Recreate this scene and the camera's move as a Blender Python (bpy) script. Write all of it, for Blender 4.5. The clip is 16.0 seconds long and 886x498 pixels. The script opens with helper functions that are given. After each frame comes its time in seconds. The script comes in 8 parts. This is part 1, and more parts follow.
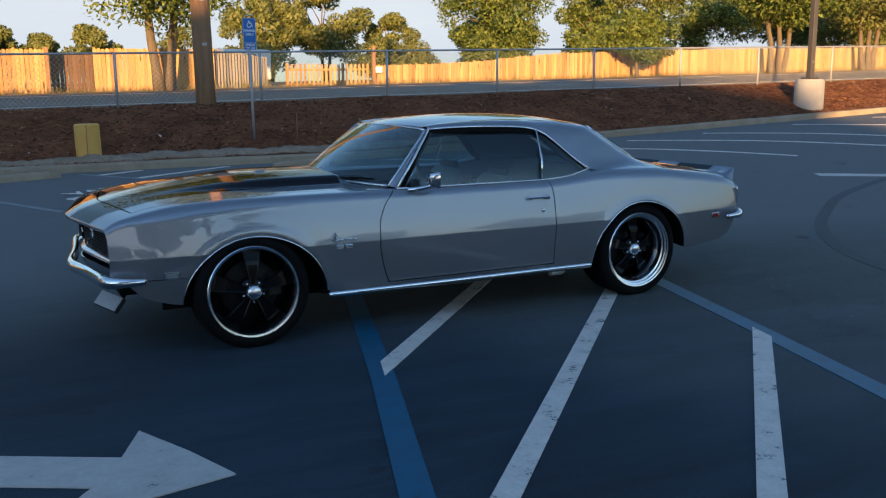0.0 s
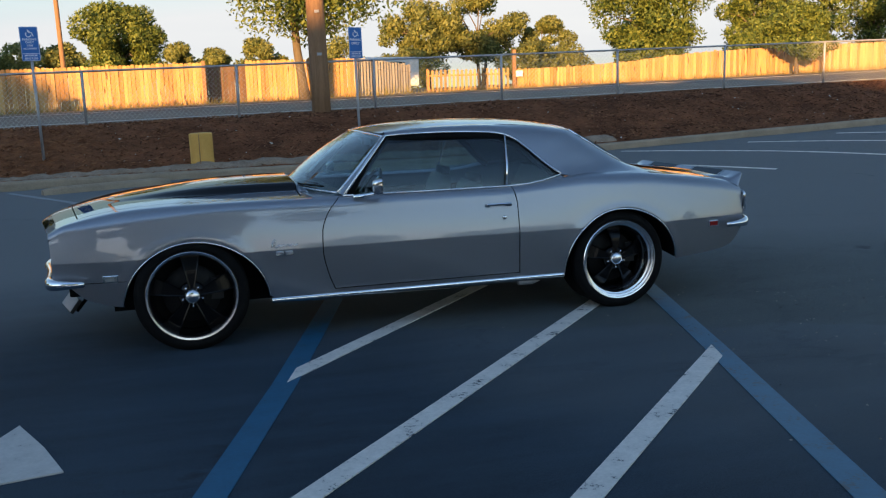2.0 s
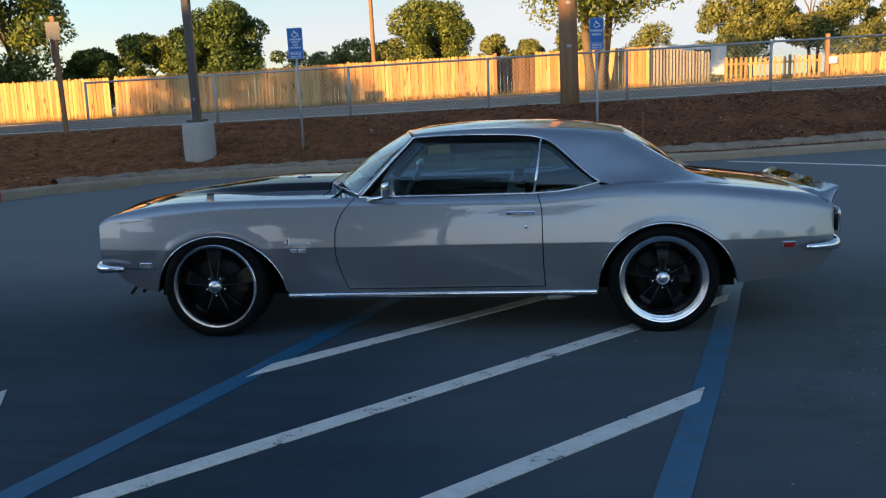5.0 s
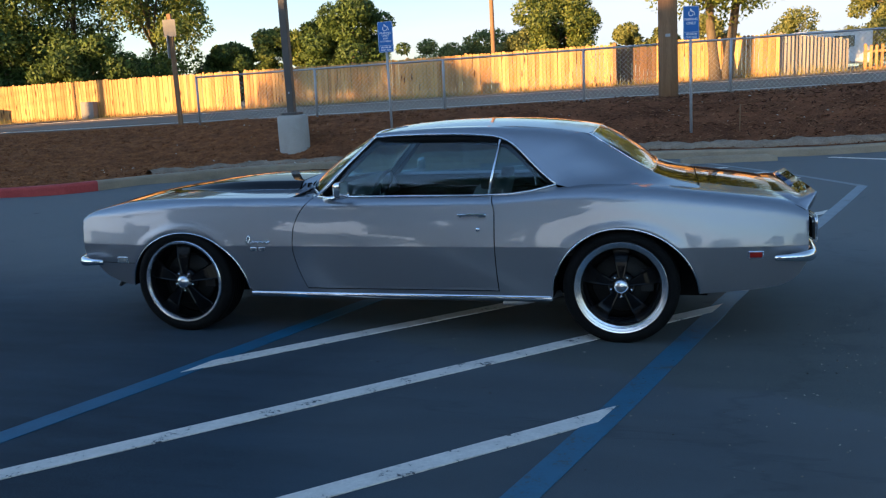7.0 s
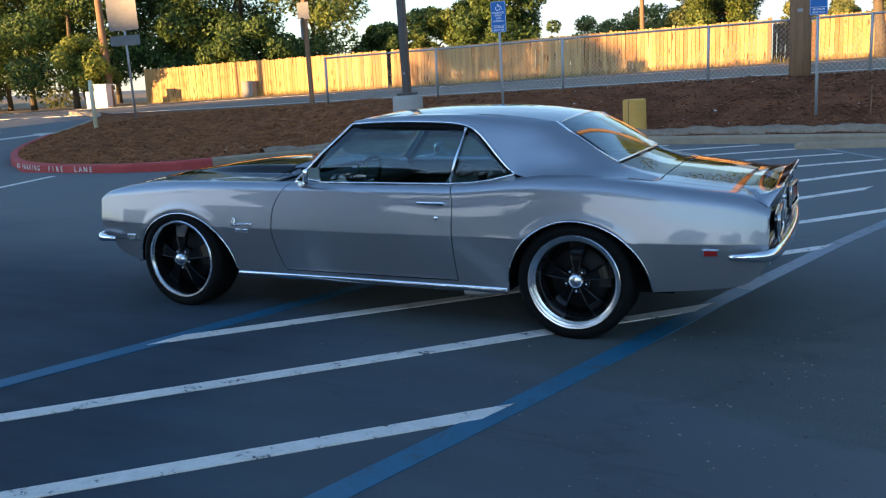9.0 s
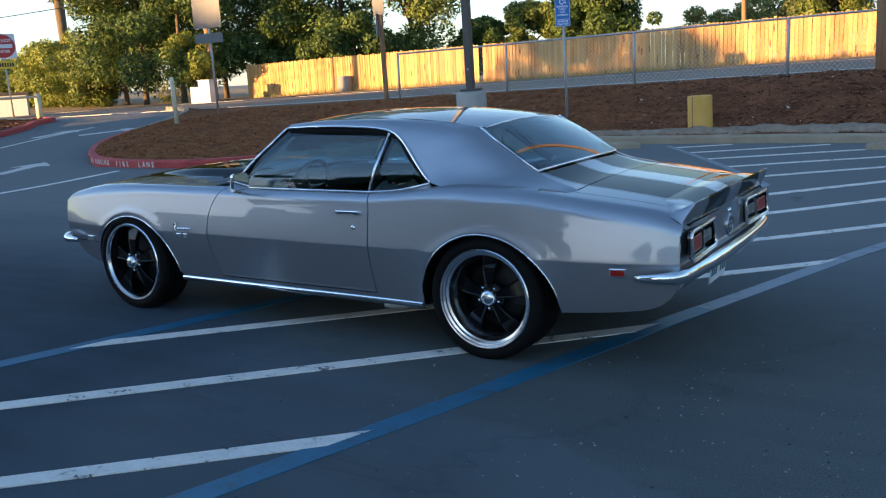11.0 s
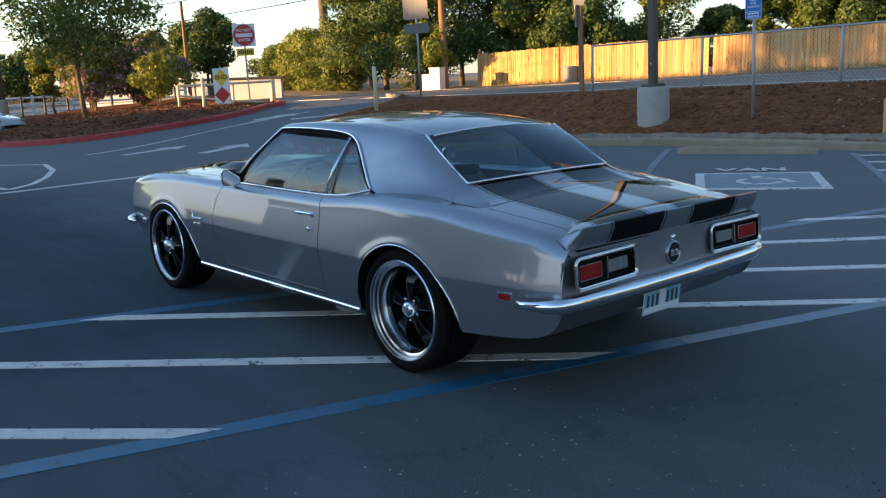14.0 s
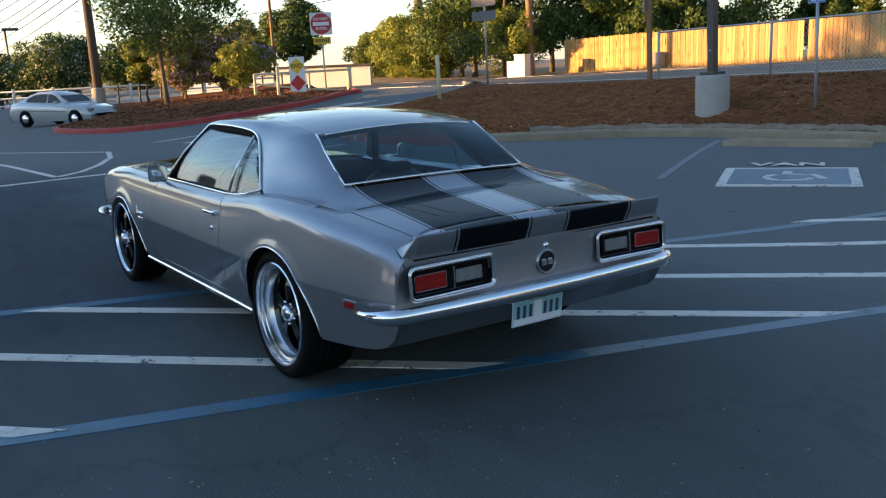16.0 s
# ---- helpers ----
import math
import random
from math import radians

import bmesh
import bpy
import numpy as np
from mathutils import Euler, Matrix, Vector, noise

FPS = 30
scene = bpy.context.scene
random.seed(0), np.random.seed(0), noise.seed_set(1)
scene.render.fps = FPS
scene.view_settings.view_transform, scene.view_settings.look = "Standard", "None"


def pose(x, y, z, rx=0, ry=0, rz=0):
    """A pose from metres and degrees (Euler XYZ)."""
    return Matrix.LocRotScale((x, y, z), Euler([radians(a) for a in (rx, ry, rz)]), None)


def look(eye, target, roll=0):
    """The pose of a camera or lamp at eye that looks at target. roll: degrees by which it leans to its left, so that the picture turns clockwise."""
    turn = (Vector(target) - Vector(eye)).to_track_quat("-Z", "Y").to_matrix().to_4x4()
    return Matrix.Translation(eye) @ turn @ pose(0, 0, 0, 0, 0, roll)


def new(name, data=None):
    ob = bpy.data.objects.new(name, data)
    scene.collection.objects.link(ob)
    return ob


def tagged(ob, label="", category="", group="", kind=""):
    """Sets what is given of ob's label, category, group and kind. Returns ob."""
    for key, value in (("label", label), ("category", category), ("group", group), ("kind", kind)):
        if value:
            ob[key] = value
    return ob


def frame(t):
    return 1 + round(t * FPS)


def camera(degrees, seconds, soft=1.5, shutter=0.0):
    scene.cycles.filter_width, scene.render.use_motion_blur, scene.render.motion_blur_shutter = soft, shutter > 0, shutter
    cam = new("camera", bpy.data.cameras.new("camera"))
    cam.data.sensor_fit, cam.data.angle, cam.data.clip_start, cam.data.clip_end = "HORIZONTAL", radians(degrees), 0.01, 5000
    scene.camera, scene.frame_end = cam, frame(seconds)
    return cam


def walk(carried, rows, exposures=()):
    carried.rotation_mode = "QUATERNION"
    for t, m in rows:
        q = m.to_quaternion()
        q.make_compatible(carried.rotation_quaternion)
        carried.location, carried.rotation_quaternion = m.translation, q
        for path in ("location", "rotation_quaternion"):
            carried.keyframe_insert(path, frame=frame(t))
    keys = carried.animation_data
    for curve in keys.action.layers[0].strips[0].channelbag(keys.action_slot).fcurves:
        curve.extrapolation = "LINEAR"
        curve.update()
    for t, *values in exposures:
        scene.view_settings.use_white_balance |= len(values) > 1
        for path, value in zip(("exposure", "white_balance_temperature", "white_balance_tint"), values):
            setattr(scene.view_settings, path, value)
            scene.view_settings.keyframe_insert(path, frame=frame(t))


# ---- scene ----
cam = camera(53.0, 16.0, 1.2)
PATH = [
    (0, (-2.687, -5.729, 1.443), (-1.783, -3.98, 1.09), -0.4),
    (0.5, (-2.364, -5.84, 1.44), (-1.515, -4.062, 1.097), -0.6),
    (1, (-2.045, -6.032, 1.427), (-1.375, -4.178, 1.093), -1.4),
    (1.5, (-1.738, -6.15, 1.42), (-1.135, -4.273, 1.084), -1.4),
    (2, (-1.389, -6.162, 1.429), (-0.839, -4.269, 1.091), -1.7),
    (2.5, (-1.03, -6.282, 1.429), (-0.66, -4.345, 1.095), -2.7),
    (3, (-0.736, -6.298, 1.431), (-0.462, -4.345, 1.098), -2.6),
    (3.5, (-0.406, -6.198, 1.429), (-0.16, -4.241, 1.098), -1.6),
    (4, (-0.054, -6.212, 1.44), (0.071, -4.244, 1.108), -1.1),
    (4.2, (0.062, -6.211, 1.442), (0.111, -4.24, 1.108), -1.3),
    (6.3, (1.188, -5.981, 1.456), (0.859, -4.039, 1.108), -2.0),
    (6.5, (1.283, -5.94, 1.458), (0.931, -4.003, 1.11), -1.9),
    (7, (1.612, -5.891, 1.459), (1.128, -3.982, 1.11), -2.3),
    (7.5, (1.908, -5.863, 1.462), (1.327, -3.983, 1.107), -2.5),
    (8, (2.145, -5.684, 1.464), (1.509, -3.824, 1.097), -1.7),
    (8.5, (2.461, -5.589, 1.459), (1.679, -3.787, 1.084), -2.4),
    (9, (2.755, -5.492, 1.469), (1.92, -3.716, 1.087), -2.5),
    (9.2, (2.834, -5.399, 1.459), (1.99, -3.627, 1.074), -2.4),
    (11.3, (3.79, -4.678, 1.475), (2.62, -3.102, 1.093), -3.2),
    (11.5, (3.92, -4.636, 1.477), (2.676, -3.117, 1.099), -3.2),
    (12, (4.171, -4.49, 1.498), (2.887, -3.003, 1.12), -2.5),
    (12.5, (4.271, -4.234, 1.493), (2.953, -2.778, 1.112), -2.2),
    (13, (4.456, -4.034, 1.504), (3.096, -2.618, 1.119), -2.4),
    (13.5, (4.718, -3.848, 1.525), (3.259, -2.535, 1.139), -2.6),
    (14, (4.823, -3.612, 1.508), (3.347, -2.32, 1.119), -1.9),
    (14.5, (4.962, -3.37, 1.514), (3.478, -2.09, 1.115), -1.8),
    (15, (5.198, -3.155, 1.533), (3.649, -1.956, 1.131), -1.9),
    (15.5, (5.297, -2.901, 1.518), (3.699, -1.77, 1.112), -2.2),
    (16, (5.39, -2.62, 1.526), (3.774, -1.515, 1.115), -2.2),
]
walk(cam, [(t, look(eye, target, roll)) for t, eye, target, roll in PATH],
     [(0.0, 1.95, 5820, 11), (2.5, 2.1, 6400, 13), (4.2, 2.1, 6380, 13), (6.5, 2.23, 5900, 12), (8.0, 2.48, 5840, 12), (9.0, 2.56, 5760, 11), (12.0, 2.44, 5860, 11), (14.0, 2.36, 6060, 12), (15.0, 2.62, 6260, 13), (16.0, 2.4, 6340, 13)])

# ---- light ----
SUN_EL, SUN_AZ = 6.5, 210.0
world = bpy.data.worlds.new("world")
scene.world = world
world.use_nodes = True
wn = world.node_tree
sky = wn.nodes.new("ShaderNodeTexSky")
sky.sky_type, sky.sun_disc = "NISHITA", False
sky.sun_elevation, sky.sun_rotation = radians(SUN_EL), radians(SUN_AZ)
sky.air_density, sky.dust_density, sky.ozone_density = 1.0, 0.35, 2.0
# a thin bright veil of high cloud over the clear sky
coord, stretch = wn.nodes.new("ShaderNodeTexCoord"), wn.nodes.new("ShaderNodeMapping")
stretch.inputs["Scale"].default_value, stretch.inputs["Rotation"].default_value = (1.2, 2.6, 7.0), (0.1, 0.25, 0.5)
cloud, cloud_ramp = wn.nodes.new("ShaderNodeTexNoise"), wn.nodes.new("ShaderNodeValToRGB")
cloud.inputs["Scale"].default_value, cloud.inputs["Detail"].default_value, cloud.inputs["Roughness"].default_value = 1.6, 6.0, 0.6
cloud_ramp.color_ramp.elements[0].position, cloud_ramp.color_ramp.elements[1].position = 0.3, 0.72
cloud_ramp.color_ramp.elements[0].color, cloud_ramp.color_ramp.elements[1].color = (0.8, 0.95, 1.2, 1), (1.38, 1.45, 1.52, 1)
cap, veil = wn.nodes.new("ShaderNodeMix"), wn.nodes.new("ShaderNodeMix")
cap.data_type = veil.data_type = "RGBA"
cap.blend_type = "DARKEN"
cap.clamp_result = False
cap.inputs[0].default_value, veil.inputs[0].default_value = 1.0, 0.42
wn.links.new(coord.outputs["Generated"], stretch.inputs[0])
wn.links.new(stretch.outputs[0], cloud.inputs["Vector"])
wn.links.new(cloud.outputs[0], cloud_ramp.inputs[0])
wn.links.new(sky.outputs[0], cap.inputs[6])
height, thin = wn.nodes.new("ShaderNodeSeparateXYZ"), wn.nodes.new("ShaderNodeMapRange")
thin.inputs["From Max"].default_value, thin.inputs["To Min"].default_value, thin.inputs["To Max"].default_value = 0.55, 0.5, 0.12
wn.links.new(coord.outputs["Generated"], height.inputs[0])
wn.links.new(height.outputs[2], thin.inputs[0])
wn.links.new(thin.outputs[0], veil.inputs[0])
wn.links.new(cap.outputs[2], veil.inputs[6])
wn.links.new(cloud_ramp.outputs[0], veil.inputs[7])
# the sky away from the sun is dimmer than the sky round it
away, fall, dim = wn.nodes.new("ShaderNodeVectorMath"), wn.nodes.new("ShaderNodeMapRange"), wn.nodes.new("ShaderNodeMix")
away.operation, away.inputs[1].default_value = "DOT_PRODUCT", (0.6, 0.8, 0.0)
fall.interpolation_type = "SMOOTHSTEP"
fall.inputs["From Min"].default_value, fall.inputs["From Max"].default_value = -0.6, 0.75
fall.inputs["To Min"].default_value, fall.inputs["To Max"].default_value = 1.0, 0.6
dim.data_type, dim.blend_type, dim.clamp_result = "RGBA", "MULTIPLY", False
dim.inputs[0].default_value = 1.0
wn.links.new(coord.outputs["Generated"], away.inputs[0])
wn.links.new(away.outputs["Value"], fall.inputs[0])
wn.links.new(veil.outputs[2], dim.inputs[6]), wn.links.new(fall.outputs[0], dim.inputs[7])
# and the sky deepens above the bright haze of the horizon
deep, blue = wn.nodes.new("ShaderNodeMapRange"), wn.nodes.new("ShaderNodeMix")
deep.interpolation_type = "SMOOTHSTEP"
deep.inputs["From Min"].default_value, deep.inputs["From Max"].default_value = 0.1, 0.5
blue.data_type, blue.blend_type, blue.clamp_result = "RGBA", "MULTIPLY", False
blue.inputs[7].default_value = (0.65, 0.7, 0.74, 1)
haze = wn.nodes.new("ShaderNodeMix")
haze.data_type, haze.clamp_result = "RGBA", False
haze.inputs[6].default_value, haze.inputs[7].default_value = (3.2, 3.18, 2.9, 1), (4.0, 5.4, 7.6, 1)
wn.links.new(deep.outputs[0], haze.inputs[0]), wn.links.new(haze.outputs[2], cap.inputs[7])
wn.links.new(height.outputs[2], deep.inputs[0])
wn.links.new(deep.outputs[0], blue.inputs[0]), wn.links.new(dim.outputs[2], blue.inputs[6])
wn.links.new(blue.outputs[2], wn.nodes["Background"].inputs[0])
wn.nodes["Background"].inputs[1].default_value = 0.15
sun = new("sun", bpy.data.lights.new("sun", "SUN"))
sun.data.energy, sun.data.angle, sun.data.color = 3.55, radians(0.6), (1.0, 0.56, 0.2)
sun.matrix_world = look((-50, -86.6, 100 * math.tan(radians(SUN_EL))), (0, 0, 0))

# ---- materials ----
def material(name, colour, rough=0.6, metal=0.0, coat=0.0, spec=0.5):
    m = bpy.data.materials.new(name)
    m.use_nodes = True
    p = m.node_tree.nodes["Principled BSDF"]
    p.inputs["Base Color"].default_value = (*colour, 1)
    p.inputs["Roughness"].default_value = rough
    p.inputs["Metallic"].default_value = metal
    p.inputs["Coat Weight"].default_value = coat
    p.inputs["Coat Roughness"].default_value = 0.015
    p.inputs["Specular IOR Level"].default_value = spec
    return m


def node(m, kind, **inputs):
    n = m.node_tree.nodes.new("ShaderNode" + kind)
    for key, value in inputs.items():
        n.inputs[key.replace("_", " ")].default_value = value
    return n


def link(m, a, b):
    m.node_tree.links.new(a, b)


def varied(name, c1, c2, rough=0.8, scale=3.0, fine=40.0, bump=0.3, metal=0.0, island=False, piece=False, stretch=None, spec=0.5, depth=0.02, amount=0.5, knots=0.0):
    """A surface whose colour wanders between c1 and c2 at two scales, with a fine relief."""
    m = material(name, c1, rough, metal, spec=spec)
    p = m.node_tree.nodes["Principled BSDF"]
    tc = node(m, "TexCoord")
    src = tc.outputs["Object"]
    if stretch:
        mp = node(m, "Mapping", Scale=stretch)
        link(m, src, mp.inputs[0])
        src = mp.outputs[0]
    if piece:
        who = node(m, "ObjectInfo")
        far = node(m, "VectorMath")
        far.operation = "MULTIPLY_ADD"
        far.inputs[1].default_value = (37.0, 19.0, 23.0)
        link(m, who.outputs["Random"], far.inputs[0]), link(m, src, far.inputs[2])
        src = far.outputs[0]
    big = node(m, "TexNoise", Scale=scale, Detail=4.0, Roughness=0.6)
    small = node(m, "TexNoise", Scale=fine, Detail=3.0, Roughness=0.7)
    link(m, src, big.inputs["Vector"]), link(m, src, small.inputs["Vector"])
    add = node(m, "Mix", Factor=amount)
    link(m, big.outputs[0], add.inputs[2]), link(m, small.outputs[0], add.inputs[3])
    value = add.outputs[0]
    if island or piece:
        rnd = node(m, "NewGeometry") if island else node(m, "ObjectInfo")
        out = rnd.outputs["Random Per Island"] if island else rnd.outputs["Random"]
        mix2 = node(m, "Mix", Factor=0.5 if island else 0.3)
        link(m, value, mix2.inputs[2]), link(m, out, mix2.inputs[3])
        value = mix2.outputs[0]
    ramp = node(m, "ValToRGB")
    ramp.color_ramp.elements[0].position, ramp.color_ramp.elements[1].position = 0.3, 0.72
    ramp.color_ramp.elements[0].color, ramp.color_ramp.elements[1].color = (*c1, 1), (*c2, 1)
    link(m, value, ramp.inputs[0]), link(m, ramp.outputs[0], p.inputs["Base Color"])
    if knots:
        kn = node(m, "TexVoronoi", Scale=knots, Randomness=1.0)
        link(m, src, kn.inputs["Vector"])
        kr = node(m, "ValToRGB")
        kr.color_ramp.elements[0].position, kr.color_ramp.elements[1].position = 0.10, 0.19
        kr.color_ramp.elements[0].color, kr.color_ramp.elements[1].color = (1, 1, 1, 1), (0, 0, 0, 1)
        link(m, kn.outputs["Distance"], kr.inputs[0])
        km = node(m, "Mix")
        km.data_type = "RGBA"
        km.inputs[7].default_value = (0.10, 0.045, 0.015, 1)
        link(m, kr.outputs[0], km.inputs[0]), link(m, ramp.outputs[0], km.inputs[6]), link(m, km.outputs[2], p.inputs["Base Color"])
    b = node(m, "Bump", Strength=bump, Distance=depth)
    link(m, small.outputs[0], b.inputs["Height"]), link(m, b.outputs[0], p.inputs["Normal"])
    return m


def paint_material(name, striped):
    """Silver-grey metallic car paint under clear lacquer, with black racing stripes where striped."""
    m = material(name, (0.21, 0.22, 0.245), 0.42, 0.86, coat=1.0, spec=0.25)
    p = m.node_tree.nodes["Principled BSDF"]
    p.inputs["Coat IOR"].default_value = 1.68
    p.inputs["Specular Tint"].default_value = (0.45, 0.46, 0.5, 1)
    tc = node(m, "TexCoord")
    fl = node(m, "TexNoise", Scale=900.0, Detail=1.0)
    link(m, tc.outputs["Object"], fl.inputs["Vector"])
    rp = node(m, "ValToRGB")
    rp.color_ramp.elements[0].color, rp.color_ramp.elements[1].color = (0.27, 0.282, 0.31, 1), (0.345, 0.358, 0.388, 1)
    link(m, fl.outputs[0], rp.inputs[0])
    if not striped:
        link(m, rp.outputs[0], p.inputs["Base Color"])
        return m
    xyz = node(m, "SeparateXYZ")
    link(m, tc.outputs["Object"], xyz.inputs[0])
    ay = node(m, "Math")
    ay.operation = "ABSOLUTE"
    link(m, xyz.outputs[1], ay.inputs[0])
    total = None
    for centre, half in ((0.31, 0.188), (0.106, 0.004), (0.514, 0.004)):
        c = node(m, "Math")
        c.operation = "COMPARE"
        c.inputs[1].default_value, c.inputs[2].default_value = centre, half
        link(m, ay.outputs[0], c.inputs[0])
        if total is None:
            total = c.outputs[0]
        else:
            mx = node(m, "Math")
            mx.operation = "MAXIMUM"
            link(m, total, mx.inputs[0]), link(m, c.outputs[0], mx.inputs[1])
            total = mx.outputs[0]
    mixc = node(m, "Mix")
    mixc.data_type = "RGBA"
    link(m, total, mixc.inputs[0]), link(m, rp.outputs[0], mixc.inputs[6])
    mixc.inputs[7].default_value = (0.0025, 0.0025, 0.0035, 1)
    link(m, mixc.outputs[2], p.inputs["Base Color"])
    inv = node(m, "Math")
    inv.operation = "MULTIPLY_ADD"
    inv.inputs[1].default_value, inv.inputs[2].default_value = -0.86, 0.86
    link(m, total, inv.inputs[0]), link(m, inv.outputs[0], p.inputs["Metallic"])
    inv2 = node(m, "Math")
    inv2.operation = "MULTIPLY_ADD"
    inv2.inputs[1].default_value, inv2.inputs[2].default_value = -0.3, 0.3
    link(m, total, inv2.inputs[0]), link(m, inv2.outputs[0], p.inputs["Specular IOR Level"])
    inv3 = node(m, "Math")
    inv3.operation = "MULTIPLY_ADD"
    inv3.inputs[1].default_value, inv3.inputs[2].default_value = -0.5, 1.0
    link(m, total, inv3.inputs[0]), link(m, inv3.outputs[0], p.inputs["Coat Weight"])
    return m


def glass_material(name, tint, ior=1.5):
    m = bpy.data.materials.new(name)
    m.use_nodes = True
    nt = m.node_tree
    nt.nodes.remove(nt.nodes["Principled BSDF"])
    tr = node(m, "BsdfTransparent", Color=(*tint, 1))
    gl = node(m, "BsdfGlossy", Roughness=0.0)
    gl.inputs["Color"].default_value = (1, 1, 1, 1)
    lw = node(m, "LayerWeight", Blend=0.5)
    pw = node(m, "Math")
    pw.operation = "POWER"
    pw.inputs[1].default_value = 5.0
    fr = node(m, "Math")
    fr.operation = "MULTIPLY_ADD"
    base = ((ior - 1) / (ior + 1)) ** 2
    fr.inputs[1].default_value, fr.inputs[2].default_value = 1 - base, base
    link(m, lw.outputs["Facing"], pw.inputs[0]), link(m, pw.outputs[0], fr.inputs[0])
    mx = node(m, "MixShader")
    link(m, fr.outputs[0], mx.inputs[0]), link(m, tr.outputs[0], mx.inputs[1]), link(m, gl.outputs[0], mx.inputs[2])
    link(m, mx.outputs[0], nt.nodes["Material Output"].inputs[0])
    return m


PAINT = paint_material("silver_paint", False)
STRIPED = paint_material("striped_paint", True)
CHROME = material("chrome", (0.82, 0.83, 0.85), 0.06, 1.0)
DULLCHROME = material("dull_chrome", (0.4, 0.41, 0.43), 0.3, 1.0)
ALLOY = varied("polished_alloy", (0.72, 0.73, 0.75), (0.85, 0.85, 0.87), 0.22, 20, 200, 0.02, metal=1.0)
GLOSSBLACK = material("gloss_black", (0.008, 0.008, 0.009), 0.12, 0.0, coat=0.6)
MATTBLACK = varied("matt_black", (0.003, 0.003, 0.003), (0.007, 0.007, 0.007), 0.8, 6, 60, 0.1, spec=0.15)
RUBBER = varied("rubber", (0.0035, 0.0035, 0.0035), (0.009, 0.009, 0.009), 0.75, 8, 90, 0.15, spec=0.1)
GLASS = glass_material("car_glass", (0.66, 0.76, 0.77), 1.58)
WINDSHIELD = glass_material("windshield_glass", (0.76, 0.85, 0.85), 1.72)
REARGLASS = glass_material("rear_glass", (0.68, 0.77, 0.79), 1.5)
LENSGLASS = glass_material("lens_glass", (0.85, 0.85, 0.85), 1.45)
REDLENS = material("red_lens", (0.26, 0.007, 0.005), 0.3, 0.0, coat=0.1, spec=0.3)
WHITELENS = varied("white_lens", (0.13, 0.135, 0.135), (0.26, 0.265, 0.26), 0.2, 30, 160, 0.4)
SEATVINYL = varied("grey_vinyl", (0.17, 0.176, 0.174), (0.26, 0.268, 0.262), 0.5, 5, 120, 0.1)
DARKTRIM = varied("dark_trim", (0.008, 0.008, 0.009), (0.018, 0.018, 0.019), 0.6, 6, 120, 0.1)
STEEL = varied("galvanised_steel", (0.3, 0.3, 0.305), (0.44, 0.44, 0.445), 0.5, 4, 60, 0.08, metal=0.45)
SIGNBACK = varied("weathered_sign_aluminium", (0.10, 0.102, 0.105), (0.17, 0.17, 0.172), 0.55, 3, 40, 0.05, metal=0.3)
DARKSTEEL = varied("bronze_painted_steel", (0.05, 0.045, 0.04), (0.075, 0.065, 0.055), 0.5, 3, 80, 0.05)
KERBSTONE = varied("worn_kerb_concrete", (0.2, 0.158, 0.11), (0.4, 0.32, 0.225), 0.9, 2.5, 60, 0.35)
CONCRETE = varied("concrete", (0.3, 0.28, 0.25), (0.46, 0.44, 0.4), 0.9, 2.5, 60, 0.35)
WIRE = varied("galvanised_wire", (0.4, 0.38, 0.34), (0.58, 0.55, 0.5), 0.5, 4, 60, 0.05)
WOODPOLE = varied("weathered_pole", (0.16, 0.085, 0.042), (0.36, 0.21, 0.11), 0.9, 3, 30, 0.5, stretch=(6, 6, 0.35))
# the same pole wood, its colour darkened to read as shaded
SHADEDPOLE = varied("shaded_pole", (0.05, 0.036, 0.026), (0.115, 0.085, 0.062), 0.9, 3, 30, 0.5, stretch=(6, 6, 0.35))
PLANK = varied("cedar_boards", (0.32, 0.155, 0.045), (0.6, 0.375, 0.135), 0.85, 2.0, 18, 0.3, piece=True, stretch=(5, 5, 1.6), knots=1.0)
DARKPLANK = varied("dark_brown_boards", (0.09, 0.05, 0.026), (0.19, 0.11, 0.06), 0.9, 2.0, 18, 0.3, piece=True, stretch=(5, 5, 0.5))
GREYPLANK = varied("grey_boards", (0.2, 0.18, 0.16), (0.33, 0.3, 0.27), 0.9, 2.0, 18, 0.3, piece=True, stretch=(5, 5, 0.5))
YELLOWPAINT = varied("yellow_paint", (0.58, 0.3, 0.055), (0.72, 0.42, 0.1), 0.7, 4, 50, 0.2)
CREAMPAINT = varied("cream_paint", (0.55, 0.5, 0.33), (0.66, 0.6, 0.42), 0.6, 4, 50, 0.1)
WHITEPAINT = varied("white_paint", (0.62, 0.62, 0.6), (0.8, 0.8, 0.78), 0.6, 3, 60, 0.1)
SIGNBLUE = material("sign_blue", (0.015, 0.13, 0.42), 0.45)
SIGNWHITE = material("sign_white", (0.75, 0.76, 0.78), 0.45)
SIGNRED = material("sign_red", (0.5, 0.03, 0.03), 0.45)
SIGNYELLOW = material("sign_yellow", (0.75, 0.5, 0.03), 0.45)
SIGNBLACK = material("sign_black", (0.01, 0.01, 0.01), 0.5)
REDKERB = varied("red_kerb_paint", (0.3, 0.03, 0.03), (0.48, 0.075, 0.062), 0.75, 3, 40, 0.3)


# ---- mesh helpers ----
def smoothstep(a, b, x):
    t = min(1.0, max(0.0, (x - a) / (b - a)))
    return t * t * (3 - 2 * t)


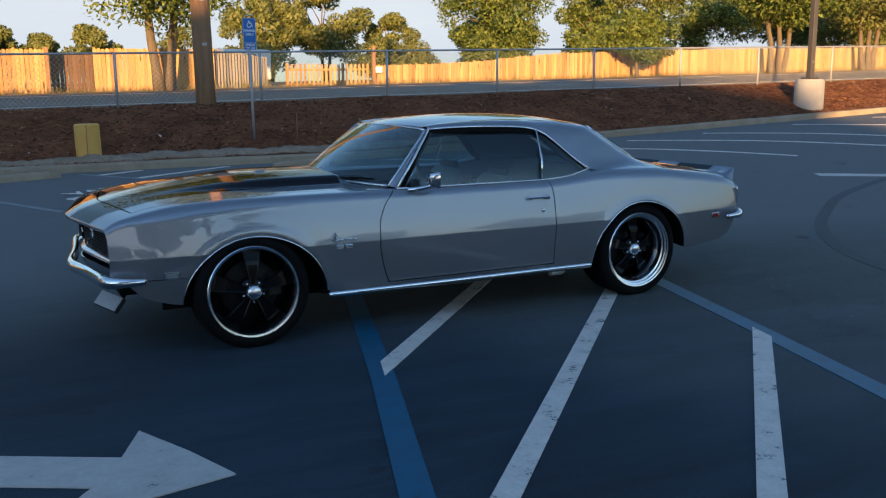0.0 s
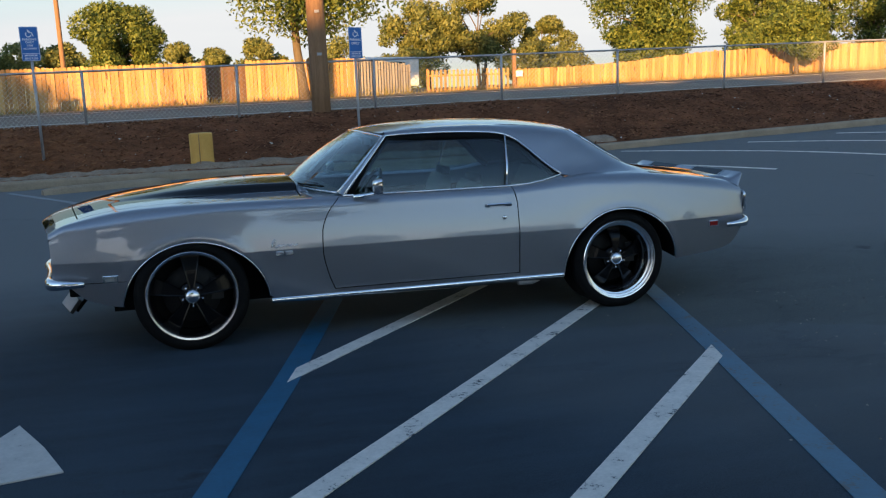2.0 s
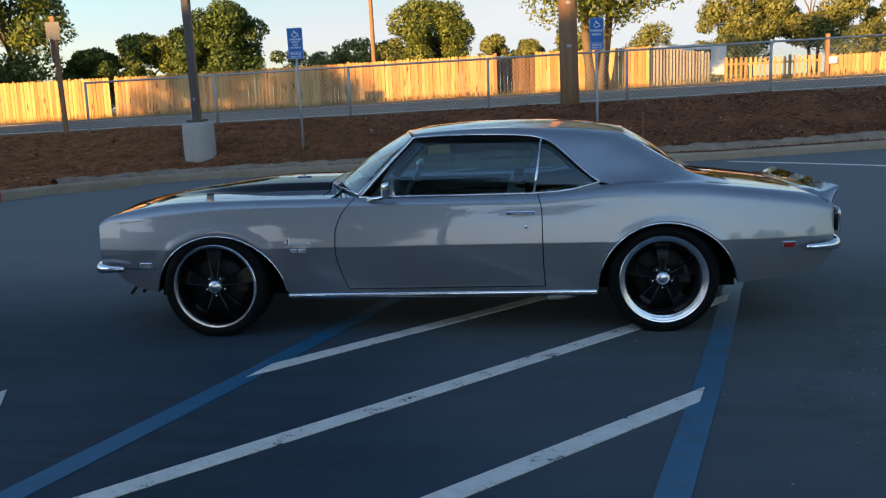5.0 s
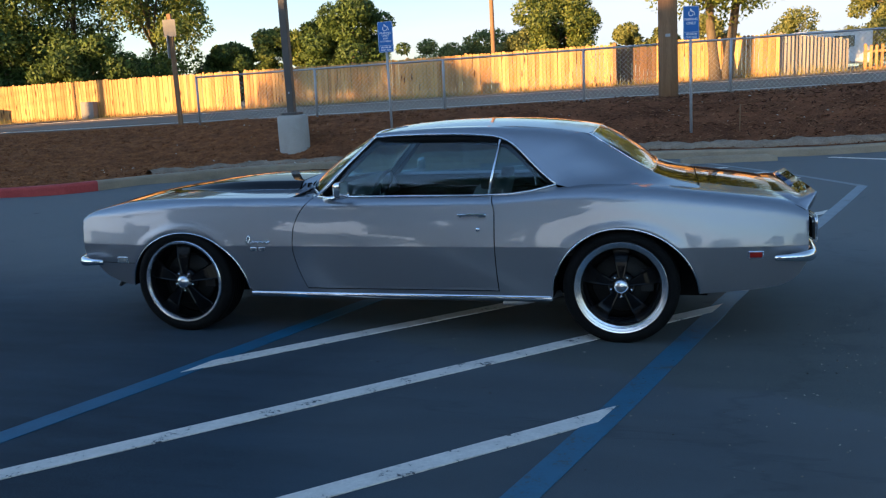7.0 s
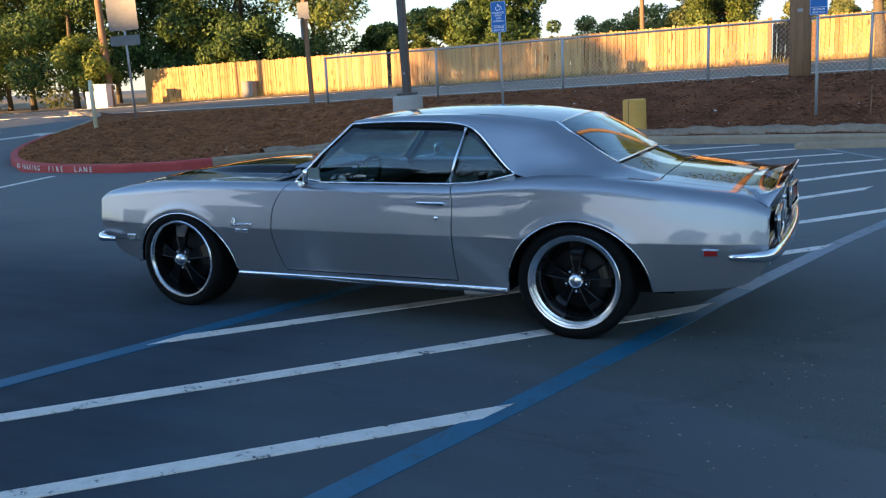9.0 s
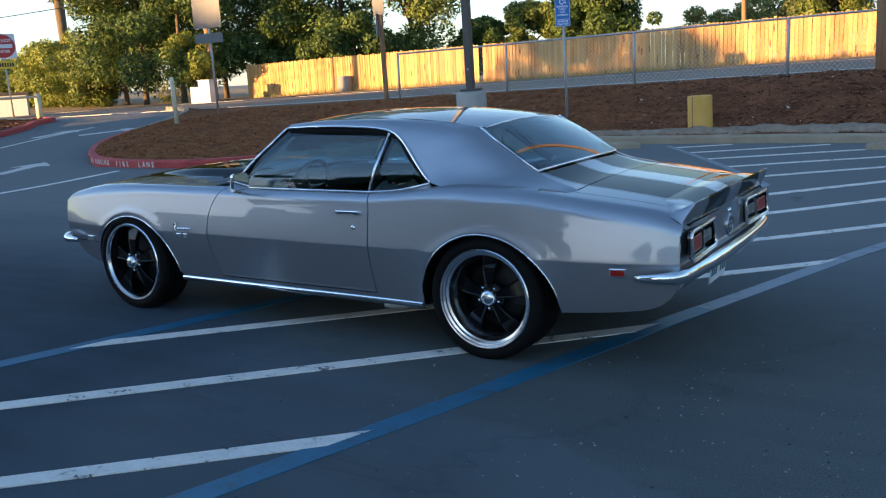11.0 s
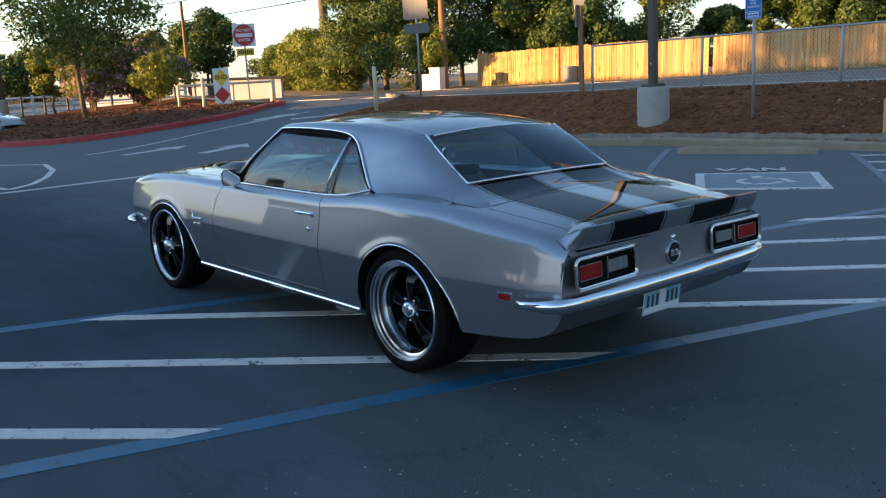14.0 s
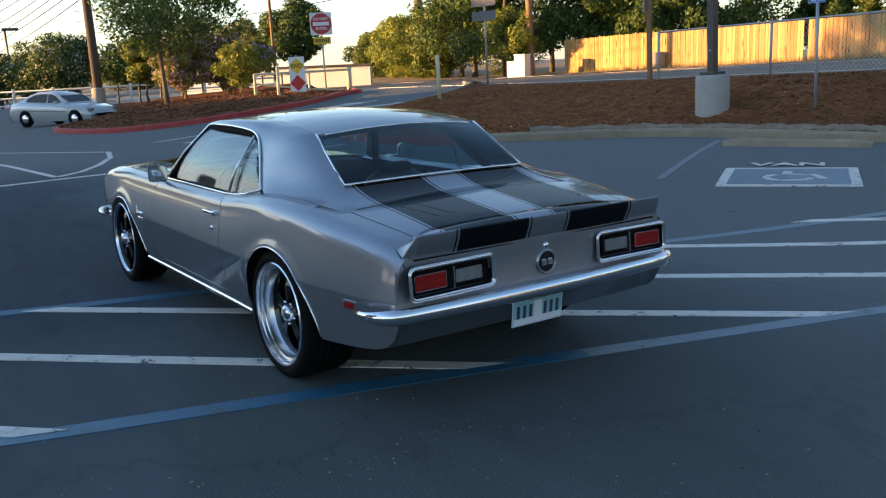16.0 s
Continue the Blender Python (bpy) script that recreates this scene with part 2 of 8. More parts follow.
def curve_at(keys, x):
    """Smooth curve through (x, value) keys (cubic Hermite with limited slopes)."""
    n = len(keys)
    if x <= keys[0][0]:
        return keys[0][1]
    if x >= keys[-1][0]:
        return keys[-1][1]
    i = max(k for k in range(n - 1) if keys[k][0] <= x)
    (x0, y0), (x1, y1) = keys[i], keys[i + 1]
    d = (y1 - y0) / (x1 - x0)
    a = (y0 - keys[i - 1][1]) / (x0 - keys[i - 1][0]) if i > 0 else d
    b = (keys[i + 2][1] - y1) / (keys[i + 2][0] - x1) if i + 2 < n else d
    m0 = 0 if a * d <= 0 else 2 * a * d / (a + d)
    m1 = 0 if b * d <= 0 else 2 * b * d / (b + d)
    if i == 0:
        m0 = d
    if i + 2 >= n:
        m1 = d
    h, t = x1 - x0, (x - x0) / (x1 - x0)
    return (2 * t**3 - 3 * t**2 + 1) * y0 + (t**3 - 2 * t**2 + t) * h * m0 + (3 * t**2 - 2 * t**3) * y1 + (t**3 - t**2) * h * m1


def put(name, verts, faces, mat, parent=None, label="", smooth=True, place=None):
    """One mesh object from vertices and faces."""
    me = bpy.data.meshes.new(name)
    me.from_pydata([tuple(v) for v in verts], [], faces)
    me.materials.append(mat)
    if smooth:
        me.polygons.foreach_set("use_smooth", [True] * len(me.polygons))
    me.update()
    ob = new(name, me)
    if parent:
        ob.parent = parent
    if place is not None:
        ob.matrix_basis = place
    if label:
        ob["label"] = label
    return ob


def part(name, bm, mat, parent=None, label="", smooth=False, place=None):
    me = bpy.data.meshes.new(name)
    bm.to_mesh(me)
    bm.free()
    me.materials.append(mat)
    if smooth:
        me.polygons.foreach_set("use_smooth", [True] * len(me.polygons))
    ob = new(name, me)
    if parent:
        ob.parent = parent
    if place is not None:
        ob.matrix_basis = place
    if label:
        ob["label"] = label
    return ob


def box(size, centre=(0, 0, 0), bevel=0.0, seg=2, m=None):
    bm = bmesh.new()
    bmesh.ops.create_cube(bm, size=1)
    bmesh.ops.scale(bm, vec=size, verts=bm.verts)
    if bevel:
        bmesh.ops.bevel(bm, geom=bm.edges[:], offset=bevel, segments=seg, affect="EDGES", profile=0.5)
    bmesh.ops.translate(bm, vec=centre, verts=bm.verts)
    if m is not None:
        bmesh.ops.transform(bm, matrix=m, verts=bm.verts)
    return bm


def lathe(profile, seg=32, axis="z"):
    """Turn (radius, height) points round an axis."""
    vs, fs = [], []
    for i in range(seg):
        a = 2 * math.pi * i / seg
        for r, h in profile:
            c, s = r * math.cos(a), r * math.sin(a)
            vs.append({"z": (c, s, h), "y": (c, h, s), "x": (h, c, s)}[axis])
    n = len(profile)
    for i in range(seg):
        j = (i + 1) % seg
        for k in range(n - 1):
            fs.append((i * n + k, j * n + k, j * n + k + 1, i * n + k + 1))
    return vs, fs


def tube(points, radius, seg=8, closed=False, flat=1.0):
    """A round bar along points; radius may be a list."""
    pts = [Vector(p) for p in points]
    n = len(pts)
    rad = radius if isinstance(radius, (list, tuple)) else [radius] * n
    vs, fs = [], []
    up = Vector((0, 0, 1))
    for i, p in enumerate(pts):
        a = pts[i - 1] if i or closed else p
        b = pts[(i + 1) % n] if i < n - 1 or closed else p
        d = (b - a).normalized()
        ref = up if abs(d.z) < 0.95 else Vector((1, 0, 0))
        u = d.cross(ref).normalized()
        w = u.cross(d)
        for k in range(seg):
            t = 2 * math.pi * k / seg
            vs.append(p + u * (rad[i] * math.cos(t)) + w * (rad[i] * flat * math.sin(t)))
    for i in range(n if closed else n - 1):
        j = (i + 1) % n
        for k in range(seg):
            l = (k + 1) % seg
            fs.append((i * seg + k, i * seg + l, j * seg + l, j * seg + k))
    if not closed:
        fs.append(tuple(range(seg))[::-1])
        fs.append(tuple((n - 1) * seg + k for k in range(seg)))
    return vs, fs


def grid_faces(nu, nv, off=0, flip=False):
    fs = []
    for i in range(nu - 1):
        for j in range(nv - 1):
            q = (off + i * nv + j, off + (i + 1) * nv + j, off + (i + 1) * nv + j + 1, off + i * nv + j + 1)
            fs.append(q[::-1] if flip else q)
    return fs


def join(*pieces):
    vs, fs = [], []
    for v, f in pieces:
        o = len(vs)
        vs += [tuple(p) for p in v]
        fs += [tuple(o + i for i in q) for q in f]
    return vs, fs


def shifted(piece, m):
    v, f = piece
    return [m @ Vector(p) for p in v], f


def block(size, centre=(0, 0, 0)):
    """A plain box as (verts, faces), to be joined or stretched."""
    x, y, z = (s / 2 for s in size)
    vs = [(centre[0] + a * x, centre[1] + b * y, centre[2] + c * z) for a in (-1, 1) for b in (-1, 1) for c in (-1, 1)]
    return vs, [(0, 1, 3, 2), (4, 6, 7, 5), (0, 4, 5, 1), (2, 3, 7, 6), (0, 2, 6, 4), (1, 5, 7, 3)]


def prism(outline, z0, z1):
    """A flat outline of (x, y) raised from z0 to z1."""
    n = len(outline)
    vs = [(x, y, z0) for x, y in outline] + [(x, y, z1) for x, y in outline]
    fs = [tuple(range(n))[::-1], tuple(range(n, 2 * n))]
    fs += [(i, (i + 1) % n, n + (i + 1) % n, n + i) for i in range(n)]
    return vs, fs


def words(text, size, mat, parent, place, label="", depth=0.001, name="lettering", width=1.0):
    """Raised lettering in the built-in font, lying in its own xy plane."""
    cu = bpy.data.curves.new(name, "FONT")
    cu.body, cu.size, cu.extrude = text, size, depth
    cu.offset = 0.018 * size
    cu.align_x, cu.align_y = "CENTER", "CENTER"
    tmp = bpy.data.objects.new(name, cu)
    scene.collection.objects.link(tmp)
    me = bpy.data.meshes.new_from_object(tmp.evaluated_get(bpy.context.evaluated_depsgraph_get()))
    bpy.data.objects.remove(tmp)
    bpy.data.curves.remove(cu)
    me.materials.clear()
    me.materials.append(mat)
    for v in me.vertices:
        v.co.x *= width
    ob = new(name, me)
    ob.parent = parent
    ob.matrix_basis = place
    if label:
        ob["label"] = label
    return ob


def thing(name, label, category, place=None, group="", kind=""):
    e = new(name)
    e.empty_display_size = 0.1
    if place is not None:
        e.matrix_basis = place
    return tagged(e, label, category, group, kind)


# ---- ground ----
KERB = [(-22.5, 17.6), (-19.0, 15.4), (-16.6, 13.3), (-15.2, 11.3), (-14.3, 9.2), (-13.35, 7.65), (-12.3, 6.75), (-11.3, 6.22), (-10.4, 5.98), (-9.3, 5.92), (-8.2, 6.15), (-7.4, 6.9), (-6.6, 8.2), (-5.6, 9.3),
        (-4.4, 9.95), (-2.5, 10.35), (0, 10.55), (5, 10.6), (12, 10.6), (20, 10.7), (34, 11.0), (70, 12.0)]


def lot_height(x, y):
    return (0.10 * smoothstep(3, 8, y) + 0.04 * max(0, min(x, 40) - 4) * smoothstep(0, 10, y)
            + min(max(0, -12 - x), 40) * (-0.018 + smoothstep(2, 10, y) * 0.05 * smoothstep(-34, -22, x)))


def road_height(x, y):
    return 1.11 + 0.0225 * max(-45, min(60, x)) + 0.017 * (min(y, 45) - 13.85)


def ground_height(x, y):
    k = smoothstep(-14, -8, x)
    s = smoothstep(5 + 5.4 * k, 16 - 2.4 * k, y)
    return lot_height(x, y) * (1 - s) + road_height(x, y) * s


# worn: strength of the paler zone, real wear and painted sheen together
def asphalt_material(name, base, light, worn=0.0):
    m = material(name, base, 0.85, spec=0.35)
    p = m.node_tree.nodes["Principled BSDF"]
    tc = node(m, "TexCoord")
    grain = node(m, "TexNoise", Scale=140.0, Detail=3.0, Roughness=0.7)
    patch = node(m, "TexNoise", Scale=0.35, Detail=5.0, Roughness=0.6)
    wear = node(m, "Mapping", Scale=(0.5, 3.0, 1.0), Rotation=(0, 0, 0.75))
    streak = node(m, "TexNoise", Scale=1.2, Detail=5.0, Roughness=0.65)
    link(m, tc.outputs["Object"], grain.inputs["Vector"]), link(m, tc.outputs["Object"], patch.inputs["Vector"])
    link(m, tc.outputs["Object"], wear.inputs[0]), link(m, wear.outputs[0], streak.inputs["Vector"])
    a, b = node(m, "Mix", Factor=0.45), node(m, "Mix", Factor=0.4)
    link(m, patch.outputs[0], a.inputs[2]), link(m, streak.outputs[0], a.inputs[3])
    link(m, a.outputs[0], b.inputs[2]), link(m, grain.outputs[0], b.inputs[3])
    ramp = node(m, "ValToRGB")
    ramp.color_ramp.elements[0].position, ramp.color_ramp.elements[1].position = 0.41, 0.59
    ramp.color_ramp.elements[0].color, ramp.color_ramp.elements[1].color = (*base, 1), (*light, 1)
    link(m, b.outputs[0], ramp.inputs[0]), link(m, ramp.outputs[0], p.inputs["Base Color"])
    dots = node(m, "TexVoronoi", Scale=26.0, Randomness=1.0)
    link(m, tc.outputs["Object"], dots.inputs["Vector"])
    dr = node(m, "ValToRGB")
    dr.color_ramp.elements[0].position, dr.color_ramp.elements[1].position = 0.05, 0.13
    dr.color_ramp.elements[0].color, dr.color_ramp.elements[1].color = (0.5, 0.5, 0.5, 1), (0, 0, 0, 1)
    link(m, dots.outputs["Distance"], dr.inputs[0])
    dp = node(m, "Mix")
    dp.data_type = "RGBA"
    dp.inputs[7].default_value = (0.13, 0.13, 0.125, 1)
    sel = node(m, "Math")
    sel.operation = "MULTIPLY"
    gate = node(m, "MapRange")
    gate.inputs["From Min"].default_value, gate.inputs["From Max"].default_value = 0.45, 0.62
    link(m, streak.outputs[0], gate.inputs[0]), link(m, gate.outputs[0], sel.inputs[0]), link(m, dr.outputs[0], sel.inputs[1])
    link(m, sel.outputs[0], dp.inputs[0]), link(m, ramp.outputs[0], dp.inputs[6]), link(m, dp.outputs[2], p.inputs["Base Color"])
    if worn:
        # paler lane, north and west: worn seal with the sky's sheen painted in
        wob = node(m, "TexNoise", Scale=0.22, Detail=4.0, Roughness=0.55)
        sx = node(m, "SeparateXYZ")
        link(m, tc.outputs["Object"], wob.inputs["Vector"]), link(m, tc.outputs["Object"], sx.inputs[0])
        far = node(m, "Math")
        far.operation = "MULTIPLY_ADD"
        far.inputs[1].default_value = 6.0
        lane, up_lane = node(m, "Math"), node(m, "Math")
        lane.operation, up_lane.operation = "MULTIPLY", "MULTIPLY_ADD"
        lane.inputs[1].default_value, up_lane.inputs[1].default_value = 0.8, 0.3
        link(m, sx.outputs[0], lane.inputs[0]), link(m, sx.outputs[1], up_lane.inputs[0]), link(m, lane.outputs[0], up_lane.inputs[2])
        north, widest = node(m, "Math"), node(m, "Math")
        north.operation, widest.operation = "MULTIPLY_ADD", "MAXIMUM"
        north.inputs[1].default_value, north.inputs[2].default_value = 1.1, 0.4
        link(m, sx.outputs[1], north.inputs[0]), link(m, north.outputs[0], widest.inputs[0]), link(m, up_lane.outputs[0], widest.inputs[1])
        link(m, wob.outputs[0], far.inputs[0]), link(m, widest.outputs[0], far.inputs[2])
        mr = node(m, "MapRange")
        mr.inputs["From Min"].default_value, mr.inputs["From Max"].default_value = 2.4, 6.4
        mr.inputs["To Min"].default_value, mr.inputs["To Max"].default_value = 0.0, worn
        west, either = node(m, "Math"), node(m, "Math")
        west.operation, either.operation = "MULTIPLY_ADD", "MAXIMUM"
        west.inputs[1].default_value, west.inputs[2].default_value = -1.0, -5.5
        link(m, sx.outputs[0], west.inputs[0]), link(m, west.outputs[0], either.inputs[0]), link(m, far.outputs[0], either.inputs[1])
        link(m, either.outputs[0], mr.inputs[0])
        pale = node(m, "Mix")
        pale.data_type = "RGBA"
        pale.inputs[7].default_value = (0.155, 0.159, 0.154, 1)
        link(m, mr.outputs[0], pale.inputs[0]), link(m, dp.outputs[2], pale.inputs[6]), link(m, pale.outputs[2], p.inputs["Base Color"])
        # hairline cracks sealed over long ago
        wav = node(m, "VectorMath")
        wav.operation = "MULTIPLY_ADD"
        wav.inputs[1].default_value = (1.1, 1.1, 0.0)
        link(m, streak.outputs[1], wav.inputs[0]), link(m, tc.outputs["Object"], wav.inputs[2])
        crack = node(m, "TexVoronoi", Scale=0.24)
        crack.feature = "DISTANCE_TO_EDGE"
        link(m, wav.outputs[0], crack.inputs["Vector"])
        thin = node(m, "MapRange")
        thin.inputs["From Min"].default_value, thin.inputs["From Max"].default_value = 0.001, 0.006
        thin.inputs["To Min"].default_value, thin.inputs["To Max"].default_value = 0.18, 0.0
        link(m, crack.outputs["Distance"], thin.inputs[0])
        dark = node(m, "Mix")
        dark.data_type = "RGBA"
        dark.inputs[7].default_value = (0.012, 0.014, 0.017, 1)
        # a strip of older, greyer, gritty surface beside the fresh seal, with a ragged edge
        edge, slope = node(m, "Math"), node(m, "Math")
        slope.operation, edge.operation = "MULTIPLY_ADD", "ADD"
        slope.inputs[1].default_value = 0.36
        rag = node(m, "TexNoise", Scale=2.2, Detail=5.0, Roughness=0.6)
        link(m, tc.outputs["Object"], rag.inputs["Vector"])
        ragged = node(m, "MapRange")
        ragged.inputs["To Min"].default_value, ragged.inputs["To Max"].default_value = 0.72, 1.24
        link(m, rag.outputs[0], ragged.inputs[0])
        link(m, sx.outputs[0], slope.inputs[0]), link(m, sx.outputs[1], slope.inputs[2])
        link(m, slope.outputs[0], edge.inputs[0]), link(m, ragged.outputs[0], edge.inputs[1])
        begin, cease, reach = node(m, "MapRange"), node(m, "MapRange"), node(m, "MapRange")
        begin.inputs["From Max"].default_value = 0.1
        cease.inputs["From Min"].default_value, cease.inputs["From Max"].default_value = 2.2, 4.2
        cease.inputs["To Min"].default_value, cease.inputs["To Max"].default_value = 0.78, 0.0
        reach.inputs["From Min"].default_value, reach.inputs["From Max"].default_value = -2.5, -1.0
        link(m, edge.outputs[0], begin.inputs[0]), link(m, edge.outputs[0], cease.inputs[0]), link(m, sx.outputs[0], reach.inputs[0])
        both, strip_of = node(m, "Math"), node(m, "Math")
        both.operation = strip_of.operation = "MULTIPLY"
        link(m, begin.outputs[0], both.inputs[0]), link(m, cease.outputs[0], both.inputs[1])
        link(m, both.outputs[0], strip_of.inputs[0]), link(m, reach.outputs[0], strip_of.inputs[1])
        gritty = node(m, "ValToRGB")
        gritty.color_ramp.elements[0].position, gritty.color_ramp.elements[1].position = 0.4, 0.62
        gritty.color_ramp.elements[0].color, gritty.color_ramp.elements[1].color = (0.028, 0.036, 0.037, 1), (0.112, 0.127, 0.122, 1)
        coarse = node(m, "Mix", Factor=0.72)
        link(m, a.outputs[0], coarse.inputs[2]), link(m, grain.outputs[0], coarse.inputs[3]), link(m, coarse.outputs[0], gritty.inputs[0])
        old = node(m, "Mix")
        old.data_type = "RGBA"
        link(m, strip_of.outputs[0], old.inputs[0]), link(m, pale.outputs[2], old.inputs[6]), link(m, gritty.outputs[0], old.inputs[7])
        # oil drips
        drip = node(m, "TexVoronoi", Scale=1.15, Randomness=1.0)
        link(m, wav.outputs[0], drip.inputs["Vector"])
        spot = node(m, "MapRange")
        spot.inputs["From Min"].default_value, spot.inputs["From Max"].default_value = 0.045, 0.09
        spot.inputs["To Min"].default_value, spot.inputs["To Max"].default_value = 0.6, 0.0
        link(m, drip.outputs["Distance"], spot.inputs[0])
        oil = node(m, "Mix")
        oil.data_type = "RGBA"
        oil.inputs[7].default_value = (0.012, 0.014, 0.018, 1)
        link(m, spot.outputs[0], oil.inputs[0]), link(m, old.outputs[2], oil.inputs[6])
        link(m, thin.outputs[0], dark.inputs[0]), link(m, oil.outputs[2], dark.inputs[6]), link(m, dark.outputs[2], p.inputs["Base Color"])
    bp = node(m, "Bump", Strength=0.5, Distance=0.009)
    link(m, grain.outputs[0], bp.inputs["Height"]), link(m, bp.outputs[0], p.inputs["Normal"])
    return m


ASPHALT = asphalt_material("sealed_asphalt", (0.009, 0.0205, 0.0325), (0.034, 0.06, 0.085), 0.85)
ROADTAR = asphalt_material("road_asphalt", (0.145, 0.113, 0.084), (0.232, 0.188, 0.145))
DIRT = varied("dry_verge", (0.16, 0.11, 0.06), (0.3, 0.22, 0.12), 0.95, 0.8, 25, 0.5, depth=0.05)
MULCH = varied("bark_mulch", (0.036, 0.015, 0.008), (0.35, 0.145, 0.07), 0.95, 1.6, 34, 1.0, depth=0.05, spec=0.1)


def dry_needles(m):
    """A pale cover of dry needles over the west end of the bank."""
    p = m.node_tree.nodes["Principled BSDF"]
    was = p.inputs["Base Color"].links[0].from_socket
    tc, sx, wob = node(m, "TexCoord"), node(m, "SeparateXYZ"), node(m, "TexNoise", Scale=0.7, Detail=5.0, Roughness=0.65)
    link(m, tc.outputs["Object"], sx.inputs[0]), link(m, tc.outputs["Object"], wob.inputs["Vector"])
    at, how = node(m, "Math"), node(m, "MapRange")
    at.operation, at.inputs[1].default_value = "MULTIPLY_ADD", 9.0
    link(m, wob.outputs[0], at.inputs[0]), link(m, sx.outputs[0], at.inputs[2])
    how.inputs["From Min"].default_value, how.inputs["From Max"].default_value = 4.0, -3.5
    how.inputs["To Min"].default_value, how.inputs["To Max"].default_value = 0.0, 0.68
    link(m, at.outputs[0], how.inputs[0])
    bank, over = node(m, "MapRange"), node(m, "Math")
    bank.inputs["From Min"].default_value, bank.inputs["From Max"].default_value = -17.5, -15.5
    over.operation = "MULTIPLY"
    link(m, sx.outputs[0], bank.inputs[0]), link(m, bank.outputs[0], over.inputs[0]), link(m, how.outputs[0], over.inputs[1])
    fleck = node(m, "TexNoise", Scale=5.0, Detail=7.0, Roughness=0.8)
    link(m, tc.outputs["Object"], fleck.inputs["Vector"])
    ramp = node(m, "ValToRGB")
    ramp.color_ramp.elements[0].position, ramp.color_ramp.elements[1].position = 0.35, 0.68
    ramp.color_ramp.elements[0].color, ramp.color_ramp.elements[1].color = (0.1, 0.035, 0.014, 1), (0.55, 0.225, 0.085, 1)
    link(m, fleck.outputs[0], ramp.inputs[0])
    mix = node(m, "Mix")
    mix.data_type = "RGBA"
    link(m, over.outputs[0], mix.inputs[0]), link(m, was, mix.inputs[6]), link(m, ramp.outputs[0], mix.inputs[7])
    link(m, mix.outputs[2], p.inputs["Base Color"])


dry_needles(MULCH)


def worn_paint(name, colour, under, amount, rough=0.7, spec=0.5):
    """Road paint worn through in flecks to what lies below."""
    m = material(name, colour, rough, spec=spec)
    p = m.node_tree.nodes["Principled BSDF"]
    tc = node(m, "TexCoord")
    n1, n2 = node(m, "TexNoise", Scale=7.0, Detail=6.0, Roughness=0.7), node(m, "TexNoise", Scale=60.0, Detail=3.0)
    link(m, tc.outputs["Object"], n1.inputs["Vector"]), link(m, tc.outputs["Object"], n2.inputs["Vector"])
    a = node(m, "Mix", Factor=0.3)
    link(m, n1.outputs[0], a.inputs[2]), link(m, n2.outputs[0], a.inputs[3])
    ramp = node(m, "ValToRGB")
    e = ramp.color_ramp.elements
    e[0].position, e[0].color = amount - 0.03, (*under, 1)
    e[1].position, e[1].color = amount + 0.02, (*(c * 0.82 for c in colour), 1)
    e.new(0.62).color = (*colour, 1)
    link(m, a.outputs[0], ramp.inputs[0]), link(m, ramp.outputs[0], p.inputs["Base Color"])
    return m


LINEWHITE = worn_paint("white_line_paint", (0.76, 0.70, 0.635), (0.05, 0.055, 0.062), 0.41)
LINEBLUE = worn_paint("blue_line_paint", (0.008, 0.105, 0.2), (0.035, 0.052, 0.07), 0.38, 0.6, 0.5)
LINEFADED = worn_paint("worn_blue_paint", (0.165, 0.215, 0.265), (0.07, 0.08, 0.09), 0.42, 0.5, 0.6)
# near aisle line: a little sky sheen is mixed into its blue
LINESHEEN = worn_paint("sheen_blue_line_paint", (0.02, 0.122, 0.212), (0.045, 0.065, 0.085), 0.42, 0.5, 0.6)
OLDWHITE = worn_paint("old_white_line_paint", (0.56, 0.525, 0.485), (0.09, 0.095, 0.1), 0.36)
LINEGREY = worn_paint("faded_blue_paint", (0.22, 0.24, 0.255), (0.085, 0.088, 0.09), 0.4)


def spaced(a, b, first, ratio):
    out, step = [a], first
    while out[-1] < b:
        out.append(out[-1] + step)
        step *= ratio
    return out


def under_bed(x, y):
    """The soil below the planted bank lies deeper than its mulch."""
    ky = float(np.interp(x, [p[0] for p in KERB], [p[1] for p in KERB]))
    return 0.28 * smoothstep(ky + 0.2, ky + 1.1, y) * (1 - smoothstep(15.2, 15.9, y)) if x > -20 else 0.0


fine_x = [i * 1.0 for i in range(-30, 31)]
gx = [-v for v in spaced(31, 420, 2, 1.25)][::-1] + fine_x + spaced(31, 420, 2, 1.25)
gy = [-v for v in spaced(16, 420, 2, 1.25)][::-1] + [i * 0.75 for i in range(-20, 51)] + spaced(39, 500, 2, 1.25)
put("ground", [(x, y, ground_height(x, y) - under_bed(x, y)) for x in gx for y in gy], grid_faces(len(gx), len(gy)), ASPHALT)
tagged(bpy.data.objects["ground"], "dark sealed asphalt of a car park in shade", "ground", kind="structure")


def sheet(name, x0, x1, y0, y1, nx, ny, lift, mat, label, category):
    vs = []
    for i in range(nx + 1):
        for j in range(ny + 1):
            x = x0 + (x1 - x0) * i / nx
            y = y0(x) + (y1(x) - y0(x)) * j / ny
            vs.append((x, y, ground_height(x, y) + lift))
    ob = put(name, vs, grid_faces(nx + 1, ny + 1), mat)
    return tagged(ob, label, category, kind="structure")


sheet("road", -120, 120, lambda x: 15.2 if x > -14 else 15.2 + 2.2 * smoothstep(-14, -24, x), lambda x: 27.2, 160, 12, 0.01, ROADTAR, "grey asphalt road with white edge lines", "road")
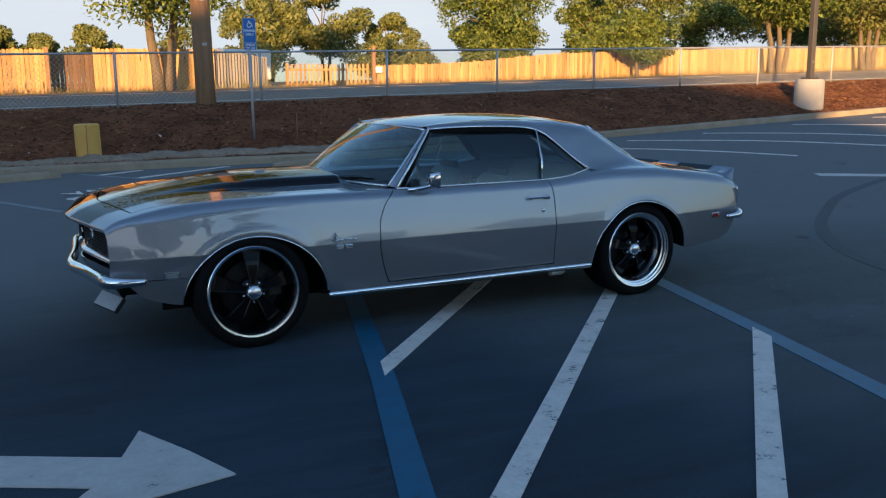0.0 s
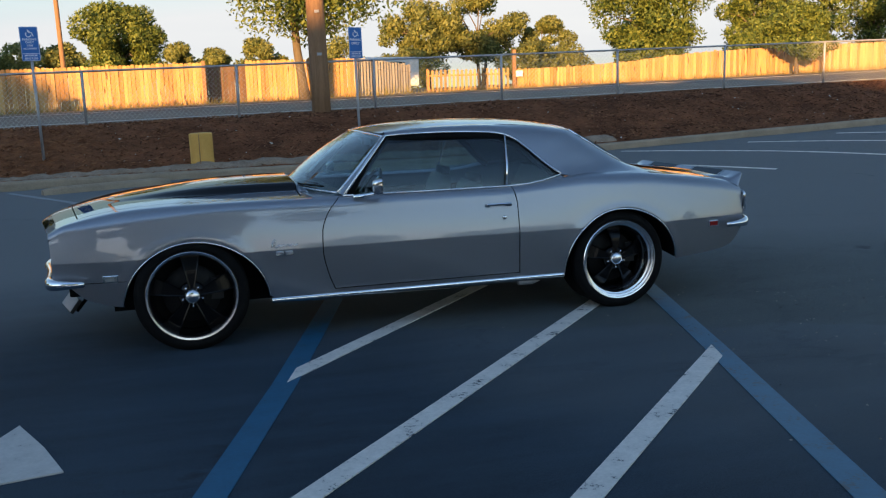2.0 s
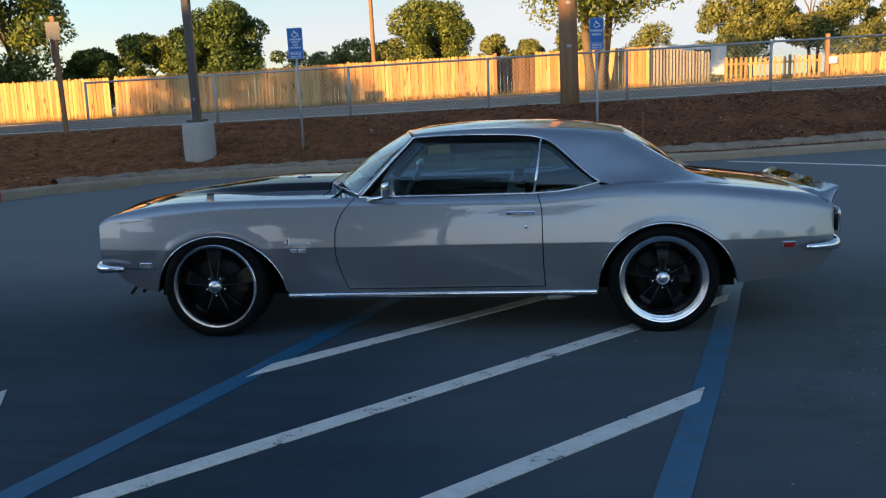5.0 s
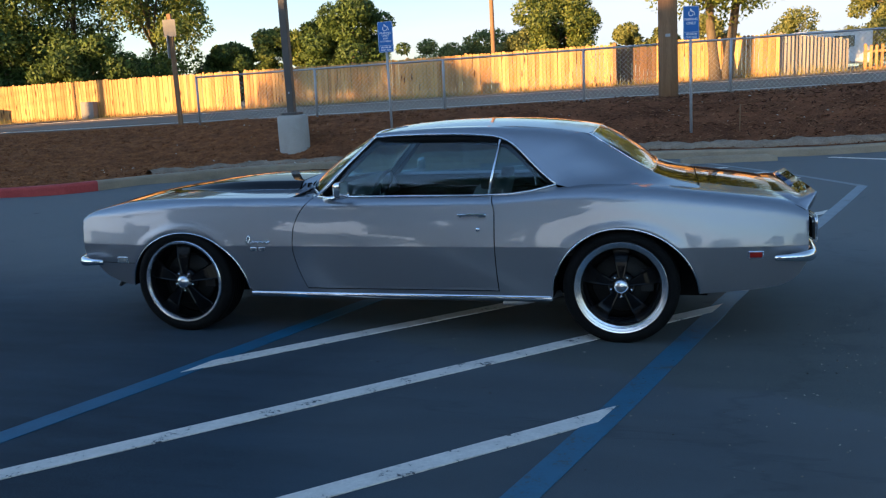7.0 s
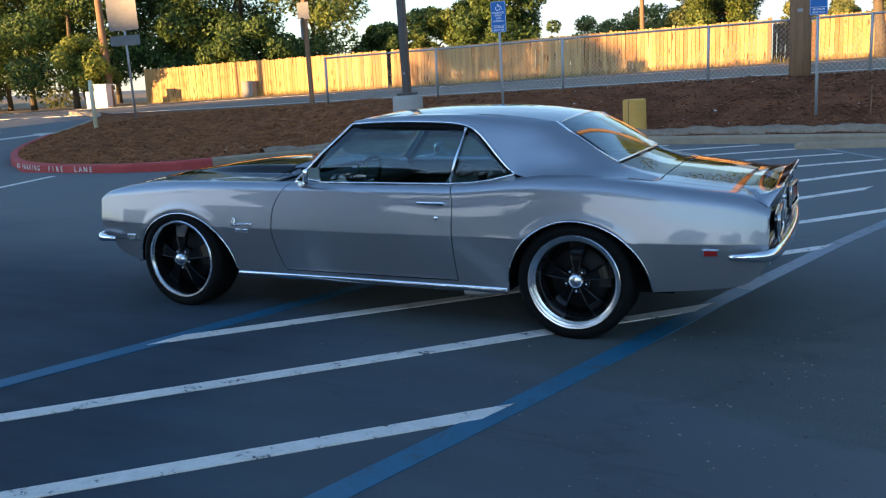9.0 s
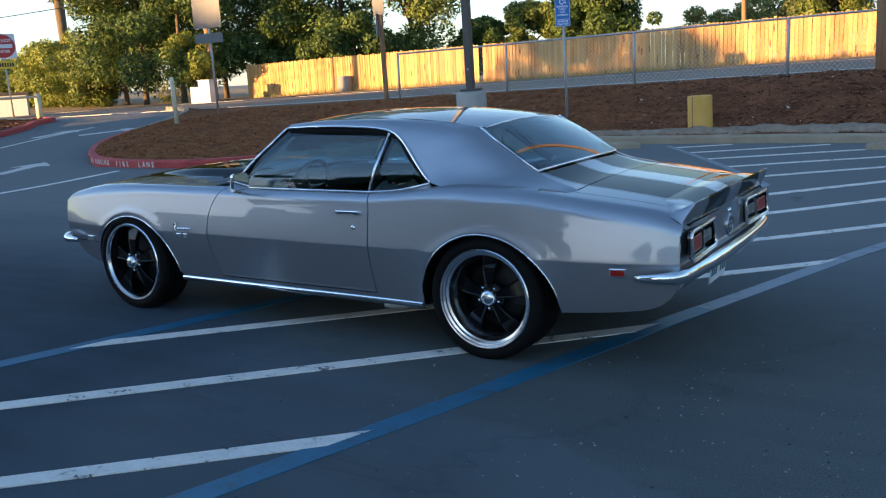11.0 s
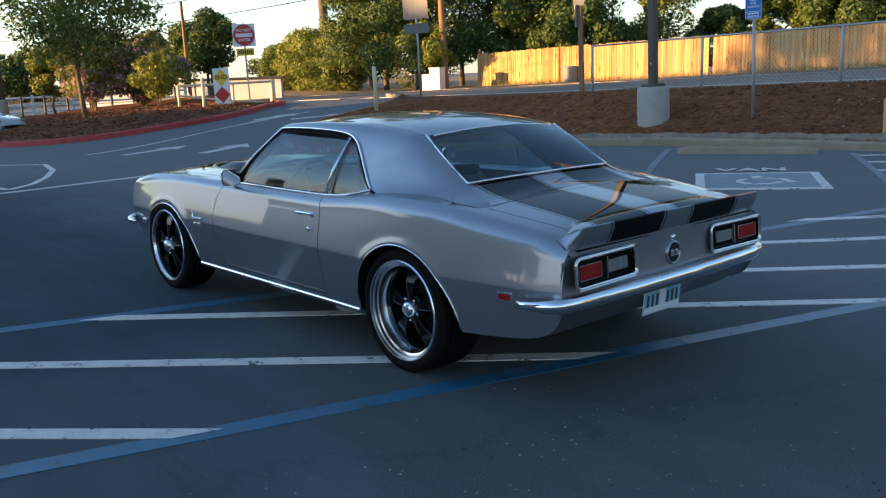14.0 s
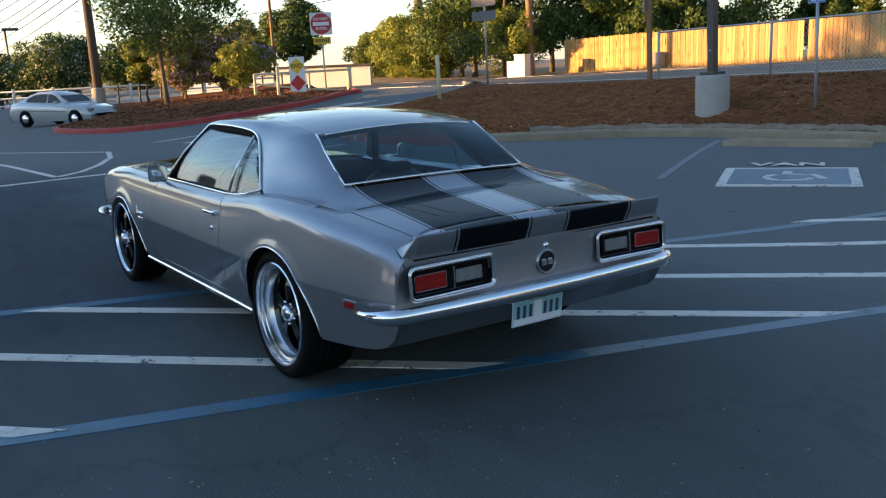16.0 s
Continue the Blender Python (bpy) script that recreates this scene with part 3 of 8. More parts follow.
sheet("verge", -120, 120, lambda x: 27.0, lambda x: 240, 120, 40, 0.03, DIRT, "dry grass and bare soil behind the road", "ground")


def kerb_frame():
    """Points along the kerb with their inward normals."""
    pts = []
    for (xa, ya), (xb, yb) in zip(KERB, KERB[1:]):
        n = max(1, int(math.hypot(xb - xa, yb - ya) / 0.4))
        pts += [(xa + (xb - xa) * i / n, ya + (yb - ya) * i / n) for i in range(n)]
    for _ in range(3):
        pts = [pts[0]] + [((a[0] + 2 * b[0] + c[0]) / 4, (a[1] + 2 * b[1] + c[1]) / 4) for a, b, c in zip(pts, pts[1:], pts[2:])] + [pts[-1]]
    out = []
    for i, p in enumerate(pts):
        a, b = pts[max(0, i - 1)], pts[min(len(pts) - 1, i + 1)]
        d = Vector((b[0] - a[0], b[1] - a[1])).normalized()
        out.append((Vector(p), Vector((-d.y, d.x))))
    return out


FRAME = kerb_frame()


def build_kerb(name, part_range, mat, label):
    profile = [(0, -0.1), (0.0, 0.10), (0.012, 0.128), (0.03, 0.14), (0.15, 0.142), (0.16, 0.05)]
    vs = []
    for p, n in part_range:
        z = ground_height(p.x, p.y)
        for k, (d, h) in enumerate(profile):
            q = p + n * d
            vs.append((q.x, q.y, z + h + 0.006 * noise.noise((q.x * 2, q.y * 2, k))))
    ob = put(name, vs, grid_faces(len(part_range), len(profile), flip=True), mat, smooth=False)
    return tagged(ob, label, "kerb", kind="structure")


cut0 = next(i for i, (p, n) in enumerate(FRAME) if p.x > -14.5)
cut1 = next(i for i, (p, n) in enumerate(FRAME) if p.x > -7.5)
build_kerb("kerb_road", FRAME[:cut0 + 1], KERBSTONE, "pale concrete kerb along the driveway")
build_kerb("kerb_red", FRAME[cut0:cut1 + 1], REDKERB, "red painted fire lane kerb round the island")
build_kerb("kerb_lot", FRAME[cut1:], KERBSTONE, "worn concrete kerb along the planted bank")


bed, nrow = [], 26
for p, n in FRAME:
    a = p + n * 0.14
    top = 15.3
    q = Vector((max(-21.6, min(a.x + (0 if a.x > -7 else (-7 - a.x) * -0.25), 80)), max(top, 15.3 + max(0.0, -13 - a.x) * 0.33)))
    for j in range(nrow):
        t = j / (nrow - 1)
        x, y = a.x + (q.x - a.x) * t, a.y + (q.y - a.y) * t
        edge = smoothstep(0, 0.25, t)
        z = ground_height(x, y)
        z += 0.125 - 0.12 * smoothstep(0.1, 0.75, t)
        z += edge * (1 - smoothstep(0.85, 1, t)) * (0.05 * noise.noise((x * 0.6, y * 0.6, 3)) + 0.04 * noise.noise((x * 2.3, y * 2.3, 5)) + 0.025 * noise.noise((x * 7, y * 7, 8)))
        bed.append((x, y, z))
tagged(put("planting_bed", bed, grid_faces(len(FRAME), nrow, flip=True), MULCH), "sloping bank covered in dark brown bark mulch", "mulch bed", kind="structure")
from mathutils.bvhtree import BVHTree
BED = BVHTree.FromPolygons(bed, grid_faces(len(FRAME), nrow))


def bed_top(x, y):
    hit = BED.ray_cast(Vector((x, y, 10)), Vector((0, 0, -1)))[0]
    return hit.z if hit else ground_height(x, y)


# loose bark chips on the bank
rng = random.Random(5)
cv, cf = [], []
for _ in range(52000):
    x, y = rng.uniform(-15, 26), rng.uniform(5.5, 14.4)
    hit = BED.ray_cast(Vector((x, y, 10)), Vector((0, 0, -1)))[0]
    if not hit:
        continue
    l, w = rng.uniform(0.02, 0.085), rng.uniform(0.005, 0.018)
    m = pose(x, y, hit.z + 0.012, rng.uniform(-25, 25), rng.uniform(-25, 25), rng.uniform(0, 360))
    o = len(cv)
    cv += [m @ Vector(q) for q in ((-l, -w, 0), (l, -w * 0.6, 0), (l * 0.8, w, 0), (-l * 0.9, w * 0.7, 0), (0, 0, 0.012))]
    cf += [(o, o + 1, o + 4), (o + 1, o + 2, o + 4), (o + 2, o + 3, o + 4), (o + 3, o, o + 4)]
CHIP = varied("bark_chips", (0.05, 0.02, 0.01), (0.32, 0.155, 0.08), 0.95, 4, 60, 0.4, island=True, spec=0.1)
dry_needles(CHIP)
tagged(put("bark_chips", cv, cf, CHIP, smooth=False), "loose brown bark chips on the bank", "bark chips", kind="stuff")

# pale scraps of litter and dry leaves caught in the mulch and along the kerb
lv, lf = [], []
for k in range(420):
    x, y = rng.uniform(-9, 14), 8.6 + 5.4 * rng.random() ** 1.6
    hit = BED.ray_cast(Vector((x, y, 10)), Vector((0, 0, -1)))[0]
    if not hit:
        continue
    l = rng.uniform(0.008, 0.03) * (1.6 if k % 9 == 0 else 1)
    m = pose(x, y, hit.z + 0.02, rng.uniform(-30, 30), rng.uniform(-30, 30), rng.uniform(0, 360))
    o = len(lv)
    lv += [m @ Vector(q) for q in ((-l, -l * 0.5, 0), (l * 0.7, -l * 0.7, 0), (l, l * 0.3, 0.004), (-l * 0.4, l * 0.8, 0), (0, 0, 0.01))]
    lf += [(o, o + 1, o + 4), (o + 1, o + 2, o + 4), (o + 2, o + 3, o + 4), (o + 3, o, o + 4)]
SCRAP = varied("pale_scraps", (0.3, 0.24, 0.17), (0.72, 0.68, 0.6), 0.85, 4, 40, 0.2, island=True)
tagged(put("litter_scraps", lv, lf, SCRAP, smooth=False), "pale scraps of litter and dry leaves in the mulch", "litter", kind="stuff")

# erosion cloth lying in folds along the kerb's inner edge
cloth_line = [(p, n) for p, n in FRAME[cut1 + 2:] if -8.0 < p.x < 7.5]
fine = []
for (p, n), (q, m) in zip(cloth_line, cloth_line[1:]):
    steps = max(1, int((q - p).length / 0.06))
    fine += [(p.lerp(q, i / steps), n.lerp(m, i / steps)) for i in range(steps)]
vs, across = [], 11
for p, n in fine:
    near = 0.2 + 0.08 * noise.noise((p.x * 1.4, 0, 0))
    wide = 0.3 + 0.14 * noise.noise((p.x * 1.1, 2, 0))
    high = 0.075 + 0.05 * noise.noise((p.x * 2.6, 1, 0))
    for j in range(across):
        u = j / (across - 1)
        q = p + n * (near + wide * u)
        fold = high * math.sin(math.pi * u) ** 0.7 + 0.035 * noise.noise((p.x * 6, u * 2.5, 3)) + 0.018 * noise.noise((p.x * 15, u * 6, 5))
        vs.append((q.x, q.y, bed_top(q.x, q.y) + (fold if 0 < j < across - 1 else -0.02)))
CLOTH = varied("grey_erosion_cloth", (0.13, 0.09, 0.06), (0.4, 0.31, 0.225), 0.95, 5, 45, 0.9)
tagged(put("erosion_cloth", vs, grid_faces(len(fine), across), CLOTH), "grey-brown erosion control cloth in folds along the kerb", "erosion cloth")


# ---- road markings ----
def strip(name, pts, width, mat, label, lift=0.005, group="parking lot lines", cut=None):
    """A painted line along points, laid on the ground; cut: the way along which its ends are cut off."""
    fine = []
    for (xa, ya), (xb, yb) in zip(pts, pts[1:]):
        n = max(1, int(math.hypot(xb - xa, yb - ya) / 0.3))
        fine += [(xa + (xb - xa) * i / n, ya + (yb - ya) * i / n) for i in range(n)]
    fine.append(pts[-1])
    vs = []
    for i, p in enumerate(fine):
        a, b = fine[max(0, i - 1)], fine[min(len(fine) - 1, i + 1)]
        d = Vector((b[0] - a[0], b[1] - a[1])).normalized() * (width / 2)
        slant = 0.0
        if cut and i in (0, len(fine) - 1):
            slant = (d.x * cut[0] + d.y * cut[1]) / (d.x * cut[1] - d.y * cut[0])
        for s in (1, -1):
            x, y = p[0] - d.y * s + d.x * s * slant, p[1] + d.x * s + d.y * s * slant
            vs.append((x, y, ground_height(x, y) + lift))
    vs += [(x, y, z - lift * 0.9) for x, y, z in vs]
    n = len(fine)
    fs = [(2 * i, 2 * i + 1, 2 * i + 3, 2 * i + 2) for i in range(n - 1)]
    fs += [(2 * i, 2 * i + 2, 2 * n + 2 * i + 2, 2 * n + 2 * i) for i in range(n - 1)]
    fs += [(2 * i + 3, 2 * i + 1, 2 * n + 2 * i + 1, 2 * n + 2 * i + 3) for i in range(n - 1)]
    return tagged(put(name, vs, fs, mat, smooth=False), label, "road marking", group, "structure")


WL = "white painted hatching line on the asphalt"
for a, b in (((-0.915, -1.6), (2.58, 2.08)), ((-1.53, -3.6), (1.95, -0.02)), ((-2.3, -5.58), (1.37, -2.03)), ((-0.1, 0.55), (3.3, 4.3)), ((0.3, 2.5), (2.9, 5.35)), ((0.78, 4.42), (3.4, 7.1))):
    strip("hatching_line", [a, b], 0.105, LINEWHITE, WL, 0.006, cut=(0.31, 0.951))
for x, y in ((1.04, 6.31), (0.52, 7.18), (0.0, 8.06), (-0.52, 8.94), (-1.0, 9.76)):
    l = min(2.6, (10.35 - y) / 0.62)
    strip("hatching_line", [(x, y), (x + 0.78 * l, y + 0.62 * l)], 0.1, LINEWHITE, WL, 0.006)
strip("aisle_line", [(0.12, 1.82), (1.32, 5.75)], 0.12, LINEFADED, "pale worn blue boundary line of the access aisle", 0.004)
strip("aisle_line", [(-3.2, -8.4), (-0.97, -1.74), (0.12, 1.82)], 0.13, LINEBLUE, "blue painted boundary line of the access aisle", 0.004)
strip("aisle_line", [(1.32, 5.75), (-1.25, 10.1)], 0.1, LINEGREY, "faded blue boundary line of the access aisle", 0.003)
strip("aisle_line", [(0.1, -6.2), (1.42, -1.9), (1.9, -0.25), (2.0, 0.12), (2.118, 0.5)], 0.13, LINESHEEN, "blue painted boundary line of the access aisle", 0.004)
strip("aisle_line", [(2.118, 0.5), (2.64, 2.2), (4.04, 6.25)], 0.12, LINEFADED, "pale worn blue boundary line of the access aisle", 0.004)
strip("aisle_line", [(4.04, 6.25), (2.2, 9.8)], 0.1, LINEGREY, "faded blue boundary line of the access aisle", 0.003)
strip("stall_line", [(-1.9, 5.57), (-4.07, 9.4)], 0.1, LINEGREY, "faded blue stall line")
for a, b in (((4.3, 10.2), (7.6, 5.8)), ((7.2, 10.2), (10.5, 5.7)), ((9.75, 9.6), (13.2, 5.9)), ((12.0, 9.7), (15.4, 5.9)), ((15.0, 9.8), (18.4, 6.0)), ((18, 9.9), (21.4, 6.1))):
    strip("stall_line", [a, b], 0.1, LINEWHITE, "white stall line in the far row")
strip("stall_line", [(-8.3, -4.0), (-9.05, 0.3), (-9.45, 3.0), (-9.85, 5.6)], 0.12, LINEWHITE, "long white lane edge line")
strip("stall_line", [(-12.7, -0.06), (-9.4, 0.25)], 0.1, LINEWHITE, "white line of the traffic island")
strip("stall_line", [(-9.4, 0.25), (-9.9, 0.75), (-10.8, 1.25), (-12.0, 1.75), (-13.7, 2.15)], 0.1, LINEWHITE, "curved white line of the traffic island")
strip("stall_line", [(-16.5, 0.5), (-13.7, 2.15)], 0.08, LINEWHITE, "white line across the drive")
strip("stall_line", [(-15.4, 3.6), (-16.3, 6.5), (-17.7, 11.0)], 0.09, LINEWHITE, "white centre line of the driveway")
for y in (15.9, 26.2):
    strip("road_edge_line", [(-60 + 5 * i, y + (max(0, -14 + 60 - 5 * i) * 0.1 if y < 20 else 0)) for i in range(37)], 0.12, LINEWHITE, "white edge line of the road", 0.016, "road edge lines")


def arrow(x, y, turn, label, length=1.6, w=0.27, head=0.5, half=0.42):
    m = pose(x, y, 0, 0, 0, turn)
    pts = [(-length, -w / 2), (-length * 0.5, -w / 2), (-head, -w / 2), (-head - 0.04, -half), (-head * 0.5, -half * 0.5), (0, 0), (-head * 0.5, half * 0.5), (-head - 0.04, half), (-head, w / 2), (-length * 0.5, w / 2), (-length, w / 2)]
    top = [m @ Vector((a, b, 0)) for a, b in pts]
    n = len(top)
    vs = [(p.x, p.y, ground_height(p.x, p.y) + 0.006) for p in top] + [(p.x, p.y, ground_height(p.x, p.y)) for p in top]
    fs = [tuple(range(n))] + [(i, n + i, n + (i + 1) % n, (i + 1) % n) for i in range(n)]
    tagged(put("arrow_marking", vs, fs, OLDWHITE, smooth=False), label, "road marking", "painted arrows", "structure")


arrow(-1.93, -2.53, -30, "large white direction arrow on the asphalt")
arrow(10.9, 2.9, -30, "worn white direction arrow on the asphalt", 2.2)
arrow(-14.4, 5.5, 100, "white lane arrow in the driveway")
arrow(-13.0, 6.3, 115, "white lane arrow in the driveway")
arrow(-17.7, 10.6, 100, "white lane arrow near the road")
arrow(-15.5, 10.9, 60, "white lane arrow near the road")

# accessible van stall marking
van = thing("stall_marking", "blue accessible stall square with white border and symbol", "road marking", kind="structure")
van.matrix_basis = Matrix.Translation((-0.74, 6.44, ground_height(-0.74, 6.44) + 0.004)) @ pose(0, 0, 0, 0, 0, 33)
def flat(name, outline, z0, z1, mat, parent, label=""):
    v, f = prism(outline, z0, z1)
    return put(name, v, f, mat, parent, label, smooth=False)
tilt = math.atan2(ground_height(-0.74 - 0.3, 6.9) - ground_height(-0.74 + 0.3, 5.98), 1.1)
roll = math.atan2(ground_height(-0.74 + 0.5, 6.44 + 0.33) - ground_height(-0.74 - 0.5, 6.44 - 0.33), 1.2)
van.matrix_basis = Matrix.Translation((-0.02, 0.03, 0.004)) @ van.matrix_basis @ pose(0, 0, 0, math.degrees(tilt), math.degrees(-roll), 0) @ Matrix.Diagonal((1.09, 1.0, 1.0, 1.0))
flat("border", [(-0.69, -0.69), (0.69, -0.69), (0.69, 0.69), (-0.69, 0.69)], -0.012, 0.003, LINEWHITE, van, "white border")
flat("field", [(-0.59, -0.59), (0.59, -0.59), (0.59, 0.59), (-0.59, 0.59)], -0.01, 0.006, LINEFADED, van, "faded blue field")
ring = [(0.26 * math.cos(a), 0.26 * math.sin(a) - 0.1) for a in np.linspace(2.2, 6.0, 16)] + [(0.19 * math.cos(a), 0.19 * math.sin(a) - 0.1) for a in np.linspace(6.0, 2.2, 16)]
flat("symbol_ring", ring, 0, 0.009, LINEWHITE, van, "white ring of the symbol")
flat("symbol_bar", [(-0.07, 0.36), (0.02, 0.36), (0.02, 0.06), (0.22, 0.06), (0.3, -0.22), (0.38, -0.18), (0.27, 0.13), (-0.07, 0.13)], 0, 0.009, LINEWHITE, van, "white bar of the symbol")
words("VAN", 0.36, LINEWHITE, van, pose(-0.03, 0.98, 0.004, 0, 0, 0), "white lettering", 0.003, width=1.12)


def wheel_stop(x, y, turn, label, length=1.8):
    prof = [(-0.09, 0), (0.09, 0), (0.07, 0.09), (0.045, 0.12), (-0.045, 0.12), (-0.07, 0.09)]
    vs, n = [], 12
    for i in range(n + 1):
        t = i / n
        e = 0.75 if i in (0, n) else 1
        for a, b in prof:
            vs.append((-length / 2 + length * t, a * e + 0.006 * noise.noise((x + t * 9, a * 20, b * 20)), b * e))
    fs = grid_faces(n + 1, 6) + [(i * 6 + 5, i * 6, i * 6 + 6, i * 6 + 11) for i in range(n)] + [tuple(range(6)), tuple(range(n * 6 + 5, n * 6 - 1, -1))]
    tagged(put("wheel_stop", vs, fs, KERBSTONE, smooth=False, place=pose(x, y, ground_height(x, y) - 0.01, 0, 0, turn)), label, "wheel stop", "wheel stops")


wheel_stop(-2.55, 9.25, 27, "worn concrete wheel stop at the head of a stall", 2.1)
wheel_stop(2.65, 9.75, 14, "worn concrete wheel stop at the head of a stall", 1.6)


def rounded_line(pts):
    """A polyline with its corners cut round."""
    for _ in range(3):
        out = [pts[0]]
        for (a, b), (c, d) in zip(pts, pts[1:]):
            out += [(a * 0.75 + c * 0.25, b * 0.75 + d * 0.25), (a * 0.25 + c * 0.75, b * 0.25 + d * 0.75)]
        pts = out + [pts[-1]]
    return pts


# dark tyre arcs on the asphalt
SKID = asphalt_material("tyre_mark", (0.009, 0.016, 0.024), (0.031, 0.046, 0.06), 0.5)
for off in (0.0, 1.35):
    arc = [(10.6 + off * 0.2, 3.6 - off), (8.5 + off * 0.4, 2.8 - off), (7.3 + off * 0.55, 2.25 - off), (6.2 + off * 0.75, 1.5 - off * 0.8), (5.1 + off * 0.85, 0.7 - off * 0.5), (4.1 + off * 0.95, -0.35 - off * 0.3), (3.6 + off, -1.3), (3.35 + off, -2.6)]
    strip("tyre_mark", rounded_line(arc), 0.13, SKID, "dark curved tyre mark on the asphalt", 0.003, "tyre marks")
# lettering along the red kerb
kl = thing("kerb_lettering", "worn white fire lane lettering on the red kerb", "road marking", kind="structure")
k0 = min(range(len(FRAME)), key=lambda i: (FRAME[i][0] - Vector((-11.95, 6.6))).length)
k1 = min(range(len(FRAME)), key=lambda i: (FRAME[i][0] - Vector((-9.55, 5.9))).length)
run, pos = [0.0], FRAME[k0][0]
for i in range(k0 + 1, k1 + 1):
    run.append(run[-1] + (FRAME[i][0] - FRAME[i - 1][0]).length)
text = "NO PARKING  FIRE  LANE"
for k, ch in enumerate(text):
    if ch == " ":
        continue
    d = run[-1] * (k + 0.5) / len(text)
    i = max(j for j in range(len(run)) if run[j] <= d)
    i = min(i, len(run) - 2)
    q = (d - run[i]) / (run[i + 1] - run[i])
    p = FRAME[k0 + i][0].lerp(FRAME[k0 + i + 1][0], q)
    n = FRAME[k0 + i][1]
    m = Matrix(((n.y, 0, -n.x, p.x - n.x * 0.014), (-n.x, 0, -n.y, p.y - n.y * 0.014), (0, 1, 0, ground_height(p.x, p.y) + 0.062), (0, 0, 0, 1)))
    words(ch, 0.13, LINEWHITE, kl, m, "", 0.002, "letter", 0.95)

# grit, leaf bits and paper scraps on the asphalt
gv, gf = [], []
rg = random.Random(21)
for k in range(900):
    x, y = (rg.uniform(-9, 12), rg.uniform(-8, 9.5)) if k < 250 else (rg.gauss(2.9, 1.0), rg.gauss(-1.3, 0.8))
    s, a = rg.choice((0.003, 0.0035, 0.004, 0.005, 0.007)), rg.uniform(0, 360)
    m = pose(x, y, ground_height(x, y) + 0.002, 0, 0, a)
    o = len(gv)
    gv += [m @ Vector(q) for q in ((-s, -s * 0.7, 0), (s, -s * 0.5, 0), (s * 0.8, s * 0.7, 0), (-s * 0.7, s * 0.6, 0), (s * 0.1, 0, s * 0.7))]
    gf += [(o, o + 1, o + 4), (o + 1, o + 2, o + 4), (o + 2, o + 3, o + 4), (o + 3, o, o + 4)]
GRIT = varied("grit_and_leaf_bits", (0.03, 0.025, 0.02), (0.3, 0.27, 0.23), 0.9, 5, 60, 0.1, island=True)
tagged(put("grit", gv, gf, GRIT, smooth=False), "scattered grit and leaf bits on the asphalt", "litter", kind="stuff")


# ---- the parked coupe ----
car = thing("coupe", "silver-grey classic muscle coupe with black stripes and chrome trim", "car")
W_KEYS = [(-2.13, 0.812), (-2.0, 0.84), (-1.85, 0.862), (-1.6, 0.882), (-1.37, 0.892), (-0.9, 0.897), (0, 0.902), (0.6, 0.905), (1.0, 0.912), (1.37, 0.92), (1.8, 0.905), (2.05, 0.875), (2.25, 0.838), (2.37, 0.8)]
S_KEYS = [(-2.13, 0.724), (-2.09, 0.75), (-2.04, 0.77), (-1.97, 0.787), (-1.83, 0.816), (-1.67, 0.836), (-1.42, 0.847), (-1.03, 0.849), (-0.5, 0.847), (0, 0.846), (0.6, 0.846), (0.8, 0.858), (1.02, 0.882), (1.22, 0.896), (1.53, 0.89), (1.8, 0.862), (2.06, 0.83), (2.24, 0.803), (2.37, 0.765)]
B_KEYS = [(-2.13, 0.47), (-2.06, 0.432), (-2.0, 0.372), (-1.957, 0.338), (-1.874, 0.306), (-1.78, 0.284), (-1.7, 0.28), (-0.9, 0.235), (1.0, 0.235), (1.78, 0.29), (2.0, 0.306), (2.15, 0.322), (2.25, 0.342), (2.325, 0.392), (2.37, 0.47)]
FX, RX = -1.384, 1.3715
C_KEYS = [(-2.13, 0.0), (-1.8, 0.02), (-1.2, 0.028), (-0.7, 0.03), (0.5, 0.03), (1.75, 0.028), (2.1, 0.028), (2.37, 0.02)]


def arch(x):
    """Height of the wheel openings' edge above the sill, or None."""
    if -1.772 < x < -0.933:
        a = 0.407 if x < -1.365 else 0.432
        return 0.245 + 0.393 * math.sqrt(max(0, 1 - ((x + 1.365) / a) ** 2))
    if 0.983 < x < 1.803:
        a = 0.387 if x < 1.37 else 0.433
        return 0.265 + 0.402 * math.sqrt(max(0, 1 - ((x - 1.37) / a) ** 2))
    return None


def sill(x):
    a = arch(x)
    b = curve_at(B_KEYS, x)
    return max(a, b) if a else b


def side_y(x, z):
    """Half width of the body at a height, with its belt crease and flared wheel lips."""
    w = curve_at(W_KEYS, x)
    if z >= 0.56:
        d = z - 0.56
        y = w - 0.12 * d - 0.24 * d * d
    else:
        d = 0.56 - z
        y = w - 0.13 * d - 0.14 * d * d
    for cx, cz, r in ((-1.36, 0.25, 0.42), (1.385, 0.27, 0.41)):
        q = math.hypot((x - cx) / 1.04, z - cz) - r
        if z > 0.2:
            y += 0.006 * math.exp(-(q / 0.018) ** 2) * smoothstep(0.2, 0.4, z)
    y += 0.012 * math.exp(-((x - 1.35) / 0.35) ** 2) * smoothstep(0.6, 0.85, z)
    return y


def bulge(x, y):
    """The raised centre of the hood."""
    h = 0.042 * smoothstep(-1.9, -1.0, x)
    half = 0.50 - 0.16 * (1 - smoothstep(-1.9, -1.0, x))
    return h * (1 - smoothstep(half - 0.075, half, abs(y))) + 0.012 * smoothstep(-1.9, -1.2, x) * max(0.0, 1 - (y / half) ** 2)


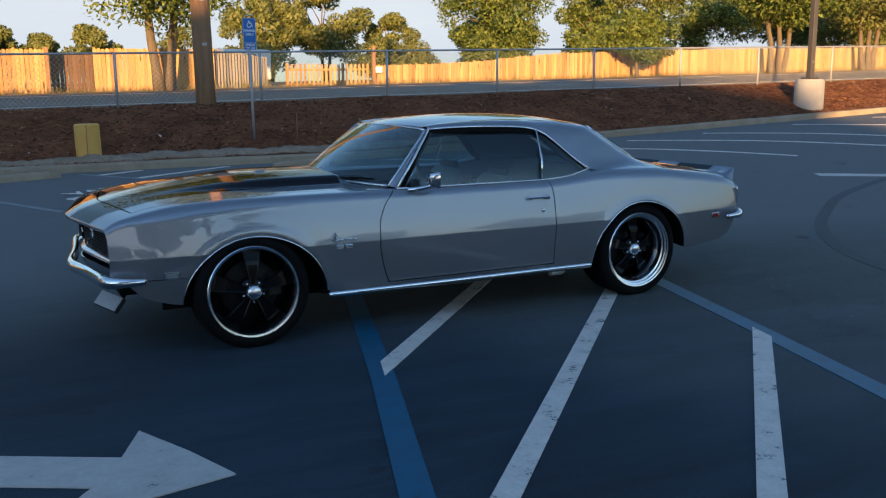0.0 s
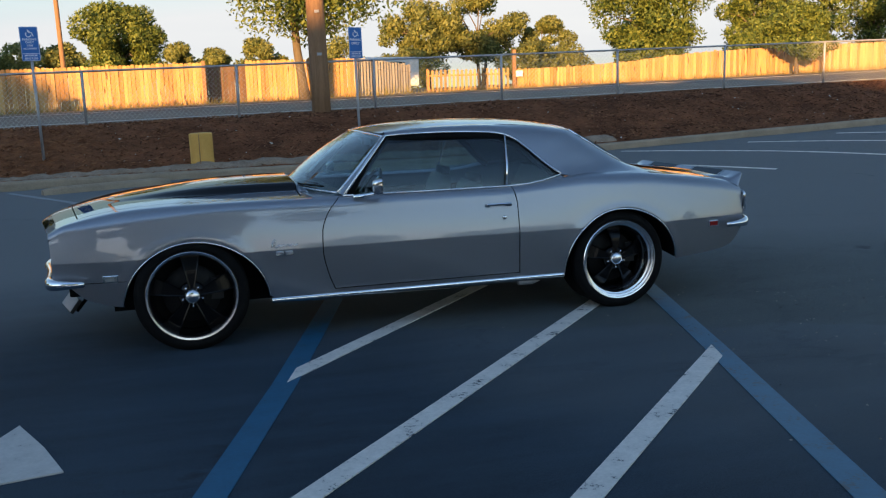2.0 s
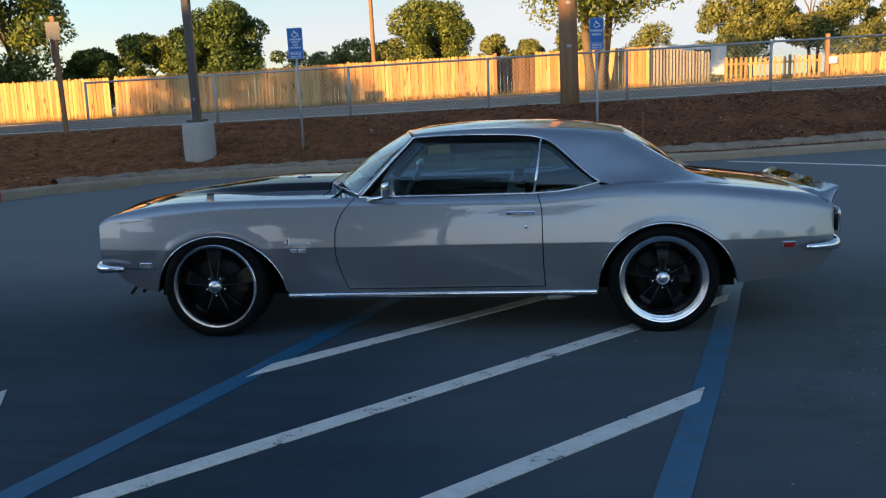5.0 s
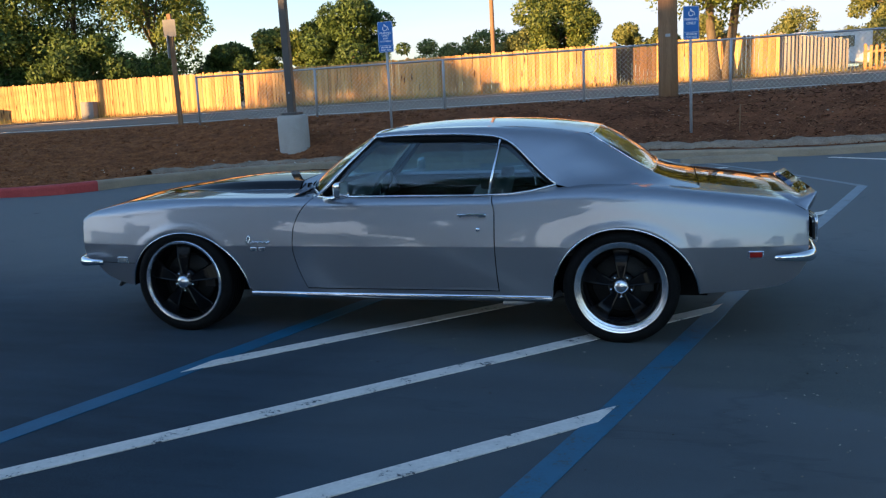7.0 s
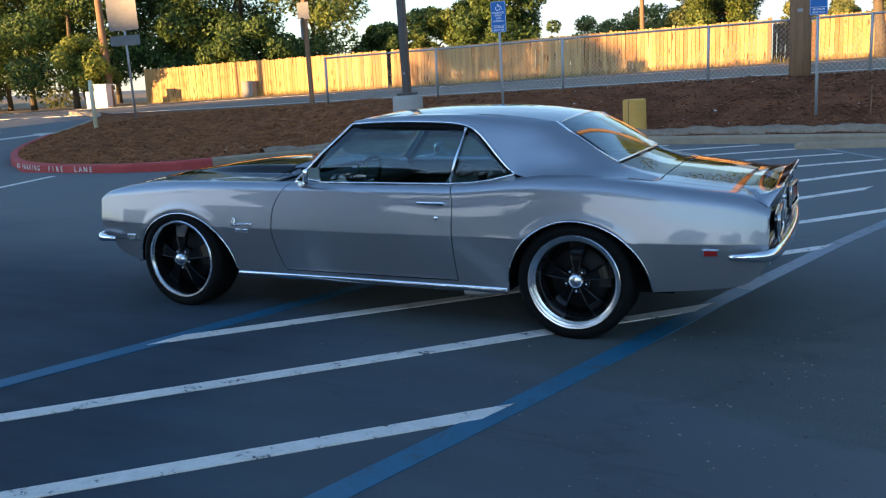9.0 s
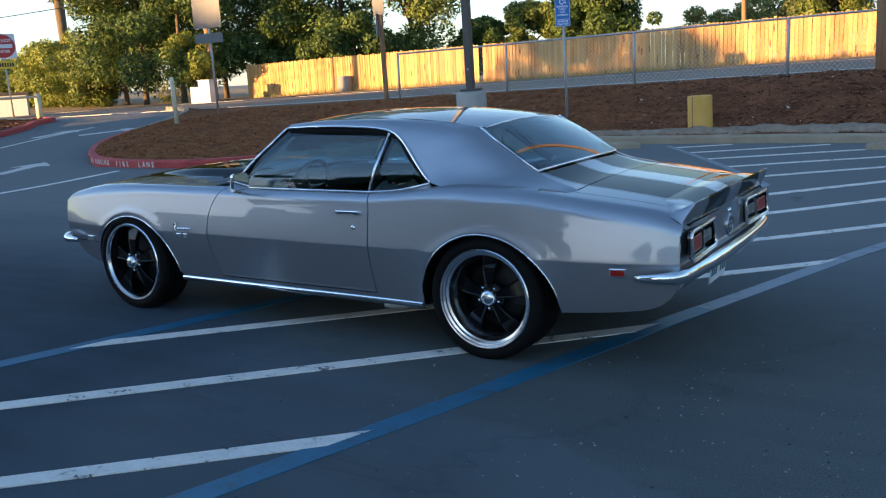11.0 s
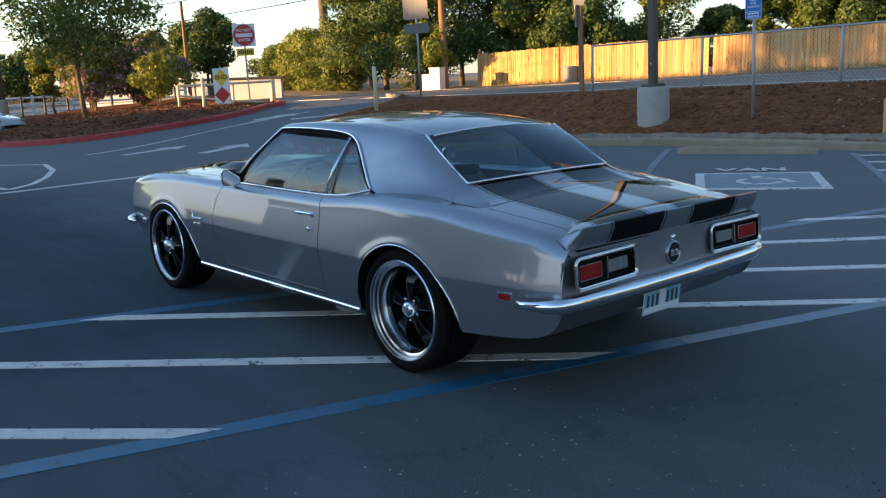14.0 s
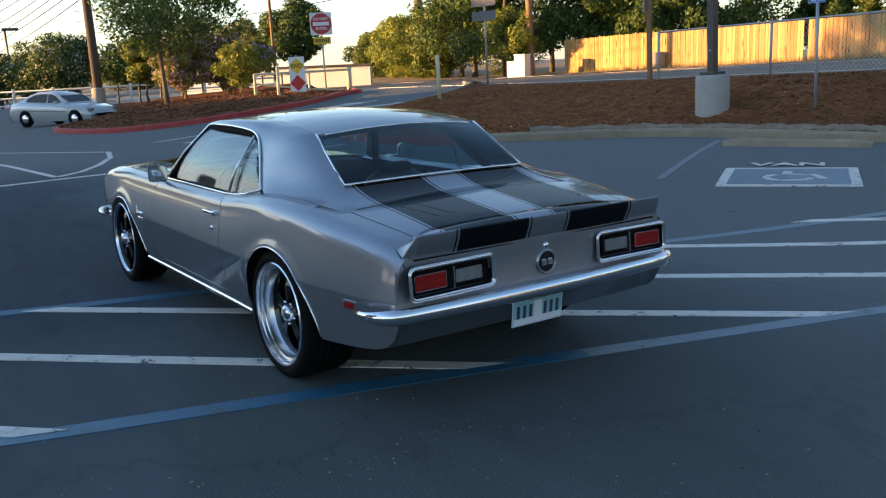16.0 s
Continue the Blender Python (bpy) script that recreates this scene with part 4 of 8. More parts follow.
def nose(x, y):
    return -0.15 * (1 - smoothstep(-2.13, -1.45, x)) * max(0, 1 - math.hypot(y, 0.05) / 0.84) + 0.018 * smoothstep(1.9, 2.37, x) * max(0, 1 - (y / 0.84) ** 2)


DOOR_F = [(0.2, -0.51), (0.259, -0.529), (0.401, -0.582), (0.543, -0.609), (0.649, -0.605), (0.754, -0.568), (0.82, -0.515), (0.86, -0.47)]
DOOR_R = [(0.2, 0.67), (0.279, 0.668), (0.414, 0.659), (0.582, 0.654), (0.747, 0.652), (0.82, 0.638), (0.86, 0.63)]


def warp(x, z):
    for base, keys in ((-0.56, DOOR_F), (0.655, DOOR_R)):
        q = abs(x - base) / 0.28
        if q < 1:
            x += (curve_at(keys, z) - base) * (1 - q * q) ** 2
    return x


# stations along the body
stations = set()
for k in range(0, 33):
    t = math.pi * k / 32
    for cx, a0, a1 in ((-1.365, 0.407, 0.432), (1.37, 0.387, 0.433)):
        c = math.cos(t)
        stations.add(round(cx + c * (a1 if c > 0 else a0), 4))
x = -2.13
while x < 2.371:
    if not (-1.80 < x < -0.91 or 0.97 < x < 1.82):
        stations.add(round(x, 4))
    x += 0.045
G = 0.0032
HOOD_F, HOOD_R, DECK_F = -1.965, -0.735, 1.80
gaps = {"door_f": -0.56, "door_r": 0.655, "hood_f": HOOD_F, "hood_r": HOOD_R, "deck_f": DECK_F}
stations = sorted(s for s in stations if all(abs(s - g) > 0.012 for g in gaps.values()))
stations = sorted(stations + [g - G for g in gaps.values()] + [g + G for g in gaps.values()] + [2.37, -2.13])
st = []
for s in stations:
    if not st or s - st[-1] > 0.0035:
        st.append(s)
NL, NU, NR = 8, 8, 7
FRACS = [0.97, 0.93, 0.9, 0.893, 0.885, 0.84, 0.78, 0.72, 0.68, 0.64, 0.61, 0.58, 0.55, 0.52, 0.48, 0.44, 0.38, 0.3, 0.2, 0.1, 0.0]


def section(x):
    zb, zs = sill(x), curve_at(S_KEYS, x)
    zc = max(0.56, zb + 0.0135)
    r = 0.06 + 0.03 * smoothstep(0.8, 1.4, x) + 0.02 * (smoothstep(-2.0, -1.75, x) - smoothstep(-1.6, -1.2, x)) - 0.03 * (1 - smoothstep(-2.13, -1.9, x))
    pts = []
    lower = [zb, max(zb + 0.003, 0.285), max(zb + 0.005, 0.2915)] + [max(zb + 0.006 + 0.001 * k, 0.2915 + (zc - 0.2915) * k / (NL - 1)) for k in range(1, NL - 1)] + [max(zb + 0.010, zc - 0.005), max(zb + 0.0125, zc - 0.001)]
    for z in lower:
        pts.append((side_y(x, z), z))
    ztop = zs - r
    for k in range(1, NU + 1):
        z = zc + 0.004 if k == 1 else zc + (ztop - zc) * (k - 1) / (NU - 1)
        pts.append((side_y(x, z), z))
    ye = side_y(x, ztop)
    for k in range(1, NR + 1):
        a = math.pi / 2 * k / NR
        pts.append((ye - r * 1.15 * (1 - math.cos(a)), ztop + r * math.sin(a)))
    y1 = pts[-1][0]
    crown = curve_at(C_KEYS, x)
    for fr in FRACS:
        y = y1 * fr
        z = zs + crown * (1 - fr * fr)
        if x < HOOD_R + 0.02:
            z += bulge(x, y)
        pts.append((y, z))
    return pts


SECT = [section(x) for x in st]
NROW = len(SECT[0])
R_TOP = len(SECT[0]) - len(FRACS)


def body_vert(i, j, sgn):
    x, (y, z) = st[i], SECT[i][j]
    return (warp(x, z) + nose(x, y), sgn * y, z)


def index_of(v):
    return min(range(len(st)), key=lambda i: abs(st[i] - v))


i_df, i_dr, i_hf, i_hr, i_kf = (index_of(gaps[k] - G) for k in ("door_f", "door_r", "hood_f", "hood_r", "deck_f"))
r_gap = R_TOP + 3
cells = {"body": [], "door": [], "hood": [], "trunk_lid": [], "deck": [], "header": []}
for i in range(len(st) - 1):
    for j in range(NROW - 1):
        in_hood_rows, in_gap_row = j > r_gap, j == r_gap
        where = "body"
        if -0.70 < st[i] < 1.60 and j >= R_TOP - 2:
            continue
        if i_df < i < i_dr and 2 <= j < R_TOP - 1:
            where = "door"
        elif i_df <= i <= i_dr and 1 <= j < R_TOP - 1:
            where = None
        elif i_hf < i < i_hr and in_hood_rows:
            where = "hood"
        elif i_hf <= i <= i_hr and (in_hood_rows or in_gap_row):
            where = None
        elif i < i_hf and j >= r_gap:
            where = "header"
        elif i > i_kf and st[i] < 2.33 and in_hood_rows:
            where = "trunk_lid"
        elif i == i_kf and j >= r_gap or i > i_kf and st[i] < 2.33 and in_gap_row:
            where = None
        elif 1.55 < st[i] < DECK_F and j > R_TOP:
            where = "deck"
        if where:
            cells[where].append((i, j))


def sheet_metal(ob, thick=0.006, offset=-1):
    so = ob.modifiers.new("sheet", "SOLIDIFY")
    so.thickness, so.offset = thick, offset
    bm = bmesh.new()
    bm.from_mesh(ob.data)
    for e in bm.edges:
        if e.is_boundary or e.calc_face_angle(0.0) > radians(38):
            e.smooth = False
    bm.to_mesh(ob.data)
    bm.free()


def cell_mesh(name, cells_of, mat, signs=(-1, 1), parent=car, label=""):
    vs, fs, seen = [], [], {}
    for sgn in signs:
        for i, j in cells_of:
            q = []
            for a, b in ((i, j), (i + 1, j), (i + 1, j + 1), (i, j + 1)):
                key = (a, b, sgn if abs(SECT[a][b][0]) > 1e-6 else 0)
                if key not in seen:
                    seen[key] = len(vs)
                    vs.append(body_vert(a, b, sgn))
                q.append(seen[key])
            fs.append(tuple(q if sgn < 0 else q[::-1]))
    ob = put(name, vs, fs, mat, parent, label)
    sheet_metal(ob)
    return ob


for s in (-1, 1):
    cell_mesh("fender", [c for c in cells["body"] if c[0] < i_df], PAINT, (s,), label="silver-grey metallic front fender")
    cell_mesh("rocker_panel", [c for c in cells["body"] if i_df <= c[0] <= i_dr], PAINT, (s,), label="silver-grey sill below the door")
    cell_mesh("quarter_panel", [c for c in cells["body"] if c[0] > i_dr], PAINT, (s,), label="silver-grey metallic rear quarter panel")
hood = cell_mesh("hood", cells["hood"], STRIPED, label="raised hood with two black stripes")
cell_mesh("header_panel", cells["header"], STRIPED, label="pointed nose panel with black stripes")
trunk = cell_mesh("trunk_lid", cells["trunk_lid"], STRIPED, label="trunk lid with two black stripes")
cell_mesh("deck_panel", cells["deck"], STRIPED, label="panel below the rear window with black stripes")
doors = {s: cell_mesh("door", cells["door"], PAINT, (s,), label="silver-grey closed door") for s in (-1, 1)}

# dark lining behind the panels
for nm, size, at in (("door_lining", (1.86, 0.02, 0.42), (0.05, -0.80, 0.52)), ("door_lining", (1.86, 0.02, 0.42), (0.05, 0.80, 0.52)), ("floor_pan", (1.86, 1.62, 0.03), (0.05, 0, 0.25)),
                     ("wheel_housing", (1.2, 1.3, 0.03), (-1.4, 0, 0.68)), ("wheel_housing", (1.0, 1.1, 0.03), (1.7, 0, 0.72)), ("bulkhead", (0.03, 1.6, 0.5), (-0.86, 0, 0.5)),
                     ("bulkhead", (0.03, 1.6, 0.45), (0.96, 0, 0.48)), ("fuel_tank", (0.42, 1.0, 0.1), (2.02, 0, 0.38)), ("radiator_support", (0.25, 1.3, 0.3), (-1.95, 0, 0.48))):
    part(nm, box(size, at, 0.008), MATTBLACK, car)


# ---- glasshouse ----
def lerp3(a, b, t):
    return tuple(a[k] + (b[k] - a[k]) * t for k in range(3))


def path_at(pts, t):
    """Point at t in 0..1 along a polyline by length."""
    ds = [0]
    for a, b in zip(pts, pts[1:]):
        ds.append(ds[-1] + math.dist(a, b))
    d = t * ds[-1]
    for k in range(len(pts) - 1):
        if d <= ds[k + 1] + 1e-9:
            return lerp3(pts[k], pts[k + 1], (d - ds[k]) / (ds[k + 1] - ds[k]))
    return pts[-1]


def smooth_path(pts, n, rounds=3):
    """A polyline rounded at its corners and cut into n points."""
    for _ in range(rounds):
        out = [pts[0]]
        for a, b in zip(pts, pts[1:]):
            out += [lerp3(a, b, 0.25), lerp3(a, b, 0.75)]
        pts = out + [pts[-1]]
    return [path_at(pts, k / (n - 1)) for k in range(n)]


def mirrored(p, s):
    return (p[0], p[1] * -s, p[2])


ZC_KEYS = [(-0.22, 1.218), (-0.1, 1.243), (0.07, 1.260), (0.25, 1.270), (0.46, 1.273), (0.7, 1.268), (0.9, 1.254), (1.1, 1.228), (1.24, 1.200)]
# left-hand curves (y negative)
RAIL = [(-0.135, -0.595, 1.192), (0.0, -0.607, 1.200), (0.2, -0.615, 1.203), (0.4, -0.617, 1.199), (0.58, -0.616, 1.188), (0.665, -0.62, 1.172), (0.735, -0.637, 1.137), (0.81, -0.672, 1.07), (0.885, -0.71, 0.996), (0.955, -0.745, 0.938), (1.0, -0.765, 0.906)]
TAIL = [(1.08, -0.785, 0.890), (1.2, -0.79, 0.894), (1.35, -0.785, 0.896), (1.5, -0.775, 0.892), (1.60, -0.758, 0.890), (1.66, -0.745, 0.887), (1.72, -0.73, 0.879), (1.78, -0.718, 0.869), (1.825, -0.71, 0.852)]


def roof_mid(x, y):
    return curve_at(ZC_KEYS, x) - 0.135 * y * y


outer = [tuple(p) for p in smooth_path(RAIL, 34, 2)] + TAIL
inner = []
edge_g = [(1.175, -0.51, roof_mid(1.175, 0.51)), (1.3, -0.53, 1.098), (1.42, -0.545, 1.022), (1.54, -0.56, 0.95), (1.6, -0.575, 0.925), (1.68, -0.60, 0.902), (1.76, -0.63, 0.887), (1.79, -0.64, 0.88), (1.83, -0.655, 0.86)]
n_out = len(outer)
for k, p in enumerate(outer):
    if p[0] < 0.60:
        x = p[0]
        inner.append((x, -0.47, roof_mid(x, 0.47)))
    else:
        t = (k - next(i for i, q in enumerate(outer) if q[0] >= 0.60)) / (n_out - 1 - next(i for i, q in enumerate(outer) if q[0] >= 0.60))
        lead = [(0.60, -0.47, roof_mid(0.60, 0.47)), (0.9, -0.475, roof_mid(0.9, 0.475)), (1.08, -0.49, roof_mid(1.08, 0.49))] + edge_g
        inner.append(path_at(lead, t))


def sail_rows(p, q, n=14):
    """A rounded shoulder from the rail point p up and in to q."""
    p, q = Vector(p), Vector(q)
    d = (q - p).length
    low = Vector((0, 0.5, 0.86)).lerp(Vector((0, 0.985, 0.17)), smoothstep(0.96, 1.22, p.x)).normalized()
    top = Vector((0, 1, 0.13)).normalized()
    if q.x > 1.17:
        top = Vector((0.0, 1, 0.42 - 0.28 * smoothstep(1.35, 1.7, q.x))).normalized()
    h = 0.42 * d
    a, b = p + low * h * (1 - 0.45 * smoothstep(0.96, 1.2, p.x)), q - top * h
    out = []
    for k in range(n):
        t = k / (n - 1)
        out.append(p * (1 - t)**3 + a * (3 * t * (1 - t)**2) + b * (3 * t * t * (1 - t)) + q * t**3)
    return out


rows = [sail_rows(p, q) for p, q in zip(outer, inner)]
for s in (-1, 1):
    vs = [mirrored(v, s) for r in rows for v in r]
    ob = put("roof_side", vs, grid_faces(len(rows), 14, flip=s > 0), PAINT, car, "silver-grey roof pillar and rail")
    sheet_metal(ob)
nx, ny = 30, 21
vs = []
for i in range(nx + 1):
    for j in range(ny):
        y = (-0.49 + 0.98 * j / (ny - 1)) * (0.96 + 0.08 * i / nx)
        xf = -0.135 - 0.075 * (1 - (y / 0.49) ** 2)
        xr = 1.178 + 0.03 * (1 - (y / 0.49) ** 2)
        x = xf + (xr - xf) * i / nx
        vs.append((x, y, roof_mid(x, y) + (0.0 if abs(y) < 0.6 else -0.002)))
roof = put("roof", vs, grid_faces(nx + 1, ny), PAINT, car, "smooth silver-grey roof panel")
sheet_metal(roof, 0.01)
put("headliner", *shifted(([(a, b * 0.98, c) for a, b, c in vs], grid_faces(nx + 1, ny, flip=True)), Matrix.Translation((0, 0, -0.03))), DARKTRIM, car, "dark headliner")


def pane(name, low, high, n, m, bow, mat, label):
    """A curved pane between its lower and upper edge."""
    vs = []
    for i in range(n):
        a, b = path_at(low, i / (n - 1)), path_at(high, i / (n - 1))
        for j in range(m):
            t = j / (m - 1)
            p = Vector(lerp3(a, b, t))
            p += Vector(bow) * (4 * t * (1 - t))
            vs.append(p)
    ob = put(name, vs, grid_faces(n, m), mat, car, label)
    sheet_metal(ob, 0.005, 0)
    return ob


def arc_edge(side, centre, n=25):
    """Edge across the car through (x, y, z) at the side and the centre line."""
    out = []
    for k in range(n):
        y = -side[1] * (2 * k / (n - 1) - 1)
        q = (y / side[1]) ** 2
        out.append((centre[0] + (side[0] - centre[0]) * q, y, centre[2] + (side[2] - centre[2]) * q))
    return out


WS_LOW = arc_edge((-0.475, -0.725, 0.862), (-0.72, 0, 0.878))
WS_TOP = arc_edge((-0.145, -0.575, 1.188), (-0.225, 0, 1.213))
pane("windshield", WS_LOW, WS_TOP, 25, 10, (-0.02, 0, 0.014), WINDSHIELD, "tinted curved windshield").visible_shadow = False
RW_LOW = arc_edge((1.535, -0.557, 0.952), (1.562, 0, 0.962))
RW_TOP = arc_edge((1.182, -0.508, 1.172), (1.212, 0, 1.204))
pane("rear_window", RW_LOW, RW_TOP, 25, 10, (0.012, 0, 0.012), REARGLASS, "dark tinted rear window").visible_shadow = False
for lo, nm in ((RW_LOW, "rear_window_trim"), (WS_LOW, "windshield_trim")):
    v, f = tube(lo, 0.0075, 6)
    put(nm, v, f, CHROME, car, "chrome window trim")
v, f = tube(RW_TOP[1:-1], 0.0055, 6)
put("rear_window_trim", v, f, CHROME, car, "chrome window trim")
for s in (-1, 1):
    v, f = tube([mirrored((a, b, c + 0.004), s) for a, b, c in edge_g[:4]], 0.006, 6)
    put("rear_window_trim", v, f, CHROME, car, "chrome window trim")
v, f = tube(WS_TOP, 0.009, 6)
put("windshield_trim", v, f, CHROME, car, "chrome window trim")
# panel between the rear window's foot and the trunk
vs = []
lo2 = arc_edge((1.78, -0.60, 0.876), (1.79, 0, 0.886))
for i in range(25):
    a, b = RW_LOW[i], (DECK_F - G + nose(DECK_F, lo2[i][1]), lo2[i][1] * 1.08, 0.862 + 0.026 * (1 - (lo2[i][1] / 0.8) ** 2))
    a = (a[0], a[1], a[2] - 0.01)
    for j in range(9):
        t = j / 8
        p = lerp3(a, b, t)
        vs.append((p[0], p[1], p[2] - 0.035 * t * (1 - t)))
put("rear_filler", vs, grid_faces(25, 9, flip=True), STRIPED, car, "panel below the rear window with black stripes")
# cowl between hood and windshield
vs = []
for i in range(25):
    a = WS_LOW[i]
    y = a[1]
    b = (HOOD_R + G, y * 1.09, 0.845 + 0.018 * (1 - (y / 0.8) ** 2))
    a = (a[0], a[1], a[2] - 0.012)
    for j in range(5):
        t = j / 4
        p = lerp3(b, a, t)
        vs.append((p[0], p[1], p[2] - 0.012 * math.sin(math.pi * t)))
put("cowl", vs, grid_faces(25, 5, flip=True), PAINT, car, "silver-grey vented cowl panel")
# rear lip of the raised hood
v, f = block((0.03, 0.78, 0.034), (HOOD_R + 0.0, 0, 0.884))
put("hood_scoop", v, f, MATTBLACK, car, "black rear opening of the raised hood", smooth=False)

BELT = 0.853


def side_glass_y(z):
    d = z - 0.86
    return -(0.80 - 0.2 * d - 1.07 * d * d)


def window(name, outline, mat, s, label, inset=0.03, parent=car):
    z_lo, z_hi = min(z for x, z in outline), max(z for x, z in outline)
    bm = bmesh.new()
    bm.faces.new([bm.verts.new((x, 0, z)) for x, z in outline])
    for k in range(1, 14):
        bmesh.ops.bisect_plane(bm, geom=bm.verts[:] + bm.edges[:] + bm.faces[:], plane_co=(0, 0, z_lo + (z_hi - z_lo) * k / 14), plane_no=(0, 0, 1))
    for v in bm.verts:
        v.co = mirrored((v.co.x, side_glass_y(v.co.z) + inset, v.co.z), s)
    if s > 0:
        bmesh.ops.reverse_faces(bm, faces=bm.faces[:])
    ob = part(name, bm, mat, parent, label, smooth=True)
    sheet_metal(ob, 0.005, 0)
    ob.visible_shadow = False
    return ob


door_win = [(-0.44, BELT), (-0.125, 1.176), (-0.08, 1.188), (0.1, 1.193), (0.3, 1.19), (0.45, 1.184), (0.6, 1.172), (0.655, 1.16), (0.605, BELT)]
quarter_win = [(0.615, BELT), (0.665, 1.158), (0.70, 1.14), (0.76, 1.09), (0.84, 1.015), (0.92, 0.945), (0.975, 0.902), (0.85, 0.872), (0.74, 0.857)]
for s in (-1, 1):
    window("door_glass", door_win, GLASS, s, "clear side window", parent=doors[s])
    window("quarter_glass", quarter_win, GLASS, s, "rear quarter window")
    # A pillar from cowl to roof
    a_low, a_top = (-0.475, -0.725, 0.862), (-0.145, -0.575, 1.188)
    b_low, b_top = (-0.45, side_glass_y(0.85), 0.85), (-0.135, -0.597, 1.19)
    vs = []
    for k in range(8):
        t = k / 7
        a, b = Vector(lerp3(a_low, a_top, t)), Vector(lerp3(b_low, b_top, t))
        c = (a + b) / 2 + Vector((-0.012, -0.02, 0.006))
        i = (a + b) / 2 + Vector((0.03, 0.035, -0.01))
        vs += [mirrored(p, s) for p in (a, c, b, i)]
    fs = [(4 * k + m, 4 * k + (m + 1) % 4, 4 * k + 4 + (m + 1) % 4, 4 * k + 4 + m) for k in range(7) for m in range(4)]
    put("windshield_pillar", vs, fs, PAINT, car, "silver-grey windshield pillar", smooth=False)
    v, f = tube([mirrored(lerp3(a_low, a_top, k / 6), s) for k in range(7)], 0.009, 6)
    put("pillar_trim", v, f, CHROME, car, "chrome strip on the windshield pillar")
    rail = [(-0.46, -0.822, 0.848)] + [(p[0], p[1] - 0.004, p[2] + 0.002) for p in outer[:34]]
    rail = [(-0.45, -0.803, 0.853), (-0.3, -0.722, 1.022)] + rail[1:]
    v, f = tube([mirrored(p, s) for p in rail], 0.0085, 6)
    put("drip_rail", v, f, CHROME, car, "chrome drip rail")
    # dark rubber inside the frame
    v, f = tube([mirrored((p[0], p[1] + 0.018, p[2] - 0.029), s) for p in rail], 0.026, 8)
    put("window_seal", v, f, RUBBER, car, "black window seal")
    v, f = tube([mirrored((x, side_glass_y(z) + 0.004, z), s) for x, z in ((0.609, 0.853), (0.63, 0.98), (0.659, 1.162))], 0.008, 6)
    put("window_post", v, f, CHROME, car, "chrome strip between the side windows")
    v, f = tube([mirrored((x, -y, z), s) for x, y, z in ((-0.46, 0.808, 0.852), (0.0, 0.812, 0.851), (0.6, 0.812, 0.851), (0.75, 0.806, 0.858), (0.86, 0.796, 0.872), (1.0, 0.772, 0.905))], 0.006, 6)
    put("belt_trim", v, f, CHROME, car, "thin chrome strip below the side windows")
    # shoulder shelf that closes the body up to the glass
    vs = []
    sh = [i for i in range(len(st)) if -0.72 < st[i] < 1.66]
    for i in sh:
        x = st[i]
        y0, z0 = SECT[i][R_TOP - 2]
        y1, z1 = SECT[i][R_TOP - 1]
        if x < -0.45:
            t = (x + 0.72) / 0.27
            yi, zi = 0.80 - 0.02 * t, 0.850
        elif x < 0.62:
            yi, zi = 0.803, 0.852
        elif x < 1.0:
            t = (x - 0.62) / 0.38
            yi, zi = 0.803 - 0.035 * t, 0.852 + 0.05 * t * t
        else:
            t = min(1, (x - 1.0) / 0.7)
            yi, zi = 0.768 - 0.03 * t, curve_at(S_KEYS, x) + 0.006
        ym = y1 if y1 > yi + 0.004 else yi + 0.004
        for y, z in ((y0, z0), (ym, max(z1 - 0.002, z0 + 0.004)), ((ym + yi) / 2, (max(z1, z0) + zi) / 2 + 0.003), (yi, zi), (yi - 0.03, zi - 0.02)):
            vs.append((warp(x, z), s * y, z))
    put("shoulder", vs, grid_faces(len(sh), 5, flip=s > 0), PAINT, car, "silver-grey body shoulder below the windows")


# ---- nose ----
def nose_x(y):
    return -2.13 + nose(-2.13, y)


def rim_top(i, y):
    """Height of the body's end section i over the half width y."""
    pts = sorted((p[0], p[1]) for p in SECT[i][NL + 3 + NU:])
    return float(np.interp(abs(y), [p[0] for p in pts], [p[1] for p in pts]))


ys = [0.795 * math.sin(math.pi / 2 * k / 24) for k in range(-24, 25)]
vs = []
for y in ys:
    zt = rim_top(0, y)
    x = nose_x(y)
    zin = max(0.53, zt - 0.022)
    for dx, z in ((0, zt), (-0.005, zt - 0.006), (0.0, zin), (0.16, zin - 0.012)):
        vs.append((x + dx, y, z))
put("nose_lip", vs, grid_faces(len(ys), 4, flip=True), PAINT, car, "silver-grey nose lip above the grille")
vs = []
for y in ys:
    x = nose_x(y) + 0.15
    for z in np.linspace(0.47, max(0.5, rim_top(0, y) - 0.012), 5):
        vs.append((x, y, z))
put("grille_back", vs, grid_faces(len(ys), 5), MATTBLACK, car, "black recess behind the grille", smooth=False)
pieces = []
for k in range(9):
    z = 0.545 + 0.0155 * k
    pieces.append(tube([(nose_x(y) + 0.1, y, z) for y in np.linspace(-0.47, 0.47, 25)], 0.0022, 4))
for k in range(-15, 16):
    y = k * 0.031
    pieces.append(tube([(nose_x(y) + 0.101, y, 0.528), (nose_x(y) + 0.101, y, 0.69)], 0.002, 4))
put("grille", *join(*pieces), DARKTRIM, car, "black egg-crate grille", smooth=False)
vs = []
for y in ys:
    x = nose_x(y)
    for dx, z in ((0.13, 0.527), (0.076, 0.522), (0.069, 0.506), (0.082, 0.492)):
        vs.append((x + dx, y, z))
put("grille_moulding", vs, grid_faces(len(ys), 4, flip=True), ALLOY, car, "bright moulding below the grille")
